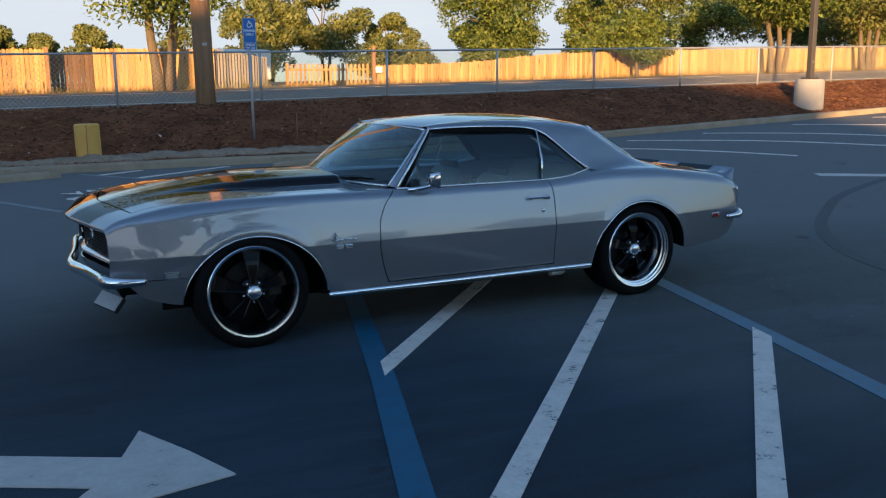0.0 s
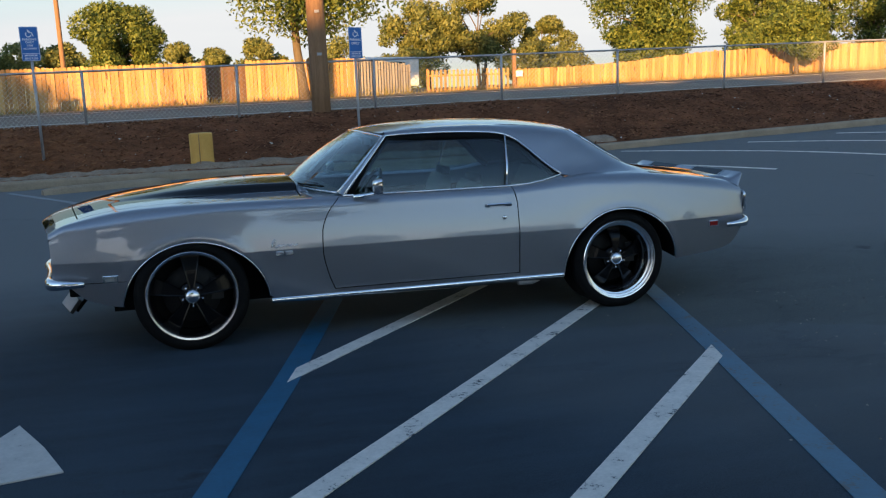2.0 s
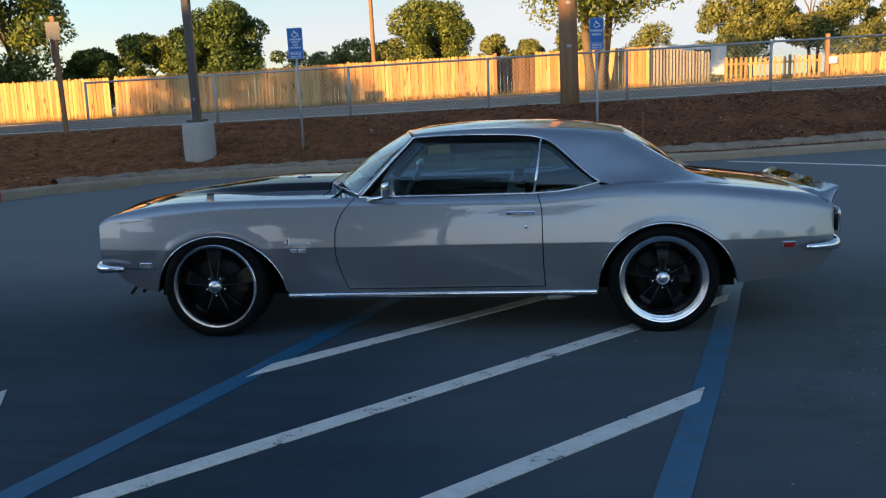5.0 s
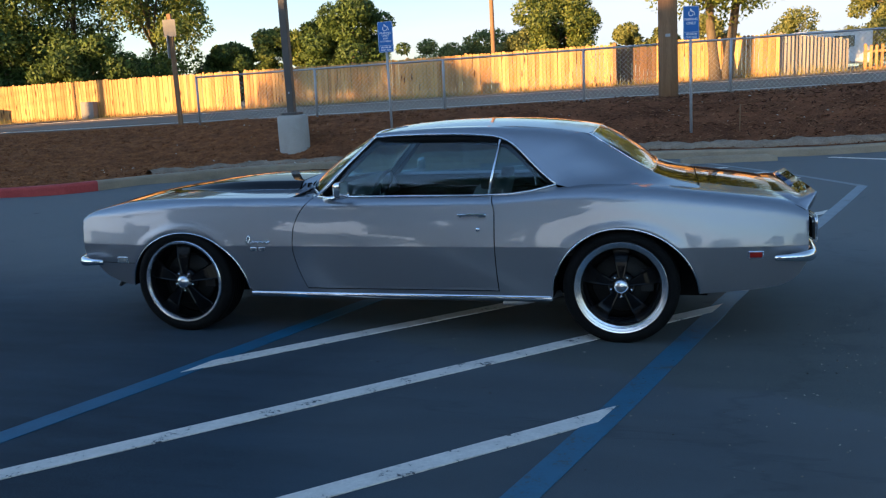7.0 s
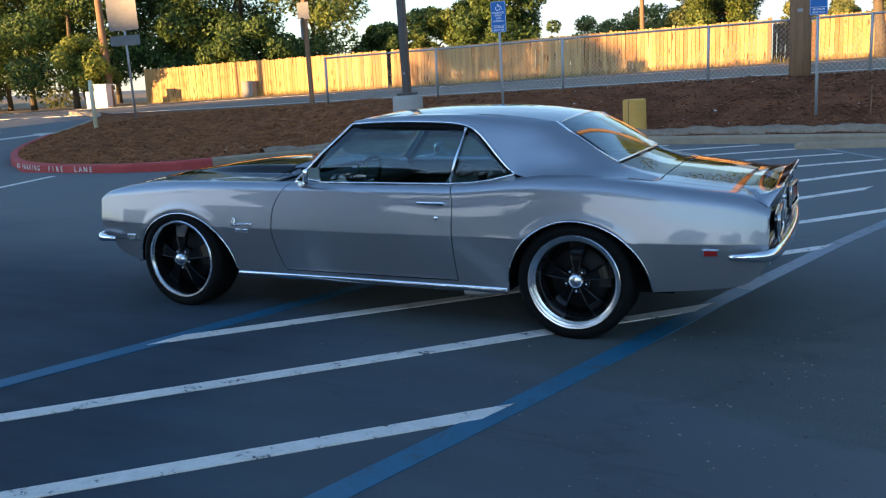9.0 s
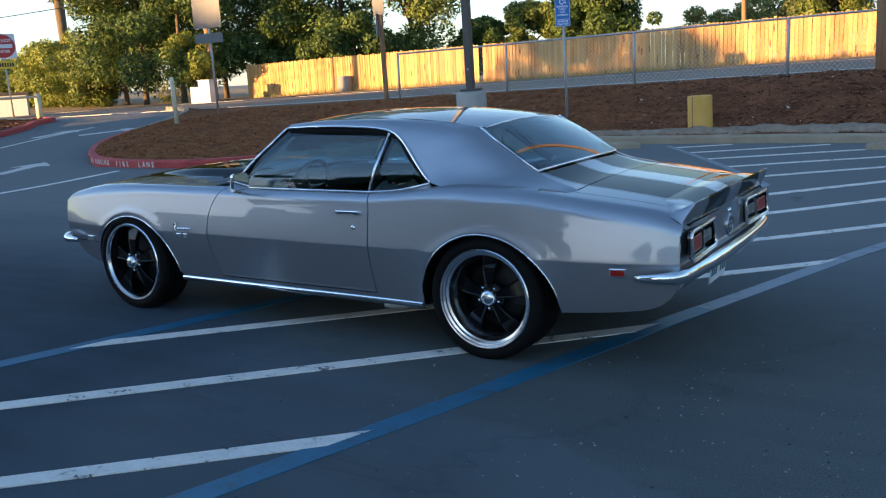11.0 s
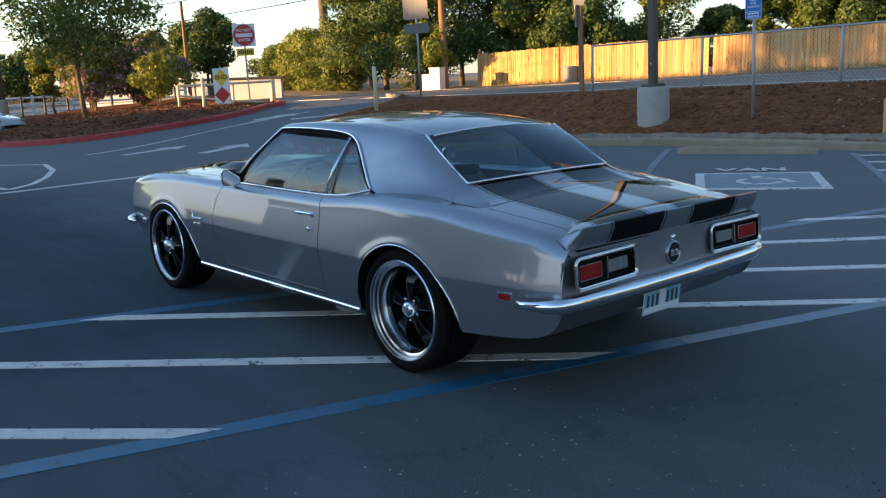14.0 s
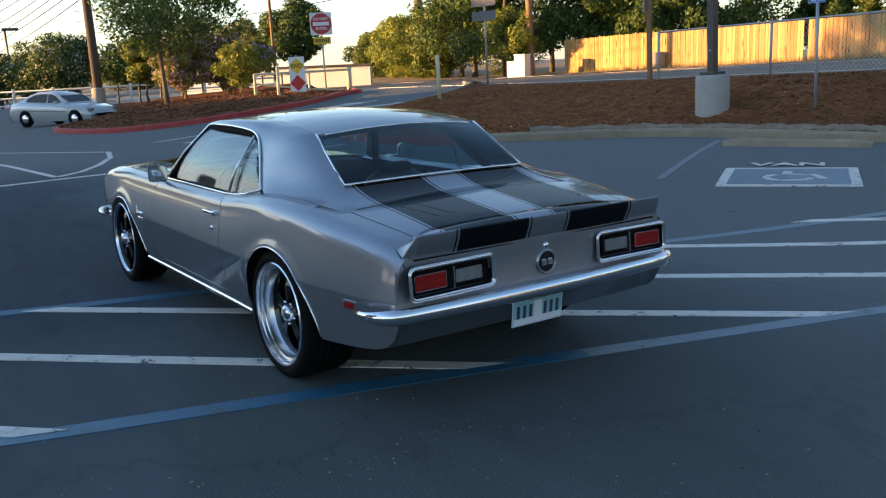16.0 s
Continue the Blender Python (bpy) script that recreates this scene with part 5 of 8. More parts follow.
for s in (-1, 1):
    v, f = lathe([(0.0, -0.02), (0.05, -0.016), (0.085, 0.0), (0.088, 0.01)], 28, "x")
    part("headlight_housing", box((0.17, 0.012, 0.26), (-2.035, s * 0.772, 0.585), 0.003), MATTBLACK, car)
    hl = put("headlight", v, f, LENSGLASS, car, "round clear headlight", place=pose(nose_x(0.6) + 0.085, s * 0.605, 0.605, 0, 0, -s * 8))
    v, f = lathe([(0.085, -0.002), (0.096, -0.006), (0.102, 0.004), (0.1, 0.03)], 28, "x")
    put("headlight_ring", v, f, CHROME, hl, "chrome ring")
    v, f = lathe([(0.0, 0.05), (0.06, 0.035), (0.085, 0.012)], 24, "x")
    put("reflector", v, f, ALLOY, hl)
v, f = tube([(nose_x(0.02) - 0.002, -0.02, 0.615), (nose_x(0.02) - 0.002, 0.02, 0.632)], 0.006, 6)
put("grille_badge", [(a + 0.09, b, c) for a, b, c in v], f, CHROME, car, "small chrome grille badge")


def swept(path, height, depth, taper):
    """A bumper bar: a rounded profile swept along a path."""
    n = len(path)
    rad = [depth * (taper + (1 - taper) * smoothstep(0, 0.12, min(k, n - 1 - k) / (n - 1))) for k in range(n)]
    return tube(path, rad, 14, flat=height / depth)


def wrap(half, n=61):
    return smooth_path(half + [(x, -y, z) for x, y, z in half[::-1][1:]], n, 3)


fb = wrap([(-1.965, -0.868, 0.442), (-2.04, -0.874, 0.444), (-2.11, -0.86, 0.445), (-2.162, -0.80, 0.443), (-2.176, -0.62, 0.436), (-2.214, -0.28, 0.424), (-2.278, 0.0, 0.416)])
put("front_bumper", *swept(fb, 0.036, 0.028, 0.5), CHROME, car, "slim chrome front bumper")
rb = wrap([(2.19, -0.885, 0.501), (2.26, -0.89, 0.505), (2.335, -0.875, 0.508), (2.395, -0.805, 0.51), (2.415, -0.6, 0.51), (2.43, -0.3, 0.51), (2.434, 0.0, 0.51)])
put("rear_bumper", *swept(rb, 0.036, 0.028, 0.45), CHROME, car, "slim chrome rear bumper")
# valances below both bumpers
for nm, xf, sg, zt, zb, tuck, lab in (("front_valance", lambda y: nose_x(y) + 0.075, 1, 0.47, 0.285, 0.22, "silver-grey valance below the front bumper"),
                                      ("rear_valance", lambda y: 2.372 + nose(2.37, y), -1, 0.505, 0.335, 0.15, "silver-grey valance below the rear bumper")):
    vs = []
    yv = [0.80 * math.sin(math.pi / 2 * k / 20) for k in range(-20, 21)]
    for y in yv:
        for k in range(7):
            t = k / 6
            zlow = zb + (0.07 * (abs(y) / 0.8) ** 6 if sg > 0 else 0)
            p = (xf(y) + sg * tuck * (t * t if sg > 0 else t), y * (1 - 0.03 * t if sg > 0 else 1.0), zt + (zlow - zt) * t)
            if sg < 0:
                # the ends of the rear valance meet the lower edge of the quarter panels
                xe = 2.368 - 0.17 * t
                ze = curve_at(B_KEYS, xe) + 0.004
                p = lerp3(p, (xe, math.copysign(side_y(xe, ze) - 0.003, y), ze), smoothstep(0.86, 1.0, abs(y) / 0.8))
            vs.append(p)
    sheet_metal(put(nm, vs, grid_faces(len(yv), 7, flip=sg > 0), PAINT, car, lab))
hold = Matrix(((0.2, 0.52, -0.83, -2.1), (-0.97, 0.2, -0.1, -0.38), (-0.11, 0.83, 0.55, 0.245), (0, 0, 0, 1)))
br = part("plate_bracket", box((0.31, 0.095, 0.022), (0, 0, 0), 0.006), DARKTRIM, car, "tilted dark front plate holder", place=hold)
part("blank_plate", box((0.295, 0.088, 0.004), (0, 0.002, 0.013), 0.001), STEEL, br, "bare silver plate")
v, f = tube([(-1.98, -0.33, 0.32), (-2.03, -0.34, 0.24), (-2.08, -0.36, 0.185)], 0.012, 6)
put("bracket_arm", v, f, MATTBLACK, car)

# ---- tail ----
LAST = len(st) - 1
yt = [0.80 * math.sin(math.pi / 2 * k / 24) for k in range(-24, 25)]
vs = []
for y in yt:
    zt = max(0.50, rim_top(LAST, y))
    for k in range(9):
        t = k / 8
        vs.append((2.37 + nose(2.37, y) + (0.006 if 0 < k < 8 else 0) - 0.012 * math.sin(math.pi * t), y, zt + (0.49 - zt) * t))
put("tail_panel", vs, grid_faces(len(yt), 9), PAINT, car, "silver-grey tail panel")


def deck_z(x, y):
    k = max(0, min(LAST - 1, sum(1 for s in st if s <= x) - 1))
    t = max(0.0, min(1.0, (x - st[k]) / (st[k + 1] - st[k])))
    return rim_top(k, y) * (1 - t) + rim_top(k + 1, y) * t


vs, yspo = [], [0.752 * math.sin(math.pi / 2 * k / 30) for k in range(-30, 31)]
for y in yspo:
    h = 1 - max(0.0, min(1.0, (abs(y) - 0.712) / 0.04))
    end = deck_z(2.36, y) + 0.002
    top = end + (0.842 - end) * h
    xr = 2.358 + 0.057 * h
    xs0 = 2.19 + 0.10 * smoothstep(0.5, 0.752, abs(y))
    prof = [(xs0, deck_z(xs0, y) - 0.006), (xs0 + 0.02, deck_z(xs0 + 0.02, y) + 0.001), (max(2.25, xs0 + 0.03), deck_z(max(2.25, xs0 + 0.03), y) + 0.006 * h + 0.002), (max(2.29, xs0 + 0.04), deck_z(max(2.29, xs0 + 0.04), y) + 0.02 * h + 0.002), (2.35, max(deck_z(2.35, y) + 0.002, top - 0.034 * h)), (xr, top), (xr + 0.006, top - 0.004),
            (xr + 0.002, top - 0.03 * h - 0.004), (2.36 + 0.028 * h, min(0.742, top - 0.012)), (2.36 + 0.015 * h, min(0.738, top - 0.016))]
    vs += [(a, y, b) for a, b in prof]
sp = put("spoiler", vs, grid_faces(len(yspo), 10, flip=False), STRIPED, trunk, "ducktail spoiler with two black stripes")
m2 = sp.modifiers.new("edges", "EDGE_SPLIT")
m2.split_angle = radians(35)
for s in (-1, 1):
    v, f = tube([(x, s * (0.756 - 0.012 * (2.37 - x) / 0.1), deck_z(min(x, 2.36), 0.752) + 0.001 - 0.03 * smoothstep(2.35, 2.385, x)) for x in np.linspace(2.27, 2.385, 12)], 0.0028, 5)
    put("spoiler_seam", v, f, MATTBLACK, trunk, "dark seam at the end of the spoiler")
part("spoiler_gap", box((0.02, 1.42, 0.006), (2.377, 0, 0.733), 0.001), MATTBLACK, car)


def rounded(w, h, r, n=5):
    out = []
    for cx, cy, a0 in ((w / 2 - r, h / 2 - r, 0), (-w / 2 + r, h / 2 - r, 90), (-w / 2 + r, -h / 2 + r, 180), (w / 2 - r, -h / 2 + r, 270)):
        for k in range(n):
            a = radians(a0 + 90 * k / (n - 1))
            out.append((cx + r * math.cos(a), cy + r * math.sin(a)))
    return out


def frame_ring(outline, inner_outline, z0, z1):
    n = len(outline)
    vs = [(x, y, z0) for x, y in outline] + [(x, y, z1) for x, y in outline] + [(x, y, z1) for x, y in inner_outline] + [(x, y, z0) for x, y in inner_outline]
    fs = []
    for k in range(3):
        fs += [(k * n + i, k * n + (i + 1) % n, (k + 1) * n + (i + 1) % n, (k + 1) * n + i) for i in range(n)]
    return vs, fs


def facing_back(x, y, z, tilt=0.0, turn=0.0):
    """Local x across (to the right seen from behind), local y up, local z backwards."""
    return Matrix.Translation((x, y, z)) @ pose(0, 0, 0, 0, tilt, turn) @ Matrix(((0, 0, 1, 0), (1, 0, 0, 0), (0, 1, 0, 0), (0, 0, 0, 1)))


for s in (-1, 1):
    base = facing_back(2.393, s * 0.534, 0.638, -3, s * -2)
    v, f = tube([(a, b, 0.014) for a, b in rounded(0.436, 0.130, 0.026, 6)], 0.0085, 8, closed=True)
    tl = put("tail_light", v, f, CHROME, car, "chrome framed tail light", place=base)
    v, f = frame_ring(rounded(0.436, 0.130, 0.026), rounded(0.385, 0.08, 0.01), 0.014, -0.006)
    put("bezel", v, f, GLOSSBLACK, tl, "black bezel", smooth=False)
    part("backing", box((0.40, 0.10, 0.008), (0, 0, -0.004)), MATTBLACK, tl)
    part("divider", box((0.005, 0.094, 0.018), (-s * 0.008, 0, 0.005), 0.002), DULLCHROME, tl, "thin bright divider")
    red = part("red_lens", box((0.162, 0.068, 0.014), (s * 0.112, 0, 0.003), 0.005), REDLENS, tl, "red lens")
    v, f = tube([(s * 0.112 + p, q, 0.009) for p, q in rounded(0.162, 0.068, 0.008, 4)], 0.0016, 5, closed=True)
    put("lens_rim", v, f, DULLCHROME, red)
    for k in range(3):
        part("lens_rib", box((0.15, 0.0022, 0.003), (s * 0.112, -0.018 + 0.018 * k, 0.0105)), REDLENS, red)
    white = part("white_lens", box((0.142, 0.058, 0.014), (-s * 0.092, 0, 0.003), 0.005), WHITELENS, tl, "ribbed white reversing lens")
    for k in range(7):
        part("lens_rib", box((0.0028, 0.05, 0.003), (-s * 0.092 - 0.057 + 0.019 * k, 0, 0.0105)), WHITELENS, white)
    part("lens_rib", box((0.134, 0.004, 0.004), (-s * 0.092, 0.006, 0.011)), WHITELENS, white)
    v, f = tube([(p, q, 0.019) for p, q in rounded(0.452, 0.146, 0.03, 6)], 0.004, 6, closed=True)
    put("outer_rim", v, f, CHROME, tl)
em = facing_back(2.381, 0, 0.62)
v, f = lathe([(0.0, 0.012), (0.046, 0.012), (0.05, 0.006), (0.05, -0.01)], 32)
emblem = put("emblem", v, f, GLOSSBLACK, car, "round black emblem with a chrome ring", smooth=False, place=em)
v, f = lathe([(0.049, -0.01), (0.049, 0.014), (0.054, 0.015), (0.058, 0.008), (0.058, -0.01)], 32)
put("emblem_ring", v, f, DULLCHROME, emblem)
for k in (-1, 1):
    part("emblem_bar", box((0.030, 0.030, 0.004), (k * 0.018, 0, 0.013), 0.006), DULLCHROME, emblem, "plain pale shape")
v, f = lathe([(0, 0.012), (0.012, 0.012), (0.016, 0.004), (0.016, -0.01)], 20)
put("trunk_lock", v, f, CHROME, car, "chrome trunk lock", place=facing_back(2.383, 0, 0.695))
pl = part("licence_plate", box((0.305, 0.152, 0.003), (0, 0, 0), 0.001), WHITEPAINT, car, "pale blue and white licence plate", place=facing_back(2.335, -0.01, 0.395, 6))
PLATEBLUE = varied("plate_blue", (0.2, 0.42, 0.52), (0.32, 0.52, 0.6), 0.4, 18, 60, 0.05)
part("plate_field", box((0.296, 0.143, 0.002), (0, 0, 0.002)), PLATEBLUE, pl)
part("plate_patch", box((0.05, 0.08, 0.002), (0.0, -0.004, 0.0028), 0.0008), SIGNWHITE, pl)
PLATEINK = material("plate_ink", (0.03, 0.05, 0.075), 0.5)
for k in range(3):
    for off in (-0.118, 0.044):
        part("plate_bar", box((0.018, 0.062, 0.0015), (off + 0.037 * k, -0.008, 0.0035), 0.0005), PLATEINK, pl)
part("plate_foot", box((0.29, 0.03, 0.001), (0, -0.054, 0.0031)), SIGNWHITE, pl, "white lower band")
part("plate_bar", box((0.1, 0.012, 0.0015), (0, 0.05, 0.0035)), SIGNBLACK, pl)

# ---- wheels ----
DISC = varied("brake_disc_steel", (0.008, 0.008, 0.008), (0.018, 0.018, 0.018), 0.6, 20, 120, 0.1, metal=0.5)
SPOKE = material("black_spoke_paint", (0.003, 0.003, 0.0035), 0.2, spec=0.25)
def build_wheel(cx, s, rear):
    w = 0.30 if rear else 0.25
    yo = -w / 2
    outer_y = 0.890 if rear else 0.884
    centre = outer_y - w / 2
    R = 0.328 if rear else 0.329
    place = pose(cx, s * centre, R - 0.006, 0, 0, 0 if s < 0 else 180)
    if rear:
        lip = [(0.264, yo + 0.012), (0.266, yo + 0.002), (0.261, yo - 0.003), (0.253, yo - 0.001), (0.251, yo + 0.012), (0.241, yo + 0.015), (0.239, yo + 0.03), (0.229, yo + 0.034), (0.226, yo + 0.06), (0.218, yo + 0.075)]
        barrel = [(0.218, yo + 0.075), (0.205, yo + 0.09), (0.2, yo + 0.11), (0.2, -yo)]
    else:
        lip = [(0.264, yo + 0.012), (0.266, yo + 0.002), (0.261, yo - 0.003), (0.250, yo - 0.001), (0.244, yo + 0.008), (0.241, yo + 0.016)]
        barrel = [(0.241, yo + 0.016), (0.236, yo + 0.03), (0.232, yo + 0.06), (0.228, -yo)]
    v, f = lathe([(r, h) for r, h in lip], 64, "y")
    wheel = put("wheel", v, f, ALLOY, car, "wide polished rim on the rear axle" if rear else "polished rim on the front axle", place=place)
    wheel.data.set_sharp_from_angle(angle=radians(30))
    put("barrel", *lathe(barrel, 48, "y"), GLOSSBLACK, wheel, "black painted wheel barrel")
    prof = [(0.262, yo + 0.014), (0.268, yo + 0.004), (0.285, yo - 0.004), (0.302, yo - 0.002), (0.3125, yo + 0.006), (R - 0.004, yo + 0.014), (R - 0.001, yo + 0.024), (R, yo + 0.045)]
    for k in range(5):
        h = yo + 0.07 + (w - 0.14) * k / 4
        prof += [(R, h - 0.006), (R - 0.006, h - 0.004), (R - 0.006, h + 0.004), (R, h + 0.006)]
    prof += [(R, -yo - 0.055), (R - 0.004, -yo - 0.032), (0.3, -yo), (0.262, -yo - 0.014)]
    v, f = lathe(prof, 72, "y")
    tyre = put("tyre", v, f, RUBBER, wheel, "low black tyre")
    r_end = 0.206 if rear else 0.234
    hub_y = yo + (0.075 if rear else 0.030)
    rim_y = yo + (0.098 if rear else 0.045)
    for k in range(5):
        a = radians(90 + 72 * k)
        vs, fs = [], []
        n = 10
        for q in range(n):
            t = q / (n - 1)
            r = 0.045 + (r_end + 0.004 - 0.045) * t
            half = 0.017 + 0.215 * (r - 0.045)
            yy = hub_y - 0.012 + 0.008 * t + (rim_y - hub_y + 0.012) * smoothstep(0.5, 1.1, t)
            for px, py in ((-half, yy + 0.012), (-half, yy + 0.002), (-half + 0.004, yy - 0.003), (-half + 0.009, yy), (half - 0.009, yy), (half - 0.004, yy - 0.003), (half, yy + 0.002), (half, yy + 0.012), (half * 0.85, yy + 0.035), (-half * 0.85, yy + 0.035)):
                vs.append((r * math.cos(a) - px * math.sin(a), py, r * math.sin(a) + px * math.cos(a)))
        for q in range(n - 1):
            fs += [(q * 10 + m, q * 10 + (m + 1) % 10, q * 10 + 10 + (m + 1) % 10, q * 10 + 10 + m) for m in range(10)]
        fs += [tuple(range(10)), tuple(range(10 * n - 1, 10 * n - 11, -1))]
        put("spoke", vs, fs, SPOKE, wheel, "gloss black wedge-shaped spoke", smooth=False)
        v, f = lathe([(0, hub_y - 0.022), (0.005, hub_y - 0.02), (0.0075, hub_y - 0.012), (0.0085, hub_y)], 10, "y")
        b = a + radians(36)
        put("lug_nut", *shifted((v, f), Matrix.Translation((0.060 * math.cos(b), 0, 0.060 * math.sin(b)))), CHROME, wheel, "chrome lug nut")
    v, f = lathe([(0.0, hub_y - 0.004), (0.05, hub_y - 0.006), (0.078, hub_y), (0.082, hub_y + 0.03), (0.06, hub_y + 0.06)], 30, "y")
    put("hub", v, f, SPOKE, wheel)
    cap = hub_y - (0.045 if rear else 0.05)
    v, f = lathe([(0, cap), (0.022, cap + 0.001), (0.036, cap + 0.008), (0.043, cap + 0.02), (0.045, hub_y)], 28, "y")
    put("centre_cap", v, f, ALLOY, wheel, "polished centre cap")
    v, f = lathe([(0.06, rim_y + 0.055), (0.165, rim_y + 0.055), (0.168, rim_y + 0.06), (0.168, rim_y + 0.075), (0.06, rim_y + 0.075)], 40, "y")
    put("brake_disc", v, f, DISC, wheel, "dark steel brake disc")
    v, f = block((0.07, 0.06, 0.13), (0.145, rim_y + 0.07, 0.02))
    put("brake_caliper", v, f, DARKTRIM, wheel, smooth=False)
    v, f = lathe([(0.0, rim_y + 0.11), (0.225, rim_y + 0.11)], 30, "y")
    put("wheel_back", v, f, MATTBLACK, wheel)


for s in (-1, 1):
    build_wheel(FX, s, False)
    build_wheel(RX, s, True)
    for pts in ([(x, arch(x)) for x in [-1.365 + (0.405 if c < 0 else 0.430) * c for c in [math.cos(math.pi * k / 40) for k in range(40, -1, -1)]]],
                [(x, arch(x)) for x in [1.37 + (0.385 if c < 0 else 0.431) * c for c in [math.cos(math.pi * k / 40) for k in range(40, -1, -1)]]]):
        line = [(x, s * (side_y(x, z + 0.004) + 0.001), z) for x, z in pts if z and z > 0.25]
        v, f = tube(line, 0.005, 6)
        put("arch_trim", v, f, CHROME, car, "thin chrome wheel arch trim")
        # inner lip that closes the wheel opening
        vs = []
        for x, y, z in line:
            vs += [(x, y, z), (x, y - s * 0.03, z + 0.002), (x, y - s * 0.34, z + 0.04)]
        put("wheel_well", vs, grid_faces(len(line), 3), MATTBLACK, car, "black wheel well")
    for x0, x1, yi in ((-1.84, -0.88, 0.585), (0.9, 1.86, 0.545)):
        part("inner_panel", box((x1 - x0, 0.02, 0.46), ((x0 + x1) / 2, s * yi, 0.44), 0.004), MATTBLACK, car, "black inner wing panel")
    # sill moulding
    vs, xs_ = [], np.linspace(-0.925, 0.975, 30)
    for x in xs_:
        y = side_y(x, 0.25)
        for dy, z in ((0.0, 0.263), (0.007, 0.258), (0.009, 0.245), (0.004, 0.233), (-0.02, 0.222), (-0.10, 0.20)):
            vs.append((x, s * (y + dy), z))
    put("sill_moulding", vs, grid_faces(len(xs_), 6, flip=s < 0), CHROME, car, "bright sill moulding")
    v, f = tube([(x, s * (side_y(x, 0.298) + 0.0015), 0.297 + 0.004 * math.cos(x)) for x in np.linspace(-0.5, 0.66, 20)], 0.0016, 4)
    put("door_crease", v, f, PAINT, doors[s])
    # door handle and lock
    yh = side_y(0.52, 0.745)
    h = part("door_handle", box((0.165, 0.012, 0.016), (0.52, s * (yh + 0.022), 0.747), 0.005), CHROME, doors[s], "chrome door handle")
    for xx, sz in ((0.585, 0.05), (0.455, 0.02)):
        part("handle_base", box((sz, 0.03, 0.026), (xx, s * (yh + 0.008), 0.743), 0.009), CHROME, h)
    v, f = lathe([(0, 0.012), (0.010, 0.012), (0.014, 0.006), (0.015, -0.01)], 18, "y")
    put("door_lock", [(0.557 + a, -s * -1 * (side_y(0.557, 0.661)) + s * b, 0.661 + c) for a, b, c in v], f, CHROME, doors[s], "round chrome lock")
    # door mirror
    yb = side_y(-0.34, 0.84)
    v, f = tube([(-0.40, s * 0.845, 0.842), (-0.33, s * 0.862, 0.848), (-0.28, s * 0.90, 0.862), (-0.255, s * 0.915, 0.878)], [0.018, 0.016, 0.011, 0.010], 8)
    mir = put("door_mirror", v, f, CHROME, doors[s], "chrome door mirror")
    ringo = rounded(0.118, 0.1, 0.022, 6)
    v = [(dx, a * q, b * q) for dx, q in ((-0.052, 0.5), (-0.048, 0.72), (-0.03, 0.92), (-0.01, 0.99), (0.006, 1.0)) for a, b in ringo]
    f = [(24 * k + i, 24 * k + (i + 1) % 24, 24 * k + 24 + (i + 1) % 24, 24 * k + 24 + i) for k in range(4) for i in range(24)] + [tuple(range(24))]
    hm = Matrix.Translation((-0.245, s * 0.928, 0.905)) @ pose(0, 0, 0, 0, 0, s * 10)
    put("mirror_shell", *shifted((v, f), hm), CHROME, mir, "chrome mirror shell")
    v, f = [(0.003, a * 0.96, b * 0.96) for a, b in ringo], [tuple(range(24))]
    put("mirror_glass", *shifted((v, f), hm @ pose(0.002, 0, 0, 0, 3, -s * 4)), CHROME, mir, "mirror glass")
    v, f = tube([(x, s * (side_y(x, 0.437) + 0.0005), 0.437) for x in np.linspace(-1.99, -1.74, 8)], 0.0022, 4)
    put("valance_seam", v, f, MATTBLACK, car)
    # side markers and badges
    for cx, cz, mat, lab in ((-1.825, 0.457, WHITELENS, "small clear side marker"), (2.095, 0.515, REDLENS, "small red side marker")):
        y = side_y(cx, cz)
        dy = (side_y(cx + 0.04, cz) - side_y(cx - 0.04, cz)) / 0.08
        mk = part("side_marker", box((0.084, 0.014, 0.042), (0, 0, 0), 0.003), CHROME, car, lab + " in a chrome frame", place=pose(cx, s * (y + 0.002), cz, 0, 0, s * math.degrees(math.atan(dy))))
        part("marker_lens", box((0.066, 0.006, 0.028), (0, s * 0.007, 0), 0.002), mat, mk)
    y = side_y(-0.84, 0.59) + 0.006
    script = [(-0.912, 0.575), (-0.905, 0.60), (-0.895, 0.612), (-0.888, 0.60), (-0.90, 0.58), (-0.888, 0.572), (-0.872, 0.585), (-0.862, 0.575), (-0.85, 0.586), (-0.838, 0.575), (-0.825, 0.586), (-0.812, 0.576), (-0.8, 0.587), (-0.787, 0.577), (-0.77, 0.585)]
    v, f = tube([(-0.914 + (a + 0.912) * 1.1, s * y, 0.574 + (b - 0.572) * 1.3) for a, b in script], 0.0054, 5)
    badge = put("fender_badge", v, f, CHROME, car, "chrome script-like badge")
    for k in (-1, 1):
        part("badge_bar", box((0.045, 0.006, 0.026), (-0.84 + k * 0.028, s * (side_y(-0.84, 0.54) + 0.004), 0.541), 0.004), ALLOY, badge)
    # wiper
    v, f = tube([(-0.66, s * 0.1 - 0.30, 0.895), (-0.63, s * 0.1 - 0.42, 0.905), (-0.56, s * 0.1 - 0.60, 0.905)], 0.006, 6)
    wp = put("wiper", v, f, MATTBLACK, car, "black windshield wiper")
    v, f = tube([(-0.72, s * 0.1 - 0.22, 0.90), (-0.60, s * 0.1 - 0.62, 0.895)], 0.004, 5)
    put("blade", v, f, RUBBER, wp)

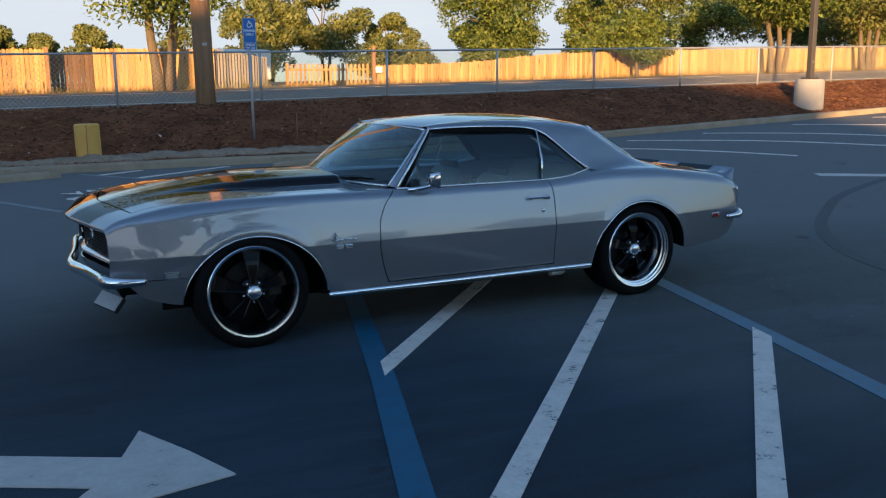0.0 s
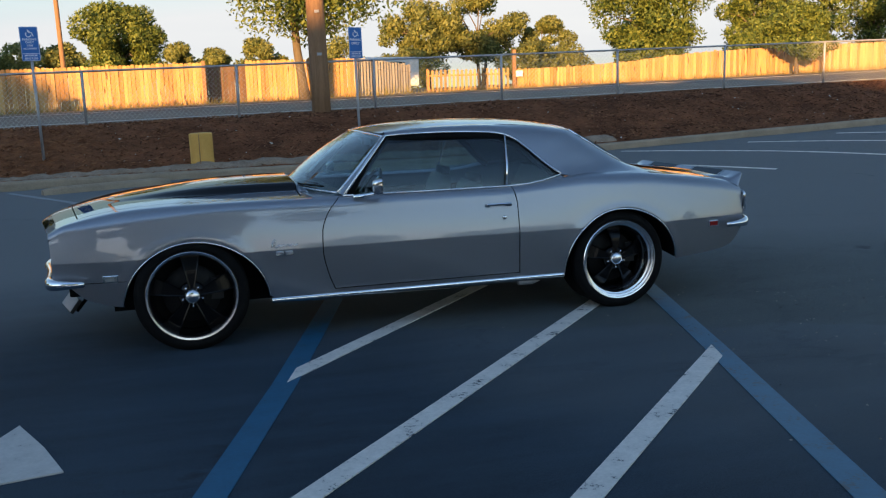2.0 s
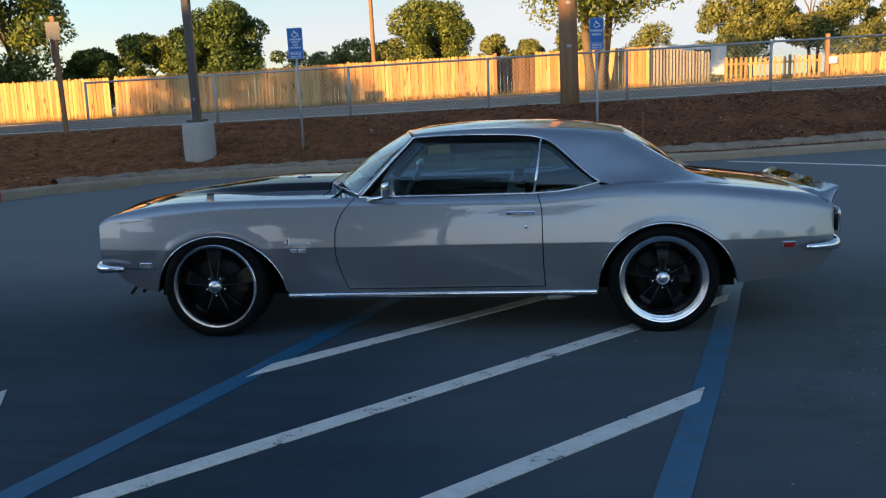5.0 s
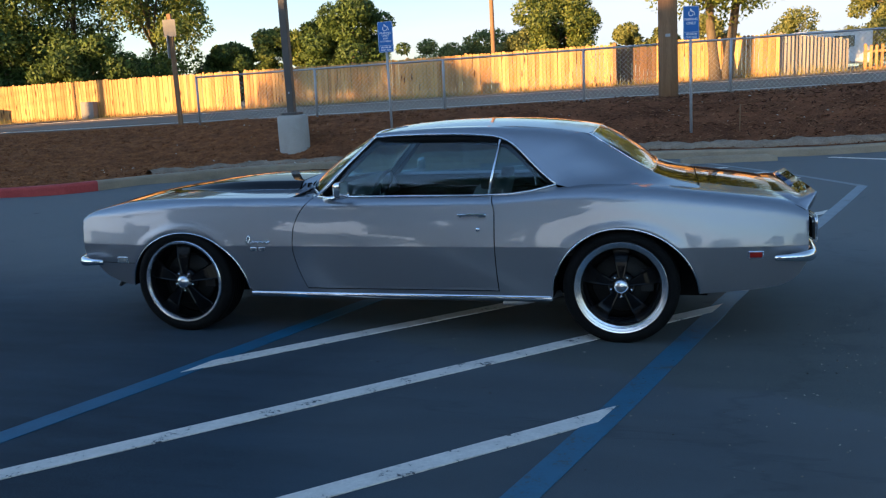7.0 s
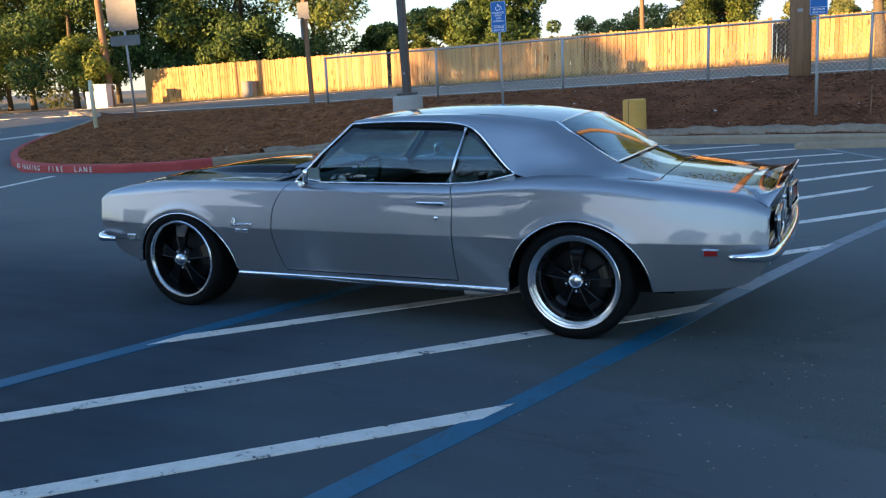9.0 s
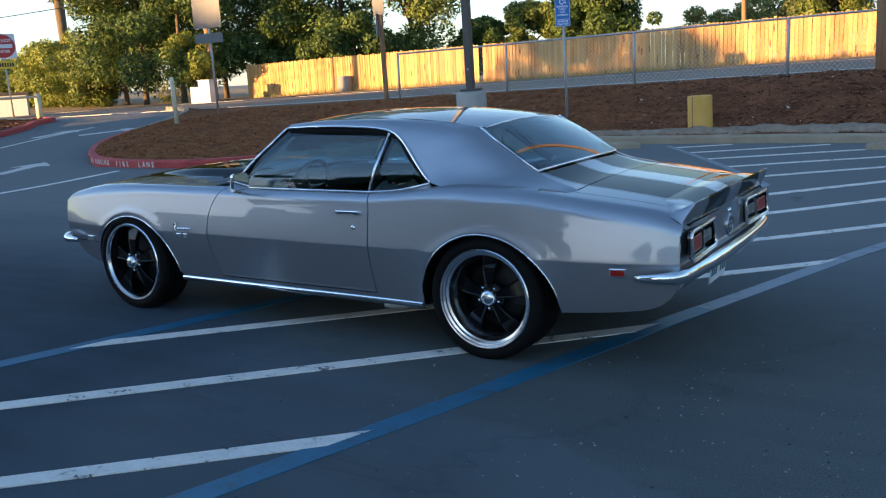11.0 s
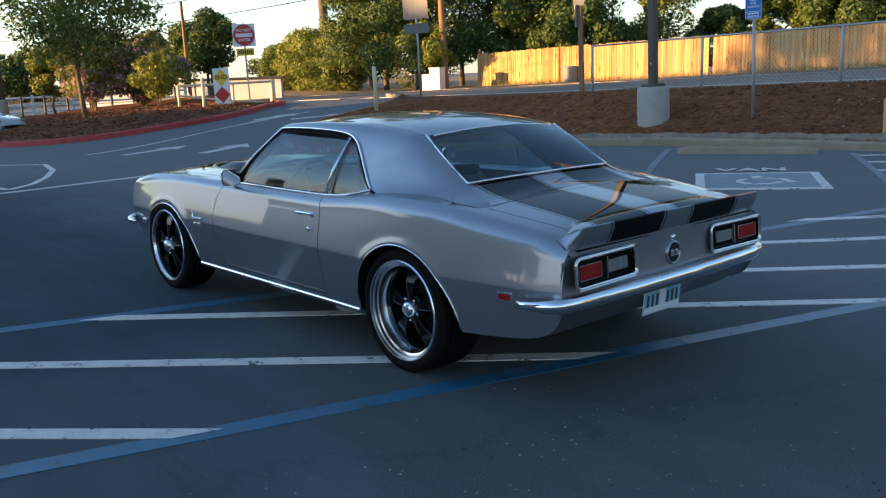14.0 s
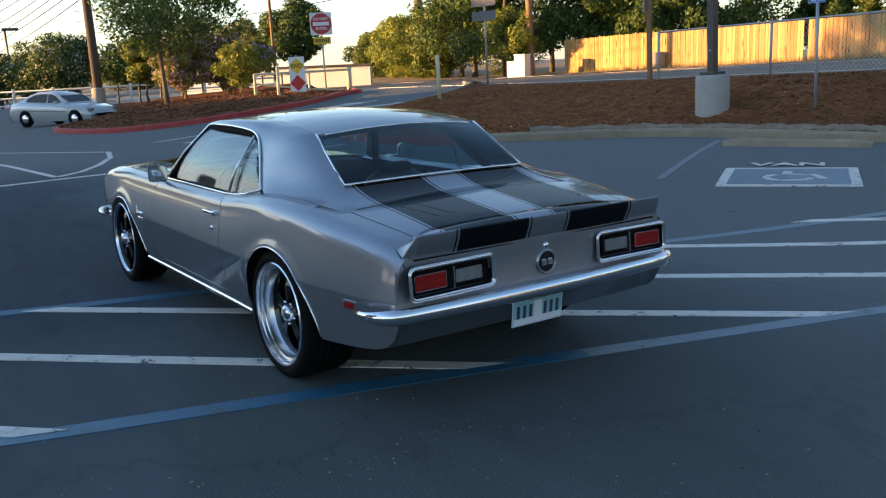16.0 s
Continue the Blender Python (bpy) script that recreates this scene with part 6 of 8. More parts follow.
# ---- cabin ----
def cushion(name, pts, widths, thick, mat, parent, label, y0=0.0):
    """A padded shape along a side line of points, rounded over its width."""
    n, m = len(pts), 12
    vs = []
    for (x, z), w in zip(pts, widths):
        for k in range(m):
            a = 2 * math.pi * k / m
            c, s_ = math.cos(a), math.sin(a)
            px = abs(c) ** 0.5 * (1 if c > 0 else -1) * w / 2
            pz = abs(s_) ** 0.6 * (1 if s_ > 0 else -1) * thick / 2
            vs.append((x, px, z, pz))
    out = []
    for i in range(n):
        a, b = pts[max(0, i - 1)], pts[min(n - 1, i + 1)]
        d = Vector((b[0] - a[0], b[1] - a[1])).normalized()
        for k in range(m):
            x, px, z, pz = vs[i * m + k]
            out.append((x - d.y * pz, y0 + px, z + d.x * pz))
    fs = [(i * m + k, i * m + (k + 1) % m, (i + 1) * m + (k + 1) % m, (i + 1) * m + k) for i in range(n - 1) for k in range(m)]
    fs += [tuple(range(m))[::-1], tuple(range((n - 1) * m, n * m))]
    return put(name, out, fs, mat, parent, label)


for y0 in (-0.37, 0.37):
    seat = cushion("front_seat", [(0.02, 0.50), (0.08, 0.53), (0.25, 0.52), (0.42, 0.50)], [0.42, 0.48, 0.48, 0.46], 0.12, SEATVINYL, car, "grey vinyl bucket seat", y0)
    cushion("backrest", [(0.40, 0.50), (0.43, 0.60), (0.47, 0.71), (0.50, 0.81), (0.515, 0.85)], [0.46, 0.49, 0.48, 0.42, 0.3], 0.10, SEATVINYL, seat, "", y0)
    cushion("head_restraint", [(0.52, 0.85), (0.525, 0.885), (0.528, 0.91)], [0.2, 0.24, 0.18], 0.07, DARKTRIM, seat, "", y0)
bench = cushion("rear_seat", [(0.78, 0.48), (0.9, 0.50), (1.1, 0.48)], [1.2, 1.22, 1.2], 0.12, SEATVINYL, car, "grey vinyl rear bench")
cushion("backrest", [(1.1, 0.50), (1.18, 0.7), (1.25, 0.87)], [1.2, 1.2, 1.1], 0.1, SEATVINYL, bench, "")
part("parcel_shelf", box((0.42, 1.16, 0.02), (1.46, 0, 0.88), 0.004), DARKTRIM, car, "black rear parcel shelf")
cushion("dashboard", [(-0.62, 0.80), (-0.52, 0.83), (-0.42, 0.81), (-0.38, 0.72)], [1.36, 1.4, 1.4, 1.36], 0.07, DARKTRIM, car, "black padded dashboard")
ringpts = [(0.19 * math.cos(a), 0.19 * math.sin(a), 0) for a in np.linspace(0, 2 * math.pi, 40, endpoint=False)]
stm = pose(-0.22, -0.36, 0.80, 0, -62, 0)
v, f = tube([stm @ Vector(p) for p in ringpts], 0.012, 8, closed=True)
wheel_s = put("steering_wheel", v, f, GLOSSBLACK, car, "black steering wheel")
for a in (0, 120, 240):
    v, f = tube([stm @ Vector((0, 0, -0.02)), stm @ Vector((0.185 * math.cos(radians(a + 90)), 0.185 * math.sin(radians(a + 90)), 0))], 0.009, 6)
    put("wheel_spoke", v, f, CHROME, wheel_s)
v, f = tube([(-0.22, -0.36, 0.79), (-0.5, -0.36, 0.66)], 0.025, 8)
put("steering_column", v, f, DARKTRIM, wheel_s)
part("interior_mirror", box((0.015, 0.22, 0.055), (-0.12, 0, 1.135), 0.006), DARKTRIM, car, "black interior mirror")
v, f = tube([(0.68, -0.80, 0.21), (0.78, -0.78, 0.205), (1.0, -0.6, 0.22)], 0.02, 10)
put("exhaust_pipe", v, f, STEEL, car, "side exhaust tip")
for s in (-1, 1):
    v, f = tube([(-0.8, s * 0.35, 0.17), (0.6, s * 0.35, 0.165), (0.95, s * 0.4, 0.2)], 0.03, 8)
    put("exhaust_run", v, f, DARKTRIM, car, "dark exhaust run below the floor")
v, f = tube([(FX, -0.72, 0.30), (FX, 0.72, 0.30)], 0.035, 8)
put("front_axle", v, f, MATTBLACK, car)
v, f = tube([(RX, -0.72, 0.31), (RX, 0.72, 0.31)], 0.05, 8)
put("rear_axle", v, f, MATTBLACK, car)


# ---- unseen shade block behind the camera ----
STUCCO = varied("tan_stucco", (0.36, 0.3, 0.23), (0.46, 0.4, 0.31), 0.9, 0.6, 30, 0.3)
# added out of view; its outline shapes the shadow over lot, fence and island
blocker = thing("shade_block", "unseen tan block added to shade the car park", "building", pose(-63, -70, -1))
part("wall", box((27.0, 18, 13.9), (15.0, 0, 6.95), 0.05), STUCCO, blocker)
part("low_wing", box((41.4, 18, 10.6), (-19.25, 0, 5.3), 0.05), STUCCO, blocker, "lower block that shades the sedan and island")
# extra height that only darkens one strip of the far fence
part("parapet", box((1.1, 4, 1.8), (2.2, 7, 14.9), 0.05), STUCCO, blocker, "raised fin that shades a strip of the board fence")
part("roof", box((27.2, 18.4, 0.3), (15.0, 0, 13.95), 0.04), CONCRETE, blocker)
for k in range(8):
    part("shop_window", box((5.5, 0.2, 2.6), (-34 + 8.2 * k, 9.02, 1.9), 0.02), GLOSSBLACK, blocker, "dark window on the unseen block")

# ---- trees ----
def leaf_material(name, c1, c2):
    m = varied(name, c1, c2, 0.6, 0.9, 6, 0.0, island=True, spec=0.3)
    p = m.node_tree.nodes["Principled BSDF"]
    out = m.node_tree.nodes["Material Output"]
    tr = node(m, "BsdfTranslucent")
    link(m, p.inputs["Base Color"].links[0].from_socket, tr.inputs[0])
    mx = node(m, "MixShader", Fac=0.3)
    link(m, p.outputs[0], mx.inputs[1]), link(m, tr.outputs[0], mx.inputs[2]), link(m, mx.outputs[0], out.inputs[0])
    return m


LEAF = leaf_material("green_leaves", (0.045, 0.08, 0.016), (0.21, 0.245, 0.05))
LEAFDARK = leaf_material("dark_leaves", (0.026, 0.052, 0.013), (0.125, 0.185, 0.042))
LEAFOLIVE = leaf_material("olive_leaves", (0.09, 0.115, 0.03), (0.25, 0.255, 0.075))
LEAFLIME = leaf_material("yellow_green_leaves", (0.12, 0.16, 0.025), (0.29, 0.31, 0.055))
BLOSSOM = leaf_material("pink_blossom", (0.4, 0.2, 0.32), (0.62, 0.4, 0.55))
WHITEBLOOM = leaf_material("white_blossom", (0.5, 0.5, 0.45), (0.7, 0.7, 0.66))
BARK = varied("bark", (0.085, 0.062, 0.038), (0.2, 0.155, 0.10), 0.95, 3, 25, 0.8, stretch=(4, 4, 0.8), depth=0.04)


def leaves(centres, radii, count, size, rng_, squash=1.0):
    """Many small leaf sprays scattered in clumps; returns verts and faces."""
    nr = np.random.RandomState(rng_)
    cs, rs = np.array(centres), np.array(radii)
    pick = nr.choice(len(cs), count, p=(rs ** 2) / (rs ** 2).sum())
    d = nr.normal(size=(count, 3))
    d /= np.linalg.norm(d, axis=1)[:, None]
    c = cs[pick] + d * (rs[pick] * nr.uniform(0.35, 1.0, count) ** 0.5)[:, None] * np.array([1, 1, squash])
    a = nr.normal(size=(count, 3))
    a /= np.linalg.norm(a, axis=1)[:, None]
    b = np.cross(a, d)
    b /= np.linalg.norm(b, axis=1)[:, None] + 1e-9
    s = (size * nr.uniform(0.5, 1.3, count))[:, None]
    v = np.stack([c - a * s, c + b * s * 0.5, c + a * s, c - b * s * 0.45], axis=1).reshape(-1, 3)
    return v.tolist(), [(4 * i, 4 * i + 1, 4 * i + 2, 4 * i + 3) for i in range(count)]


def tree(name, x, y, height, radius, label, leaf=LEAF, base=None, crown_low=0.35, trunk=0.16, seed=1, count=5000, size=0.16, clumps=34, stems=1, lean=0.0, shape="round", bloom=None):
    z0 = ground_height(x, y) + 0.0 if base is None else base
    rg = random.Random(seed)
    t = thing(name, label, "tree" if name != "shrub" else "shrub", pose(x, y, z0 - 0.05), group="")
    lo, hi = height * crown_low, height
    cen, rad = [], []
    for k in range(clumps):
        u = rg.uniform(-1, 1)
        a = rg.uniform(0, 2 * math.pi)
        q = rg.uniform(0.15, 1.0) ** 0.6
        if shape == "cone":
            f = 0.5 + u / 2
            rr = radius * (1 - 0.85 * f) * q
            zz = lo + (hi - lo) * f
            cr = radius * (0.34 - 0.2 * f)
        else:
            lobe = 0.94 + 0.3 * noise.noise((math.cos(a) * 1.3, math.sin(a) * 1.3, u * 1.6 + seed * 7.3))
            rr = radius * math.sqrt(max(0, 1 - u * u)) * q * lobe * rg.uniform(0.85, 1.15)
            zz = (lo + hi) / 2 + u * (hi - lo) / 2 * 0.86
            cr = radius * rg.uniform(0.17, 0.42)
        cen.append((rr * math.cos(a) + lean * zz, rr * math.sin(a), zz))
        rad.append(cr)
    count, size = int(count * 3.5), size * 0.68
    v, f = leaves(cen, rad, count, size, seed, 0.8)
    put("crown", v, f, leaf, t, smooth=False)
    if bloom:
        v, f = leaves(cen, [r * 1.05 for r in rad], count // (2 if bloom is BLOSSOM else 6), size * 0.8, seed + 50, 0.8)
        put("blossom", v, f, bloom, t, smooth=False)
    limbs = []
    for sidx in range(stems):
        ox = (sidx - (stems - 1) / 2) * trunk * 2.2
        top = (ox * 4 + lean * lo, rg.uniform(-0.2, 0.2), lo + (hi - lo) * 0.35)
        pts = [(ox * (1 + 0.4 * k) + lean * top[2] * k / 5 + 0.04 * rg.uniform(-1, 1), 0.04 * rg.uniform(-1, 1), top[2] * k / 5) for k in range(6)]
        limbs.append(tube(pts, [trunk * (1.25 if k == 0 else 1.0 - 0.1 * k) for k in range(6)], 9))
        for c in rg.sample(cen, min(7, len(cen))):
            st_ = pts[rg.choice([3, 4, 5])]
            mid = lerp3(st_, c, 0.5)
            mid = (mid[0], mid[1], mid[2] + 0.06 * height)
            limbs.append(tube([st_, mid, c], [trunk * 0.5, trunk * 0.3, trunk * 0.1], 6))
    put("trunk", *join(*limbs), BARK, t)
    return t


TL = "leafy green tree behind the board fence"
tree("tree", 3.6, 28.9, 9.0, 4.0, "large forked tree with a broken crown at the roadside", LEAF, crown_low=0.29, trunk=0.2, seed=2, count=7000, size=0.14, stems=2, clumps=64)
tree("tree", 25.6, 28.6, 3.1, 1.7, "low spreading tree in front of the fence", LEAF, crown_low=0.30, trunk=0.11, seed=3, count=3800, size=0.12)
tree("tree", 35, 28.6, 6.5, 3.6, "multi-stemmed tree in front of the fence", LEAF, crown_low=0.42, trunk=0.16, seed=4, count=5500, size=0.16, stems=3)
tree("tree", 42.5, 29, 6.6, 3.4, "multi-stemmed tree in front of the fence", LEAFOLIVE, crown_low=0.4, trunk=0.16, seed=5, count=4500, size=0.16, stems=3)
tree("tree", 17.5, 62, 6.6, 3.2, "distant olive-green tree on the skyline", LEAFOLIVE, seed=6, count=4200, size=0.22, crown_low=0.3, stems=2)
tree("tree", 22.4, 63, 7.6, 3.7, "distant olive-green tree on the skyline", LEAFOLIVE, seed=7, count=4600, size=0.22, crown_low=0.28, stems=2)
tree("tree", 27.7, 63, 5.4, 2.1, "distant olive-green tree on the skyline", LEAFOLIVE, seed=8, count=3000, size=0.2, crown_low=0.15)
tree("tree", 26.0, 42, 8.2, 3.8, "dense tall green tree behind the fence", LEAF, seed=9, count=9000, size=0.17, crown_low=0.1, clumps=60)
tree("tree", 31, 52, 5.0, 2.6, "distant rounded green tree", LEAF, seed=10, count=3000, size=0.2, crown_low=0.12)
for k, (x, y, h, r) in enumerate(((34.5, 44, 6.0, 2.8), (38.5, 46, 8.2, 3.6), (43, 43, 8.0, 3.6), (48.5, 41, 8.2, 3.8), (54, 42, 8.4, 3.8), (60, 41, 8.5, 4.0), (66, 42, 8.5, 4), (32, 38, 3.4, 1.8), (29.5, 36, 2.6, 1.6), (50, 35, 6.2, 2.8), (57, 34, 6, 2.8))):
    tree("tree", x, y, h, r, TL, (LEAF, LEAFOLIVE, LEAF, LEAFDARK)[k % 4], seed=20 + k, count=4600, size=0.18, crown_low=0.12, clumps=36)
for k, (x, y, h, r) in enumerate(((20.5, 48, 2.4, 2.0), (24.0, 50, 2.3, 2.2), (28, 48, 2.2, 2.0), (14, 55, 2.6, 2.4), (9.5, 55, 3.6, 2.4), (33, 56, 3, 2.5))):
    tree("shrub", x, y, h, r, "low distant hedge of green shrubs", LEAFOLIVE, seed=40 + k, count=2400, size=0.16, crown_low=0.05, trunk=0.07)
tree("tree", -3.9, 42, 4.9, 2.15, "dense round green tree behind the fence", LEAF, seed=50, count=9000, size=0.14, crown_low=0.16, clumps=70)
for k, (x, y, h, r) in enumerate(((-15.0, 60, 3.9, 2.2), (-11.5, 61, 4.5, 2.6), (-8.6, 60, 4.2, 2.0), (-1.0, 60, 4.0, 1.6), (1.4, 61, 3.6, 1.6), (4.6, 60, 4.2, 1.8))):
    tree("tree", x, y, h, r, "distant low tree on the skyline", LEAFOLIVE, seed=60 + k, count=2600, size=0.2, crown_low=0.12)
for k, (x, y, h, r, lf) in enumerate(((-14.4, 40, 5.3, 2.2, LEAFDARK), (-16.6, 41, 4.4, 2.0, LEAFDARK), (-19.2, 41, 4.1, 1.8, LEAF), (-21.6, 40, 3.4, 1.7, LEAFDARK), (-24.5, 37, 9.5, 3.4, LEAF), (-28.5, 36, 12.5, 4.2, LEAFDARK),
                                     (-33, 37, 14.0, 4.6, LEAFDARK), (-38, 36, 13.5, 4.6, LEAFDARK), (-30.8, 33.5, 5.4, 2.6, LEAFDARK), (-26, 33.5, 4.2, 2.2, LEAFDARK))):
    tree("tree", x, y, h, r, "leafy tree overhanging the board fence", lf, seed=80 + k, count=5600, size=0.17, crown_low=0.14, clumps=44)
tree("tree", -34.6, 29.5, 14.5, 3.7, "tall dark conifer beside the road", LEAFDARK, seed=95, count=8000, size=0.17, crown_low=0.1, shape="cone", clumps=70)
tree("tree", -39.5, 31, 15.5, 4.4, "tall dark conifer beside the road", LEAFDARK, seed=96, count=9000, size=0.18, crown_low=0.08, shape="cone", clumps=80)
tree("tree", -32.2, 28.0, 3.6, 1.6, "small bright green tree under the conifers", LEAFLIME, seed=97, count=2600, size=0.13, crown_low=0.22, stems=3, trunk=0.06)
tree("tree", -45, 34, 12.5, 4.2, "tall dark conifer beside the road", LEAFOLIVE, seed=98, count=7000, size=0.19, crown_low=0.08, shape="cone", clumps=70)
for k, (x, y, h, r) in enumerate(((-46.5, 33, 4.6, 2.6), (-50.5, 34.5, 5.0, 2.8), (-55, 35.5, 4.4, 2.8), (-59.5, 36.5, 3.8, 2.6), (-63.5, 38, 3.2, 2.3))):
    tree("shrub", x, y, h, r, "tall rounded roadside hedge shrub", LEAFLIME if k in (1, 2) else LEAF, seed=100 + k, count=4600, size=0.17, crown_low=0.04, trunk=0.09, clumps=40)
# driveway island planting
tree("tree", -24.7, 7.0, 6.4, 3.3, "young street tree with a slim grey trunk", LEAF, base=0.36, seed=110, count=5400, size=0.11, lean=-0.13, crown_low=0.33, trunk=0.09, clumps=34)
tree("tree", -43.5, 7.4, 3.2, 2.5, "broad white flowering bush tree", LEAFDARK, base=0.15, seed=111, count=5200, size=0.13, crown_low=0.22, trunk=0.07, stems=3, bloom=WHITEBLOOM)
tree("tree", -46, 5.2, 2.7, 1.9, "broad white flowering bush tree", LEAFDARK, base=0.1, seed=112, count=3600, size=0.13, crown_low=0.22, trunk=0.07, stems=3, bloom=WHITEBLOOM)
tree("tree", -33.5, 10.6, 2.7, 1.4, "small tree with pink blossom", LEAFLIME, base=0.4, seed=113, count=2600, size=0.12, crown_low=0.2, trunk=0.05, stems=3, bloom=BLOSSOM)
tree("tree", -33.0, 12.6, 2.8, 1.5, "small tree with pink blossom", LEAF, base=0.4, seed=114, count=2600, size=0.12, crown_low=0.15, trunk=0.05, stems=3, bloom=BLOSSOM)
tree("tree", -35.2, 9.5, 3.0, 1.0, "small slender yellow-green tree", LEAFLIME, base=0.35, seed=115, count=2400, size=0.12, crown_low=0.25, trunk=0.05)
tree("tree", -27.0, 10.6, 2.1, 1.1, "small slender yellow-green tree", LEAFLIME, base=0.4, seed=116, count=1100, size=0.11, crown_low=0.3, trunk=0.04, stems=2)
tree("tree", -38.5, 18.6, 4.7, 1.9, "eucalyptus-like tree beyond the gate", LEAFDARK, base=0.3, seed=117, count=3600, size=0.15, crown_low=0.35, trunk=0.1, stems=2)
tree("tree", -42, 17, 3.8, 1.8, "eucalyptus-like tree beyond the gate", LEAFOLIVE, base=0.3, seed=118, count=3200, size=0.15, crown_low=0.3, trunk=0.1, stems=2)
for k, (x, y, h, r) in enumerate(((-70, 12, 2.6, 3), (-74, 20, 4, 4), (-78, 28, 6, 4.5), (-66, 3, 2.4, 2.5), (-80, -6, 3, 3))):
    tree("tree", x, y, h, r, "distant tree on the skyline", LEAFDARK, base=0, seed=130 + k, count=2600, size=0.26, crown_low=0.1)
# trees mirrored in the car's flank
for k, (x, y, h, r) in enumerate(((-13, -36, 5.6, 3.2), (-7.5, -34, 4.4, 2.6), (5.5, -36, 5.4, 3.0), (13, -37, 4.6, 3.0), (24, -38, 5.2, 3.2), (-24, -40, 5.4, 3.2), (36, -36, 5, 3.2))):
    tree("tree", x, y, h, r, "tree across the car park", LEAFDARK, base=0, seed=140 + k, count=2400, size=0.24, crown_low=0.2)

# unseen trees: three to be mirrored in the car, the last shades the island
for k, (x, y, h, r) in enumerate(((-0.8, -9.6, 6.7, 2.5), (-5.8, -10.0, 6.4, 2.5), (-2.6, -13.0, 4.7, 1.7), (-30.6, -4.4, 8.6, 3.6))):
    tree("tree", x, y, h, r, "unseen tree of the car park, placed for reflections and shade", LEAFDARK, base=0, seed=160 + k, count=8000 if k == 1 else 3200, size=0.16, crown_low=0.3 if k == 1 else 0.42, trunk=0.1)

# dry grass along the foot of the fence
gv, gf = [], []
rg = random.Random(8)
for _ in range(5200):
    x = rg.uniform(-29, 48)
    y = 29.75 - abs(rg.gauss(0, 0.22))
    if 5.6 < x < 8.2:
        y = rg.uniform(29, 32)
    z, h, a = road_height(x, y) + 0.03, rg.uniform(0.08, 0.3) * (1.9 if 5.6 < x < 8.2 else 1), rg.uniform(0, math.pi)
    w, o = 0.012, len(gv)
    gv += [(x - w * math.cos(a), y - w * math.sin(a), z), (x + w * math.cos(a), y + w * math.sin(a), z), (x + rg.uniform(-0.1, 0.1), y + rg.uniform(-0.1, 0.1), z + h)]
    gf.append((o, o + 1, o + 2))
GRASS = leaf_material("dry_grass", (0.16, 0.14, 0.04), (0.36, 0.3, 0.1))
tagged(put("grass_tufts", gv, gf, GRASS, smooth=False), "dry yellow-green grass along the fence foot", "grass", kind="stuff")

# ---- chain-link fence ----
YF = 13.85
def fence_z(x):
    return 1.105 + 0.0215 * x


chain = thing("chain_link_fence", "galvanised chain-link fence with a top rail along the road", "fence", pose(0, YF, 0))
post_x = [-9.35, -6.3, -3.22, -0.1, 2.93, 5.98, 9.0, 12.0, 15.0, 18.0, 21.15, 24.2, 27.3, 30.3, 33.4, 36.4]
post_mesh = None
for k, x in enumerate(post_x):
    v, f = tube([(0, 0, -0.35), (0, 0, 1.13), (0, 0, 1.145)], [0.03, 0.03, 0.012], 10)
    if post_mesh is None:
        ob = put("post", v, f, STEEL, chain, place=pose(x, 0, fence_z(x), 0, 0, 0))
        post_mesh = ob.data
    else:
        ob = new("post", post_mesh)
        ob.parent, ob.matrix_basis = chain, pose(x, 0, fence_z(x), 0, 0, 0)
v, f = tube([(x, 0, fence_z(x) + 1.12) for x in np.linspace(post_x[0], post_x[-1], 24)], 0.022, 8)
put("top_rail", v, f, STEEL, chain, "dark top rail")
step = 0.1
nwire = int((post_x[-1] - post_x[0]) / step)
vs, fs = [], []
for k in range(-14, nwire + 1):
    for sg in (1, -1):
        pts = []
        for h in (0.03, 1.10):
            x = post_x[0] + k * step + (h if sg > 0 else 1.1 - h) * 1.0
            pts.append((x, h))
        (xa, ha), (xb, hb) = pts
        if xb < post_x[0] or xa > post_x[-1] or xa < post_x[0] - 0.3 or xb > post_x[-1] + 0.3:
            continue
        if min(xa, xb) < post_x[0] or max(xa, xb) > post_x[-1]:
            continue
        za, zb, w = fence_z(xa) + ha, fence_z(xb) + hb, 0.0032
        o = len(vs)
        yo = 0.003 * sg
        vs += [(xa - w, yo, za), (xa + w, yo, za), (xa, yo + 0.004, za), (xb - w, yo, zb), (xb + w, yo, zb), (xb, yo + 0.004, zb)]
        fs += [(o, o + 1, o + 4, o + 3), (o + 1, o + 2, o + 5, o + 4), (o + 2, o, o + 3, o + 5)]
tagged(put("wire_mesh", vs, fs, WIRE, chain, "diamond wire mesh", smooth=False), kind="stuff")

# ---- poles, lamps and signs ----
LEANX, LEANY = -0.9, 0.8


def stand(x, y, z, turn=0.0):
    """Upright by the plumb line: the car park itself is not quite level."""
    return Matrix.Translation((x, y, z)) @ pose(0, 0, 0, LEANY, LEANX, 0) @ pose(0, 0, 0, 0, 0, turn)


def utility_pole(x, y, z, r, h, label, lean=0.0, wraps=(), wood=WOODPOLE):
    p = thing("utility_pole", label, "utility pole", stand(x, y, z))
    v, f = tube([(lean * k, 0, -0.4 + (h + 0.4) * k / 8) for k in range(9)], [r * (1.05 - 0.3 * k / 8) for k in range(9)], 14)
    put("shaft", v, f, wood, p)
    for hz in wraps:
        part("step_plate", box((0.1, 0.02, 0.06), (0, -r - 0.005, hz), 0.003), STEEL, p)
    return p


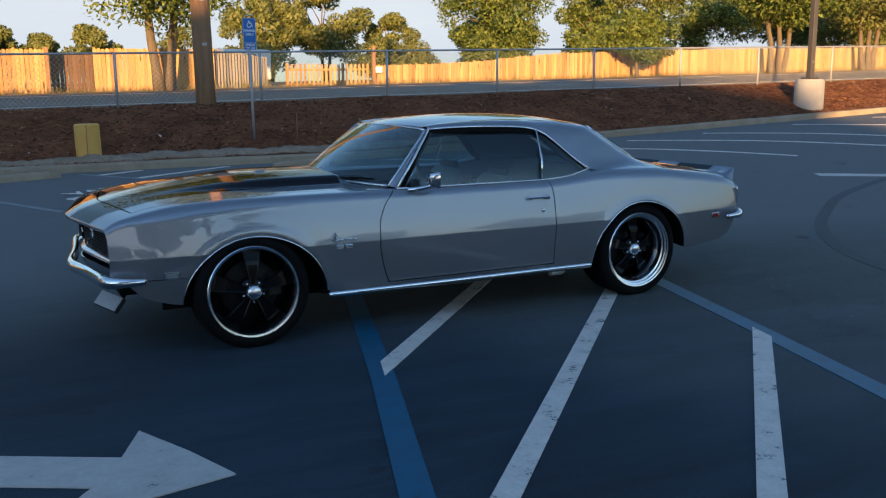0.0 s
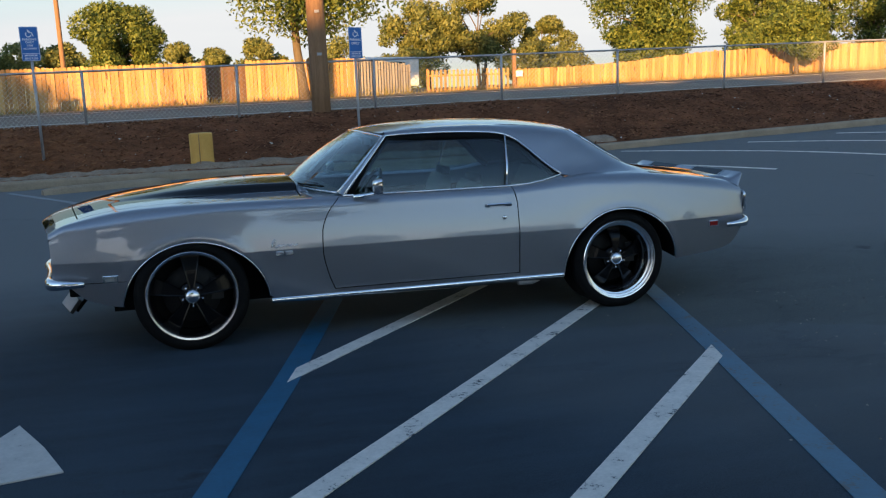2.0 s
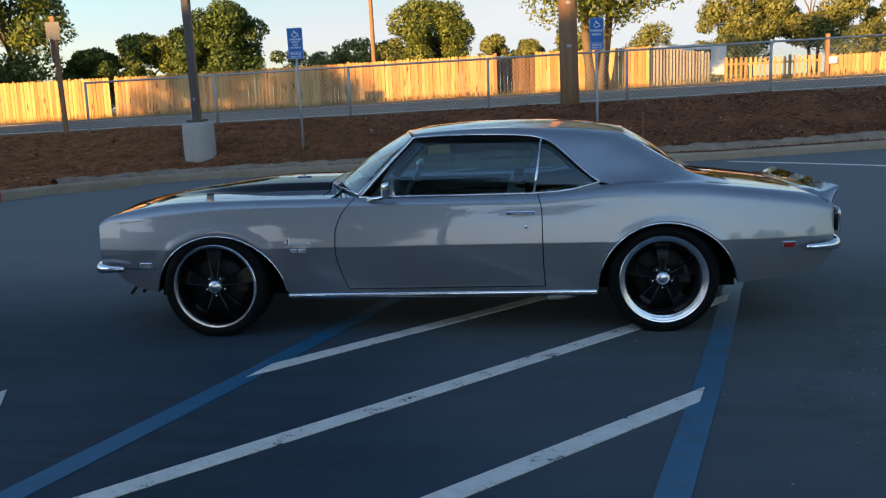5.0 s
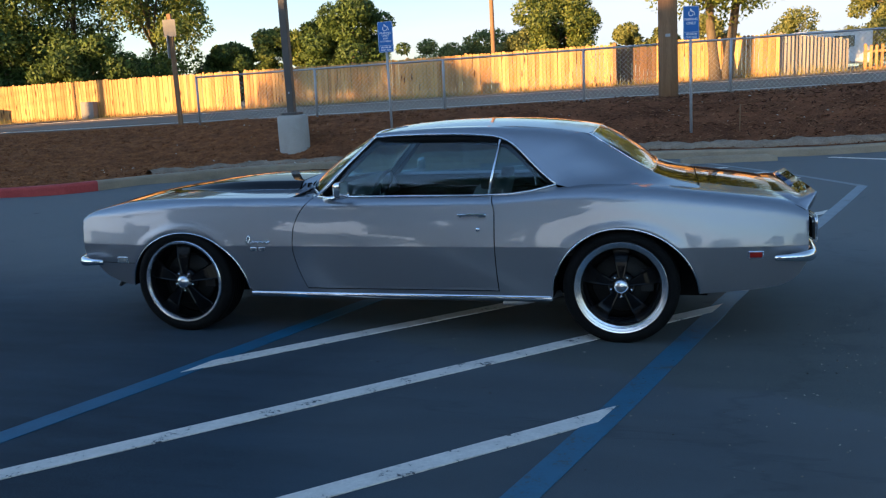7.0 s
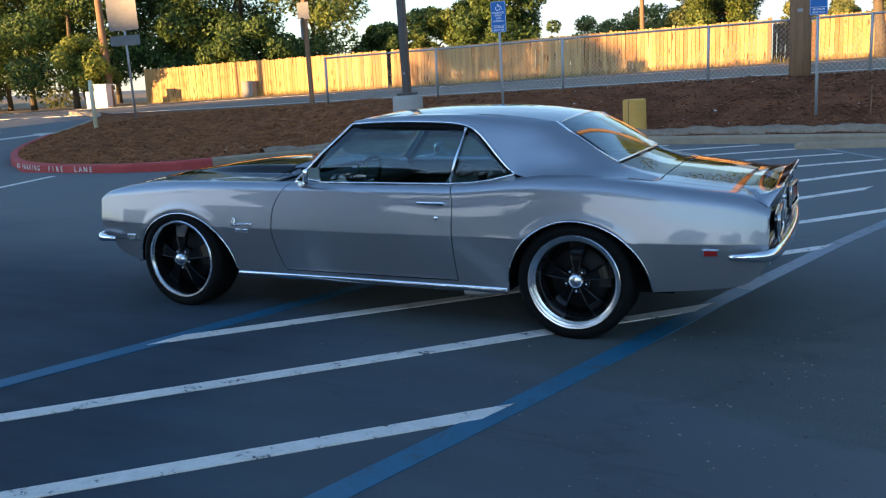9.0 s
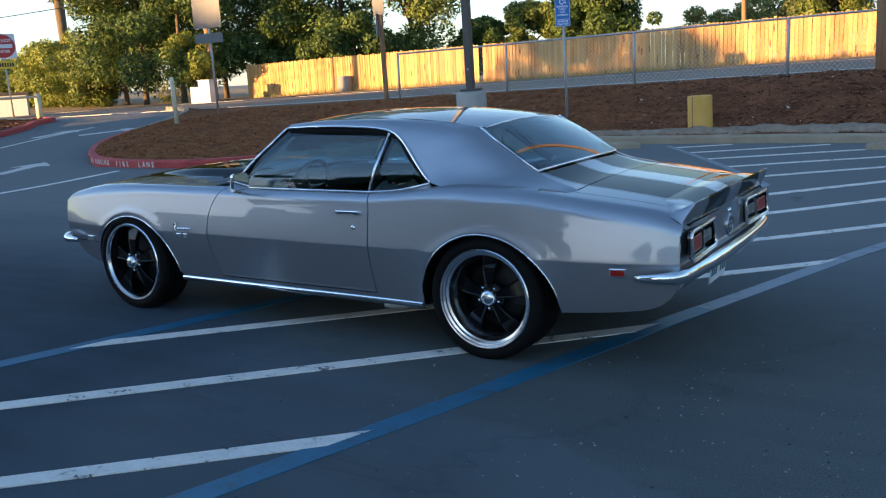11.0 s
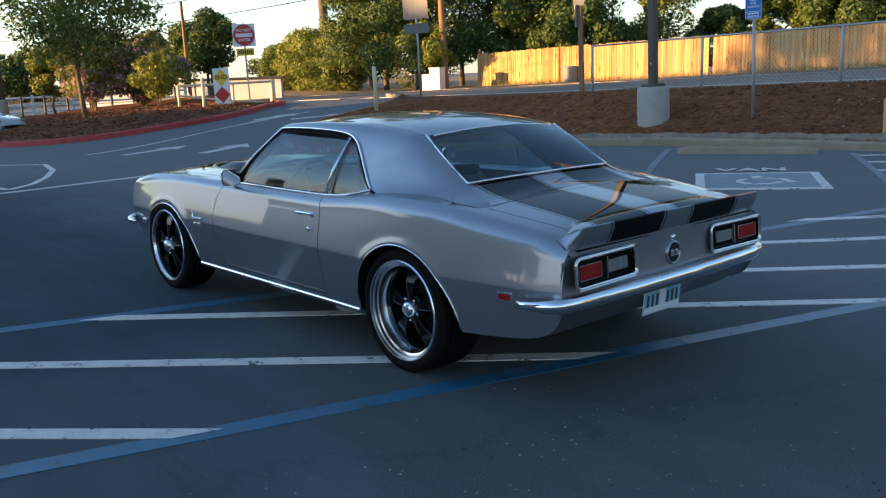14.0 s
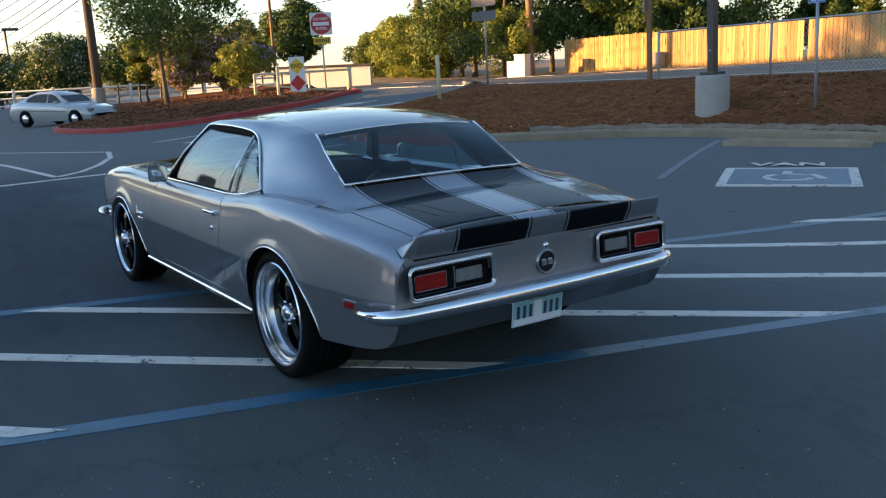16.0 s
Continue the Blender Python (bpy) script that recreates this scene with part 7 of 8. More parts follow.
utility_pole(1.68, 13.7, 1.12, 0.2, 11, "thick weathered wooden utility pole beside the fence", wraps=(1.3, 2.2))
utility_pole(-5.6, 33, 1.3, 0.1, 8, "slim wooden pole behind the fence")
utility_pole(-36.0, 7.6, 0.3, 0.2, 11, "wooden utility pole, coloured dark for shade, on a pale concrete foot", wood=SHADEDPOLE)
v, f = lathe([(0, -0.6), (0.28, -0.6), (0.28, 0.86), (0.24, 0.9), (0, 0.9)], 18)
tagged(put("pole_footing", v, f, CONCRETE, smooth=False, place=pose(-36.0, 7.6, 0.1)), "pale concrete footing of the pole", "concrete base")
utility_pole(-33.2, 14.85, 0.4, 0.085, 4.6, "brown wooden pole beyond the gate")
utility_pole(-31.1, 28.4, 0.6, 0.19, 9, "wooden utility pole at the end of the board fence")
palm = thing("palm_tree", "tall palm with a bare trunk and dry skirt", "tree", stand(-59, 40, 0.4))
v, f = tube([(0, 0, 1.1 * k) for k in range(11)], [0.46, 0.40, 0.37, 0.36, 0.36, 0.36, 0.37, 0.38, 0.39, 0.38, 0.3], 12)
put("trunk", v, f, BARK, palm)
DRYFROND = varied("dry_palm_fronds", (0.2, 0.12, 0.05), (0.42, 0.28, 0.13), 0.9, 2, 20, 0.2, island=True)


def frond(a, pitch, length, droop, blades, z0, r0):
    """One palm frond: a drooping rib with narrow blades to both sides."""
    vs, fs = [], []
    rib = []
    for k in range(blades + 1):
        s = k / blades
        out = r0 + length * s * math.cos(pitch - droop * s / 2)
        rib.append((out * math.cos(a), out * math.sin(a), z0 + length * s * math.sin(pitch - droop * s / 2)))
    side = (-math.sin(a), math.cos(a), 0)
    for k in range(1, blades):
        p, q = rib[k], rib[k + 1]
        reach = length * 0.3 * math.sin(math.pi * (0.12 + 0.8 * k / blades))
        for sg in (-1, 1):
            tip = tuple(q[i] + sg * side[i] * reach + (q[i] - p[i]) * 2 for i in range(2)) + (q[2] - 0.35 * reach,)
            n = len(vs)
            vs += [p, q, tip]
            fs.append((n, n + 1, n + 2))
    return vs, fs


rg = random.Random(77)
put("dry_skirt", *join(*[frond(rg.uniform(0, 2 * math.pi), radians(rg.uniform(-88, -66)), rg.uniform(1.3, 2.2), 0.1, 9, 10.6 - rg.uniform(0, 0.5), 0.42) for _ in range(80)]), DRYFROND, palm, "skirt of dry hanging fronds", smooth=False)
for k in range(24):
    put("frond", *frond(2 * math.pi * k / 24 + rg.uniform(-0.1, 0.1), radians(rg.uniform(-15, 65)), rg.uniform(1.6, 2.3), rg.uniform(0.6, 1.2), 14, 10.9, 0.2), LEAF, palm, smooth=False)
v, f = leaves([(0, 0, 9.4), (0, 0, 10.4), (0.5, 0, 11.0), (-0.5, 0.3, 11.0)], [1.1, 1.4, 1.6, 1.6], 900, 0.6, 12)
put("crown", v, f, LEAFOLIVE, palm, smooth=False)


def lamp_post(x, y, z, label, dia=0.63):
    p = thing("lamp_post", label, "lamp post", stand(x, y, z))
    v, f = lathe([(0, -0.3), (dia / 2, -0.3), (dia / 2 * 1.02, 0.3), (dia / 2, 0.64), (dia / 2 - 0.03, 0.69), (0, 0.70)], 28)
    base = put("concrete_base", v, f, CONCRETE, p, "pale concrete base")
    e = base.modifiers.new("edges", "EDGE_SPLIT")
    e.split_angle = radians(40)
    part("base_cover", box((0.34, 0.34, 0.05), (0, 0, 0.725), 0.008), DARKSTEEL, p)
    part("shaft", box((0.15, 0.15, 7.0), (0, 0, 4.2), 0.012), DARKSTEEL, p, "dark square steel shaft")
    part("lamp_head", box((0.7, 0.4, 0.2), (0.4, 0, 7.7), 0.02), DARKSTEEL, p)
    part("hand_hole", box((0.03, 0.008, 0.04), (0, -0.078, 1.15), 0.003), STEEL, p)


lamp_post(-5.92, 11.55, bed_top(-5.92, 11.55) + 0.02, "dark square lamp post on a round concrete base")
lamp_post(17.3, 11.35, bed_top(17.3, 11.35) + 0.02, "tan square lamp post on a round concrete base", 0.75)

v, f = lathe([(0, 0.56), (0.19, 0.56), (0.212, 0.54), (0.214, -0.1)], 28)
yb_ = put("bollard", v, f, YELLOWPAINT, place=stand(-1.0, 11.1, bed_top(-1.0, 11.1) + 0.0))
e = yb_.modifiers.new("edges", "EDGE_SPLIT")
e.split_angle = radians(40)
tagged(yb_, "short fat yellow painted concrete bollard", "bollard")


def front_face(z, w, h, r, name, mat, parent, y, label="", x=0.0, thick=0.004):
    v, f = prism(rounded(w, h, r), 0, thick)
    m = Matrix(((1, 0, 0, x), (0, 0, -1, y), (0, 1, 0, z), (0, 0, 0, 1)))
    return put(name, v, f, mat, parent, label, smooth=False, place=m)


def parking_sign(x, y, turn, rows, label, sunk=0.0):
    z = bed_top(x, y) - sunk
    s = thing("parking_sign", label, "parking sign", stand(x, y, z - 0.02, turn), group="accessible parking signs")
    v, f = tube([(0, 0.03, -0.3), (0, 0.03, 2.3)], 0.026, 10)
    put("post", v, f, STEEL, s)
    plate = front_face(2.12, 0.305, 0.60, 0.02, "plate", SIGNBLUE, s, 0.0, "blue sign plate")
    v, f = frame_ring(rounded(0.295, 0.59, 0.018), rounded(0.285, 0.58, 0.015), 0.003, 0.0055)
    put("border", v, f, SIGNWHITE, plate, smooth=False)
    ringo = [(0.052 * math.cos(a) - 0.005, 0.052 * math.sin(a) + 0.165) for a in np.linspace(2.3, 6.1, 14)] + [(0.036 * math.cos(a) - 0.005, 0.036 * math.sin(a) + 0.165) for a in np.linspace(6.1, 2.3, 14)]
    v, f = prism(ringo, 0.003, 0.006)
    put("symbol_ring", v, f, SIGNWHITE, plate, smooth=False)
    v, f = prism([(-0.022, 0.25), (-0.002, 0.25), (0.0, 0.19), (0.045, 0.19), (0.065, 0.125), (0.082, 0.13), (0.055, 0.205), (-0.018, 0.205)], 0.003, 0.006)
    put("symbol_bar", v, f, SIGNWHITE, plate, smooth=False)
    for text, h, size in rows:
        words(text, size, SIGNWHITE, plate, pose(0, h, 0.005), "", 0.001)
    v, f = prism([(-0.135, -0.165), (0.135, -0.165), (0.135, -0.172), (-0.135, -0.172)], 0.003, 0.006)
    put("rule", v, f, SIGNWHITE, plate, smooth=False)


parking_sign(-3.8, 11.62, 6, (("PARKING", 0.075, 0.055), ("ONLY", 0.025, 0.055), ("VAN", -0.03, 0.05), ("ACCESSIBLE", -0.085, 0.042), ("MINIMUM", -0.205, 0.048), ("FINE $250", -0.258, 0.05)), "blue accessible van parking sign on a steel post")
parking_sign(2.1, 11.5, 22, (("PARKING", 0.06, 0.062), ("ONLY", -0.01, 0.07), ("MINIMUM", -0.205, 0.048), ("FINE $250", -0.258, 0.05)), "blue accessible parking sign on a leaning steel post", 0.09)

back = thing("road_sign", "grey back of a road sign on a steel post", "road sign", stand(-14.95, 13.05, 0.72, 14))
v, f = tube([(0, 0, -0.3), (0, 0, 3.6)], 0.03, 10)
put("post", v, f, STEEL, back)
front_face(2.78, 0.86, 0.98, 0.04, "panel", SIGNBACK, back, -0.04, "bare grey sign back")
front_face(2.03, 0.86, 0.26, 0.03, "panel", SIGNBACK, back, -0.04, "bare grey sign back")
wp = thing("road_sign", "grey sign backs on a brown wooden post", "road sign", stand(-10.3, 14.6, 0.82, 10))
part("post", box((0.1, 0.1, 3.0), (0, 0, 1.3), 0.006), WOODPOLE, wp)
front_face(2.45, 0.32, 0.42, 0.02, "panel", SIGNBACK, wp, -0.07, "bare grey sign back")
part("panel", box((0.02, 0.3, 0.55), (-0.07, 0, 2.0), 0.004), STEEL, wp)
cp = thing("marker_post", "cream painted steel post on the island", "post", stand(-14.05, 10.75, bed_top(-14.05, 10.75)))
v, f = tube([(0, 0, -0.2), (0, 0, 1.12), (0, 0, 1.15)], [0.052, 0.052, 0.03], 12)
put("shaft", v, f, CREAMPAINT, cp)
sk = thing("stake", "thin rusty survey stake in the mulch", "stake", stand(2.95, 11.5, bed_top(2.95, 11.5)))
v, f = tube([(0, 0, -0.1), (0.01, 0, 0.5)], 0.011, 6)
put("rod", v, f, WOODPOLE, sk)
sk = thing("stake", "thin rusty survey stake beside the yellow bollard", "stake", stand(-1.05, 10.8, bed_top(-1.05, 10.8)))
v, f = tube([(0, 0, -0.1), (0.01, 0, 0.62)], 0.008, 6)
put("rod", v, f, WOODPOLE, sk)

# ---- driveway island beyond the lane ----
ISLE = [(-22.2, 12.4), (-20.0, 10.6), (-18.6, 8.7), (-18.5, 6.6), (-19.3, 4.8), (-20.8, 3.8), (-23.0, 3.35), (-25.2, 3.3), (-26.8, 3.9), (-29.5, 7.5), (-33, 12.0), (-33.5, 14.6), (-27, 14.2), (-22.6, 13.6)]
isl = []
for (a, b), (c, d) in zip(ISLE, ISLE[1:] + ISLE[:1]):
    n = max(1, int(math.hypot(c - a, d - b) / 0.5))
    isl += [(a + (c - a) * i / n, b + (d - b) * i / n) for i in range(n)]
for _ in range(3):
    isl = [((isl[i - 1][0] + 2 * p[0] + isl[(i + 1) % len(isl)][0]) / 4, (isl[i - 1][1] + 2 * p[1] + isl[(i + 1) % len(isl)][1]) / 4) for i, p in enumerate(isl)]
ic = Vector((-26, 9.4))
vs = []
for x, y in isl:
    n = (Vector((x, y)) - ic).normalized()
    z = ground_height(x, y)
    for d, h in ((0, -0.1), (0, 0.12), (-0.03, 0.145), (-0.16, 0.15), (-0.17, 0.05)):
        vs.append((x + n.x * d, y + n.y * d, z + h))
N = len(isl)
fs = [(i * 5 + k, ((i + 1) % N) * 5 + k, ((i + 1) % N) * 5 + k + 1, i * 5 + k + 1) for i in range(N) for k in range(4)]
tagged(put("kerb_island", vs, fs, REDKERB, smooth=False), "red painted kerb of the driveway island", "kerb", kind="structure")
vs = []
for x, y in isl:
    for t in range(8):
        q = t / 7
        px, py = x + (ic.x - x) * (0.015 + 0.985 * q), y + (ic.y - y) * (0.015 + 0.985 * q)
        vs.append((px, py, ground_height(px, py) + 0.11 + 0.14 * smoothstep(0, 0.4, q) + 0.05 * noise.noise((px, py, 0)) * smoothstep(0, 0.2, q)))
fs = [(i * 8 + k, ((i + 1) % N) * 8 + k, ((i + 1) % N) * 8 + k + 1, i * 8 + k + 1) for i in range(N) for k in range(7)]
tagged(put("island_bed", vs, fs, MULCH), "brown mulch bed of the driveway island", "mulch bed", kind="structure")

ISLBED = BVHTree.FromPolygons(vs, fs)
cv, cf = [], []
for _ in range(9000):
    x, y = rng.uniform(-33, -18), rng.uniform(3.4, 14)
    hit = ISLBED.ray_cast(Vector((x, y, 10)), Vector((0, 0, -1)))[0]
    if not hit:
        continue
    l, w = rng.uniform(0.03, 0.11), rng.uniform(0.008, 0.024)
    m = pose(x, y, hit.z + 0.012, rng.uniform(-25, 25), rng.uniform(-25, 25), rng.uniform(0, 360))
    o = len(cv)
    cv += [m @ Vector(q) for q in ((-l, -w, 0), (l, -w * 0.6, 0), (l * 0.8, w, 0), (-l * 0.9, w * 0.7, 0), (0, 0, 0.02))]
    cf += [(o, o + 1, o + 4), (o + 1, o + 2, o + 4), (o + 2, o + 3, o + 4), (o + 3, o, o + 4)]
tagged(put("bark_chips", cv, cf, CHIP, smooth=False), "loose brown bark chips on the driveway island", "bark chips", kind="stuff")

# sunlit planted strip with a pale kerb behind the island
def far_edge(t):
    return Vector((-32.6 + 3.4 * t, 7.0 + 8.4 * t + 0.5 * math.sin(math.pi * t)))


vs, kv = [], []
for i in range(25):
    e = far_edge(i / 24)
    g = ground_height(e.x, e.y)
    for d, h in ((0.0, -0.1), (0.0, 0.13), (-0.03, 0.15), (-0.16, 0.15), (-0.16, 0.05)):
        kv.append((e.x + d, e.y, g + h))
    for j in range(8):
        q = j / 7
        x, y = e.x - 0.15 - 5.0 * q, e.y + 0.9 * q
        vs.append((x, y, ground_height(x, y) * q + g * (1 - q) + 0.11 + 0.3 * smoothstep(0, 0.9, q) + 0.07 * noise.noise((x * 0.8, y * 0.8, 2))))
tagged(put("kerb_strip", kv, grid_faces(25, 5), CONCRETE, smooth=False), "pale concrete kerb of the planted strip", "kerb", kind="structure")
tagged(put("strip_bed", vs, grid_faces(25, 8), MULCH), "dry mulch of the planted strip beyond the island", "mulch bed", kind="structure")

gate = thing("barrier_gate", "cream painted pipe barrier with sloping rails", "gate", pose(0, 0, 0))
for nm, pts, r in (("top_rail", [(-22.2, 9.1, 1.36), (-23.5, 13.3, 1.40)], 0.04), ("lower_rail", [(-22.2, 9.1, 1.06), (-22.9, 11.3, 0.80), (-23.6, 13.6, 0.62)], 0.035), ("post", [(-22.2, 9.1, 0.4), (-22.2, 9.1, 1.38)], 0.05),
                  ("post", [(-21.5, 9.6, 0.35), (-21.5, 9.6, 1.6)], 0.055), ("post", [(-23.5, 13.3, 0.4), (-23.5, 13.3, 1.5)], 0.1), ("brace", [(-22.9, 11.4, 0.5), (-22.9, 11.4, 1.4)], 0.04)):
    v, f = tube(pts, r, 8)
    put(nm, v, f, CREAMPAINT, gate)
es = thing("end_sign", "white panel with a yellow diamond above a red diamond", "road sign", stand(-22.3, 10.7, 0.45, 68))
v, f = tube([(0, 0.04, -0.2), (0, 0.04, 1.5)], 0.03, 8)
put("post", v, f, STEEL, es)
panel = front_face(0.86, 0.52, 1.16, 0.02, "panel", SIGNWHITE, es, 0.0, "pale sign panel")
for h, mat, nm in ((0.28, SIGNYELLOW, "yellow_diamond"), (-0.28, SIGNRED, "red_diamond")):
    v, f = prism([(0.26, h), (0, h + 0.27), (-0.26, h), (0, h - 0.27)], 0.004, 0.008)
    put(nm, v, f, mat, panel, smooth=False)
words("END", 0.19, SIGNBLACK, panel, pose(0, 0.28, 0.009), "black lettering", 0.001)
dn = thing("do_not_enter_sign", "red disc on a white square warning sign", "road sign", stand(-23.2, 12.2, 0.45, 64))
v, f = tube([(0, 0.04, -0.2), (0, 0.04, 2.95)], 0.03, 8)
put("post", v, f, STEEL, dn)
panel = front_face(2.55, 0.76, 0.76, 0.04, "panel", SIGNWHITE, dn, 0.0, "white sign panel")
v, f = prism([(0.36 * math.cos(a), 0.36 * math.sin(a)) for a in np.linspace(0, 2 * math.pi, 36, endpoint=False)], 0.004, 0.008)
put("red_disc", v, f, SIGNRED, panel, smooth=False)
v, f = prism([(-0.28, -0.06), (0.28, -0.06), (0.28, 0.06), (-0.28, 0.06)], 0.008, 0.011)
put("white_bar", v, f, SIGNWHITE, panel, smooth=False)
words("DO NOT", 0.13, SIGNWHITE, panel, pose(0, 0.165, 0.01), "white lettering", 0.001)
words("ENTER", 0.13, SIGNWHITE, panel, pose(0, -0.165, 0.01), "white lettering", 0.001)
yp = front_face(1.98, 0.6, 0.24, 0.02, "yellow_panel", SIGNYELLOW, dn, 0.0, "small yellow panel with plain bars")
for k in range(7):
    part("bar", box((0.045, 0.12, 0.004), (-0.22 + 0.073 * k, 0, 0.006)), SIGNBLACK, yp)

rail_white = thing("rail_fence", "white three-rail fence beyond the driveway", "fence", pose(0, 0, 0))
A_, B_ = Vector((-43.0, 3.5, -0.15)), Vector((-38.6, 17.2, 0.05))
for k in range(9):
    p = A_.lerp(B_, k / 8)
    part("post", box((0.12, 0.12, 1.2), (p.x, p.y, p.z + 0.55), 0.01), WHITEPAINT, rail_white)
for h in (0.35, 0.7, 1.02):
    v, f = tube([A_ + Vector((0, 0, h)), B_ + Vector((0, 0, h))], 0.05, 6)
    put("rail", v, f, WHITEPAINT, rail_white)
bf = thing("post_fence", "row of slim dark posts with wires beyond the island", "fence", pose(0, 0, 0))
for k in range(10):
    p = Vector((-36.6, 8.6, 0.1)).lerp(Vector((-34.2, 16.6, 0.35)), k / 9)
    v, f = tube([(p.x, p.y, p.z - 0.4), (p.x, p.y, p.z + 1.0)], 0.045, 6)
    put("post", v, f, DARKSTEEL, bf)
for h in (0.45, 0.9):
    v, f = tube([(-36.6, 8.6, h + 0.1), (-34.2, 16.6, h + 0.35)], 0.012, 5)
    put("wire", v, f, DARKSTEEL, bf)
low = thing("low_wall", "low white wall with a dark coping", "wall", Matrix.Translation((-42.4, 25.0, 0.1)) @ pose(0, 0, 0, 0, 0, 44))
part("wall", box((12.5, 0.4, 1.6), (-6.0, 0, 0.6), 0.02), WHITEPAINT, low)
part("coping", box((12.8, 0.6, 0.14), (-6.0, 0, 1.46), 0.02), DARKSTEEL, low)
bx = thing("utility_cabinet", "pale roadside utility cabinets", "utility cabinet", pose(-30.5, 26.9, road_height(-30.5, 26.9) + 0.0, 0, 0, 20))
part("cabinet", box((0.45, 0.5, 0.8), (-0.2, 0, 0.4), 0.02), WHITEPAINT, bx)
part("cabinet", box((0.6, 0.6, 1.1), (0.35, 0, 0.54), 0.02), WHITEPAINT, bx)
part("lid", box((0.66, 0.65, 0.05), (0.35, 0, 1.11), 0.01), WHITEPAINT, bx)
sl = thing("street_lamp", "slim dark street lamp in the distance", "street lamp", stand(-53.8, 7.1, 0))
v, f = tube([(0, 0, 0), (0, 0, 4.3), (0.1, 0, 4.4)], 0.08, 8)
put("shaft", v, f, DARKSTEEL, sl)
part("lamp_head", box((0.25, 0.9, 0.16), (0, 0.3, 4.4), 0.02), DARKSTEEL, sl)

# overhead wires on the left
for k, (a, b, sag) in enumerate((((-36.0, 7.6, 4.99), (-74, 7.4, 2.60), 0.3), ((-36.0, 7.6, 5.46), (-74, 7.4, 3.40), 0.3), ((-36.0, 7.6, 5.92), (-74, 7.4, 4.00), 0.4), ((-36.0, 7.6, 6.27), (-74, 7.4, 4.70), 0.4), ((-36.0, 7.6, 6.74), (-74, 7.4, 5.50), 0.4), ((-36.0, 7.6, 7.09), (-74, 7.4, 6.20), 0.4), 
                                 ((-31.1, 28.4, 8.6), (-75, 16, 6.8), 0.6), ((-31.1, 28.4, 8.0), (-75, 16, 6.0), 0.6), ((-31.1, 28.4, 6.6), (-75, 16, 5.0), 0.6),
                                 ((-36.0, 7.6, 10.4), (1.68, 13.7, 11.2), 0.9), ((-36.0, 7.6, 9.7), (1.68, 13.7, 10.6), 0.9), ((1.68, 13.7, 11.2), (60, 22, 12), 0.9), ((1.68, 13.7, 10.6), (60, 22, 11.4), 0.9))):
    pts = [tuple(a[i] + (b[i] - a[i]) * t + (-4 * sag * t * (1 - t) if i == 2 else 0) for i in range(3)) for t in np.linspace(0, 1, 25)]
    v, f = tube(pts, 0.022, 5)
    tagged(put("overhead_wire", v, f, MATTBLACK), "black overhead wire between the poles", "wire", "overhead wires")

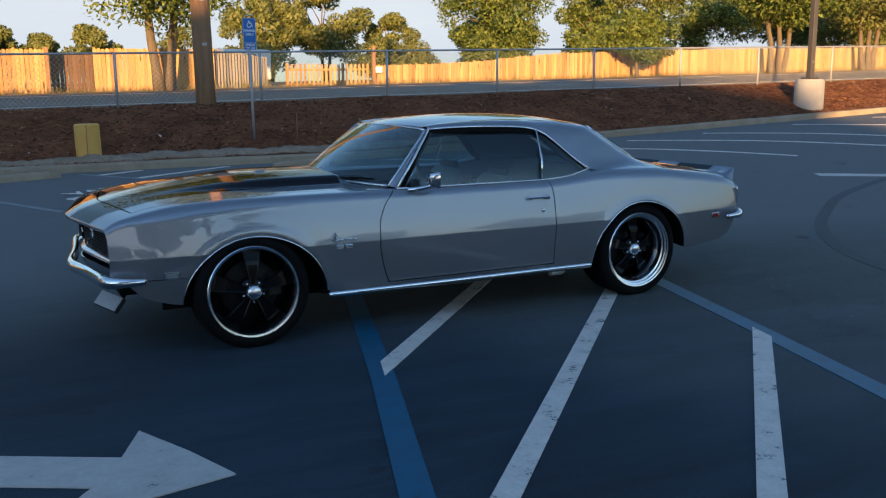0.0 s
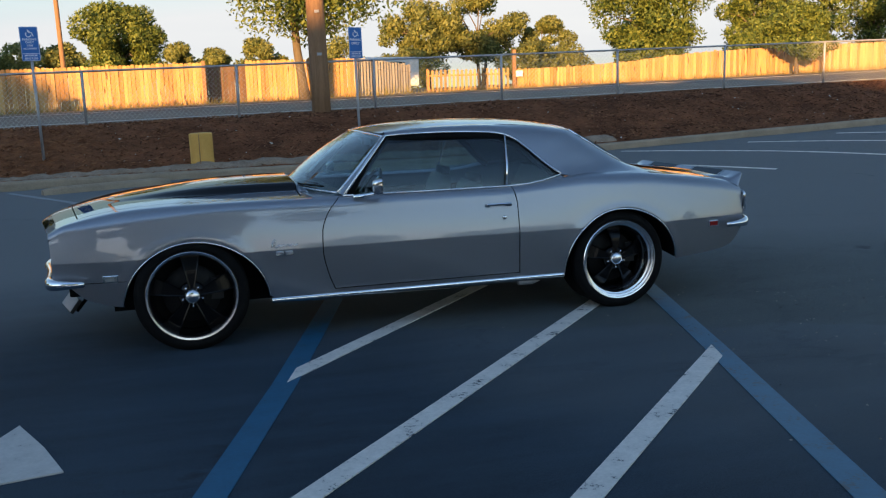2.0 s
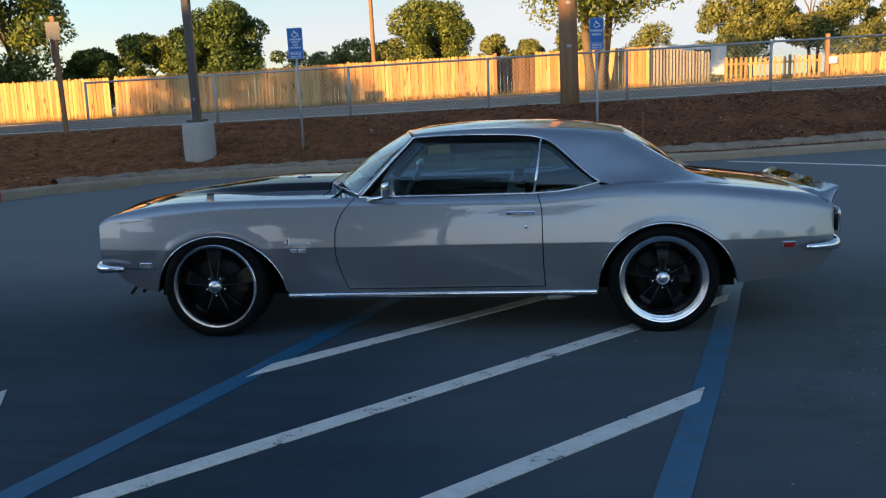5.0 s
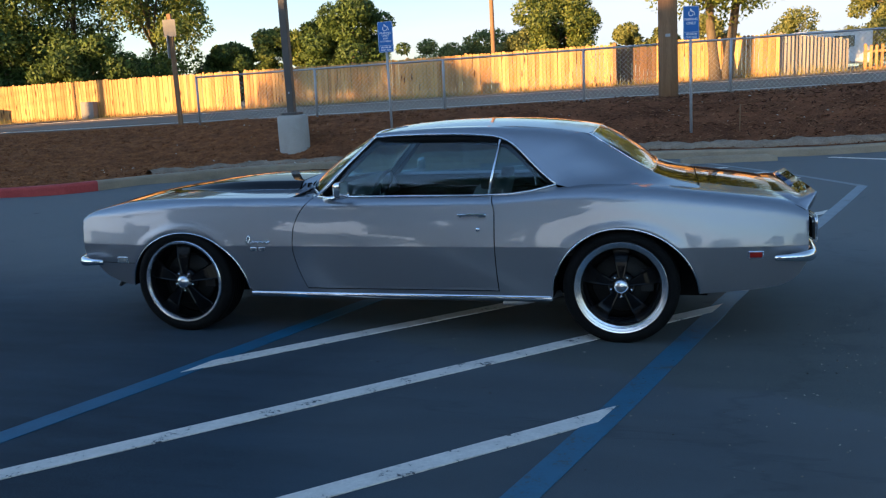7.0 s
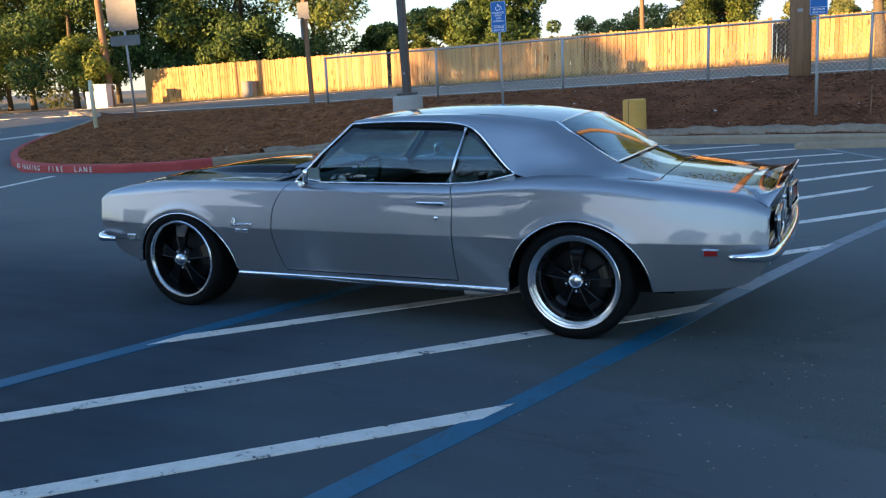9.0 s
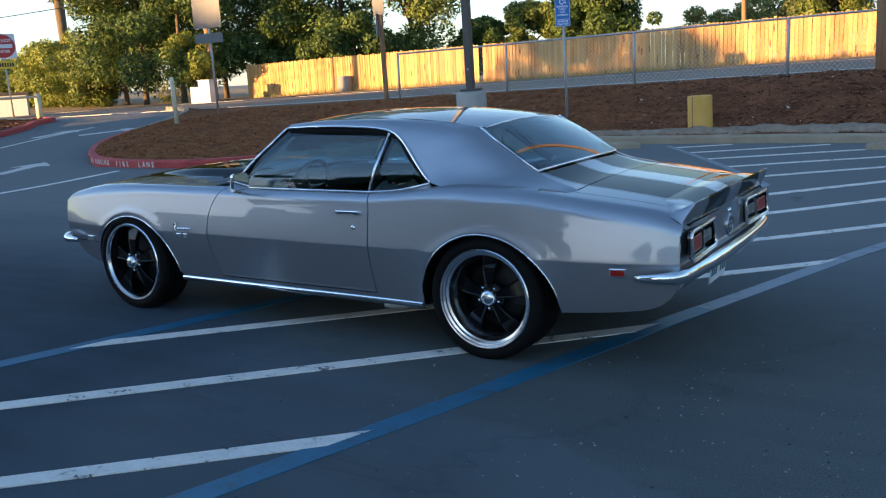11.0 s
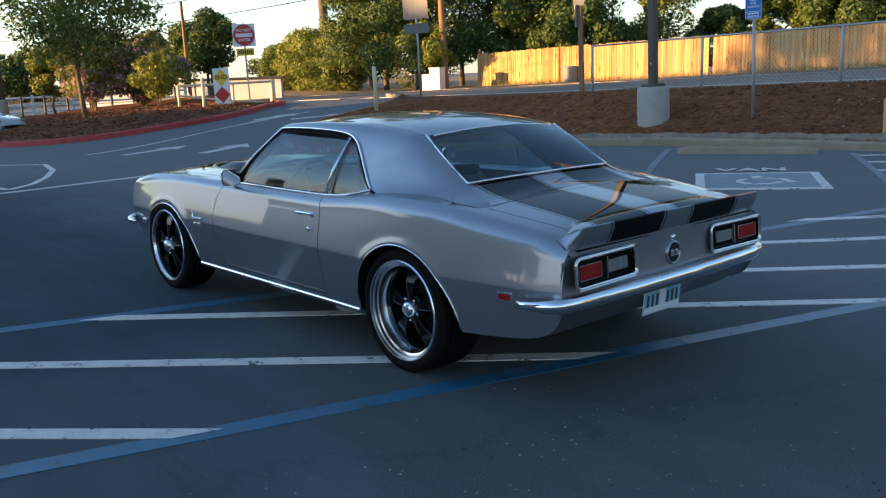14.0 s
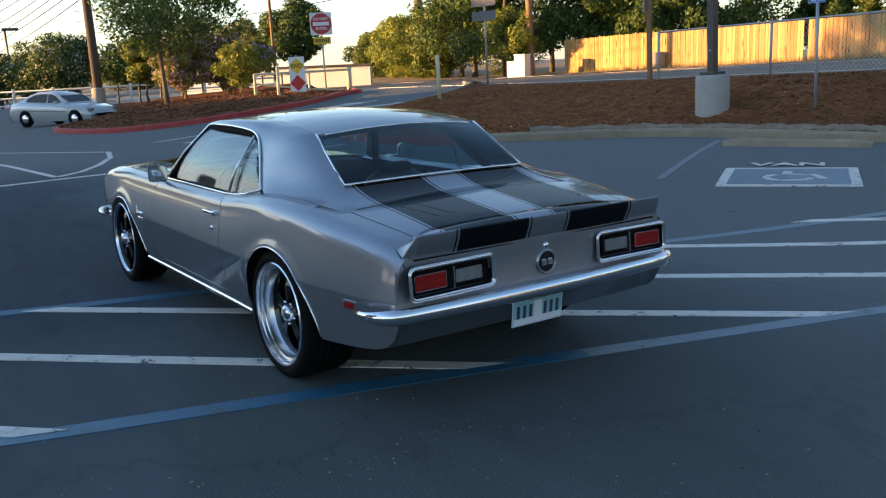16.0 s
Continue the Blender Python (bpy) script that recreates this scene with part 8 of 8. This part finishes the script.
# ---- distant parked sedan ----
def sedan(place, label):
    c = thing("sedan", label, "car", place)
    TINTED = material("tinted_window", (0.012, 0.014, 0.016), 0.1, spec=0.25)
    SILVER = material("pale_silver_paint", (0.46, 0.48, 0.49), 0.35, 0.35, coat=1.0)
    prof = [(-2.2, 0.5, 0.66), (-2.16, 0.64, 0.76), (-2.0, 0.74, 0.85), (-1.6, 0.84, 0.91), (-1.0, 0.93, 0.92), (0.0, 0.96, 0.93), (0.9, 0.99, 0.93), (1.75, 1.02, 0.92), (2.2, 0.98, 0.88), (2.34, 0.86, 0.85), (2.38, 0.6, 0.82)]
    vs = []
    for x, zt, w in prof:
        wb = 0.32 if abs(x) > 2.3 else 0.22
        for y, z in ((-w * 0.93, wb), (-w, 0.45), (-w * 1.0, zt * 0.72), (-w * 0.96, zt - 0.08), (-w * 0.85, zt), (0, zt + 0.02), (w * 0.85, zt), (w * 0.96, zt - 0.08), (w, zt * 0.72), (w, 0.45), (w * 0.93, wb)):
            vs.append((x, y, z))
    fs = grid_faces(len(prof), 11) + [tuple(range(10, -1, -1)), tuple(range(11 * len(prof) - 11, 11 * len(prof)))]
    put("body", vs, fs, SILVER, c)
    top = [(-1.02, 0.93), (-0.7, 1.13), (-0.35, 1.31), (0.0, 1.41), (0.4, 1.45), (0.85, 1.43), (1.25, 1.33), (1.6, 1.17), (1.9, 1.02)]
    vs = []
    for x, z in top:
        q = (z - 0.93) / 0.52
        w = 0.80 - 0.19 * q
        for y, zz in ((-0.80, 0.93), (-w, z - 0.05 * q), (-w * 0.86, z), (0, z + 0.015), (w * 0.86, z), (w, z - 0.05 * q), (0.80, 0.93)):
            vs.append((x, y, zz))
    put("roof", vs, grid_faces(len(top), 7), SILVER, c)
    for s_ in (-1, 1):
        def glass_at(x, z):
            q = (z - 0.93) / 0.52
            return (x, s_ * (0.812 - 0.19 * q), z)
        for nm, o in (("side_window", [(-0.62, 0.98), (0.14, 0.99), (0.14, 1.34), (-0.05, 1.33), (-0.3, 1.24)]), ("side_window", [(0.22, 0.99), (1.42, 1.03), (1.3, 1.18), (0.95, 1.31), (0.6, 1.35), (0.22, 1.35)])):
            put(nm, [glass_at(*p) for p in o], [tuple(range(len(o)))[::s_]], TINTED, c, smooth=False)
        part("headlight", box((0.3, 0.26, 0.15), (-2.02, s_ * 0.66, 0.66), 0.05), WHITELENS, c)
        part("tail_light", box((0.16, 0.2, 0.2), (2.27, s_ * 0.74, 0.80), 0.04), REDLENS, c)
        v, f = tube([(-1.0, s_ * 0.935, 0.62), (1.5, s_ * 0.94, 0.66)], 0.008, 5)
        put("door_line", v, f, DARKTRIM, c)
        for x in (-1.42, 1.36):
            v, f = lathe([(0.3, -0.1), (0.36, -0.096), (0.36, 0.0), (0.0, 0.02)], 28, "y")
            put("wheel_arch", *shifted((v, f), Matrix.Translation((x, s_ * 0.835, 0.33)) @ pose(0, 0, 0, 0, 0, 0 if s_ < 0 else 180)), MATTBLACK, c)
            v, f = lathe([(0.0, -0.1), (0.22, -0.1), (0.31, -0.09), (0.32, 0.0), (0.31, 0.09), (0.0, 0.09)], 28, "y")
            w_ = put("wheel", *shifted((v, f), Matrix.Translation((x, s_ * 0.85, 0.32))), RUBBER, c)
            v, f = lathe([(0.0, -0.112), (0.17, -0.104), (0.18, -0.09)], 20, "y")
            put("hubcap", *shifted((v, f), Matrix.Translation((x, s_ * 0.85, 0.32)) @ pose(0, 0, 0, 0, 0, 0 if s_ < 0 else 180)), ALLOY, w_)
    part("windscreen", box((0.01, 1.25, 0.52), (0, 0, 0), 0.004), TINTED, c, place=pose(-0.70, 0, 1.145, 0, 60, 0))
    part("grille", box((0.03, 0.9, 0.12), (-2.19, 0, 0.45), 0.01), MATTBLACK, c)
    part("door_mirror", box((0.1, 0.18, 0.12), (-0.55, -1.0, 1.0), 0.03), SILVER, c)
    part("door_mirror", box((0.1, 0.18, 0.12), (-0.55, 1.0, 1.0), 0.03), SILVER, c)


sedan(Matrix.Translation((-31.6, 5.2, ground_height(-31.6, 5.2) - 0.03)) @ pose(0, 0, 0, 0, 0, 212) @ Matrix.Scale(0.9, 4), "pale silver sedan parked beyond the island")


# ---- board fences ----
def plank_mesh(w, t, h, notch=0.03):
    """A dog-eared fence board."""
    o = [(-w / 2, 0), (w / 2, 0), (w / 2, h - notch), (w / 2 - notch, h), (-w / 2 + notch, h), (-w / 2, h - notch)]
    vs = [(x, -t / 2, z) for x, z in o] + [(x, t / 2, z) for x, z in o]
    fs = [tuple(range(6)), tuple(range(11, 5, -1))] + [(i, 6 + i, 6 + (i + 1) % 6, (i + 1) % 6) for i in range(6)]
    me = bpy.data.meshes.new("board")
    me.from_pydata(vs, [], fs)
    return me


def board_fence(name, label, x0, x1, base, top, mat, width=0.14, gap=0.009, y=lambda x: 30.0, seed=1, skip=lambda x: False, notch=0.028):
    fence = thing(name, label, "fence", pose(0, 0, 0))
    rg_ = random.Random(seed)
    meshes = []
    for k in range(8):
        me = plank_mesh(width * (0.96 + 0.01 * (k % 4)), 0.02, 1.0, notch)
        me.materials.append(mat)
        meshes.append(me)
    x, i = x0, 0
    while x < x1:
        if not skip(x):
            me = rg_.choice(meshes)
            ob = new("board", me)
            ob.parent = fence
            zb = base(x) - 0.06
            h = top(x) - zb + rg_.uniform(-0.022, 0.022)
            ob.matrix_basis = pose(x, y(x) + rg_.uniform(-0.010, 0.010), zb, rg_.uniform(-0.3, 0.3), rg_.uniform(-0.4, 0.4), rg_.uniform(-5, 5)) @ Matrix.Diagonal((1, 1, h, 1))
        x += width + gap
        i += 1
    for q in (0.22, 0.78):
        n = max(2, int((x1 - x0) / 2.4))
        pts = [(xx, y(xx) + 0.05, base(xx) + (top(xx) - base(xx)) * q) for xx in np.linspace(x0, x1, n)]
        v, f = tube(pts, 0.04, 4)
        put("fence_rail", v, f, mat, fence, smooth=False)
    for xx in np.arange(x0, x1, 2.44):
        part("fence_post", box((0.09, 0.09, top(xx) - base(xx) + 0.1), (xx, y(xx) + 0.1, (top(xx) + base(xx)) / 2), 0.005), mat, fence)
    return fence


L_BASE = [(-32, 0.70), (-22.5, 0.92), (-13, 1.08), (-8.5, 1.28), (0, 1.395), (8, 1.44)]
L_TOP = [(-32, 2.40), (-22.5, 2.58), (-13, 2.72), (-8, 2.85), (0, 3.0), (8, 3.12)]
R_BASE = [(8, 1.46), (12.5, 1.5), (17, 1.63), (22.4, 1.75), (37.5, 2.09), (60, 2.5)]
R_TOP = [(8, 2.46), (12.5, 2.5), (15, 2.56), (17, 2.66), (22.4, 3.12), (37.5, 3.56), (60, 4.0)]
lb, lt, rb_, rt = (lambda x, k=k: curve_at(k, x) for k in (L_BASE, L_TOP, R_BASE, R_TOP))
FL = "sunlit tan board fence along the far side of the road"
board_fence("board_fence", FL, -30.2, -16.3, lb, lt, PLANK, seed=1)
board_fence("board_fence", FL, -16.0, -0.25, lambda x: lb(x), lambda x: lt(x), PLANK, seed=2)
board_fence("board_fence", FL, 1.35, 5.75, lb, lt, PLANK, seed=3)
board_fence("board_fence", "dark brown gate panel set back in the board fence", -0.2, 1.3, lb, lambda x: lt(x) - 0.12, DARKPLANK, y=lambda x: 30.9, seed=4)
board_fence("board_fence", "weathered grey board fence beside the yard entrance", 5.8, 8.6, lb, lambda x: lt(x) - 0.10 * (x - 5.8), GREYPLANK, y=lambda x: 30.2 + (x - 5.8) * 0.8, seed=5)
board_fence("picket_gate", "low pale picket gate across the yard entrance", 8.7, 12.3, rb_, lambda x: rt(x) + 0.05, PLANK, width=0.1, gap=0.085, seed=6, notch=0.02)
board_fence("board_fence", FL, 12.6, 36.0, rb_, rt, PLANK, seed=7)
board_fence("board_fence", FL, 36.1, 56.0, rb_, rt, PLANK, seed=8)
gp = thing("gate_post", "rusty gate post with a small white notice", "gate post", pose(12.45, 29.85, 1.45))
part("post", box((0.14, 0.14, 1.9), (0, 0, 0.9), 0.01), WOODPOLE, gp)
part("notice", box((0.3, 0.02, 0.25), (0.2, -0.09, 0.85), 0.003), SIGNWHITE, gp, "plain white notice")
gp = thing("gate_post", "dark wooden post at the fence opening", "gate post", pose(-0.3, 29.9, 1.35))
part("post", box((0.14, 0.14, 1.75), (0, 0, 0.82), 0.01), WOODPOLE, gp)
ut = thing("wall_box", "tan utility box against the fence", "utility box", pose(-23.6, 29.7, lb(-23.6)))
part("cabinet", box((0.65, 0.35, 0.75), (0, 0, 0.35), 0.02), GREYPLANK, ut)
rv = thing("trailer", "pale parked trailer in the yard beyond the fence", "trailer", pose(9.0, 40, 1.6, 0, 0, 10))
part("trailer_body", box((3.4, 2.0, 1.5), (0, 0, 1.15), 0.12, 3), WHITEPAINT, rv)
part("trailer_window", box((0.9, 0.02, 0.5), (0.4, -1.005, 1.4), 0.03), GLOSSBLACK, rv)
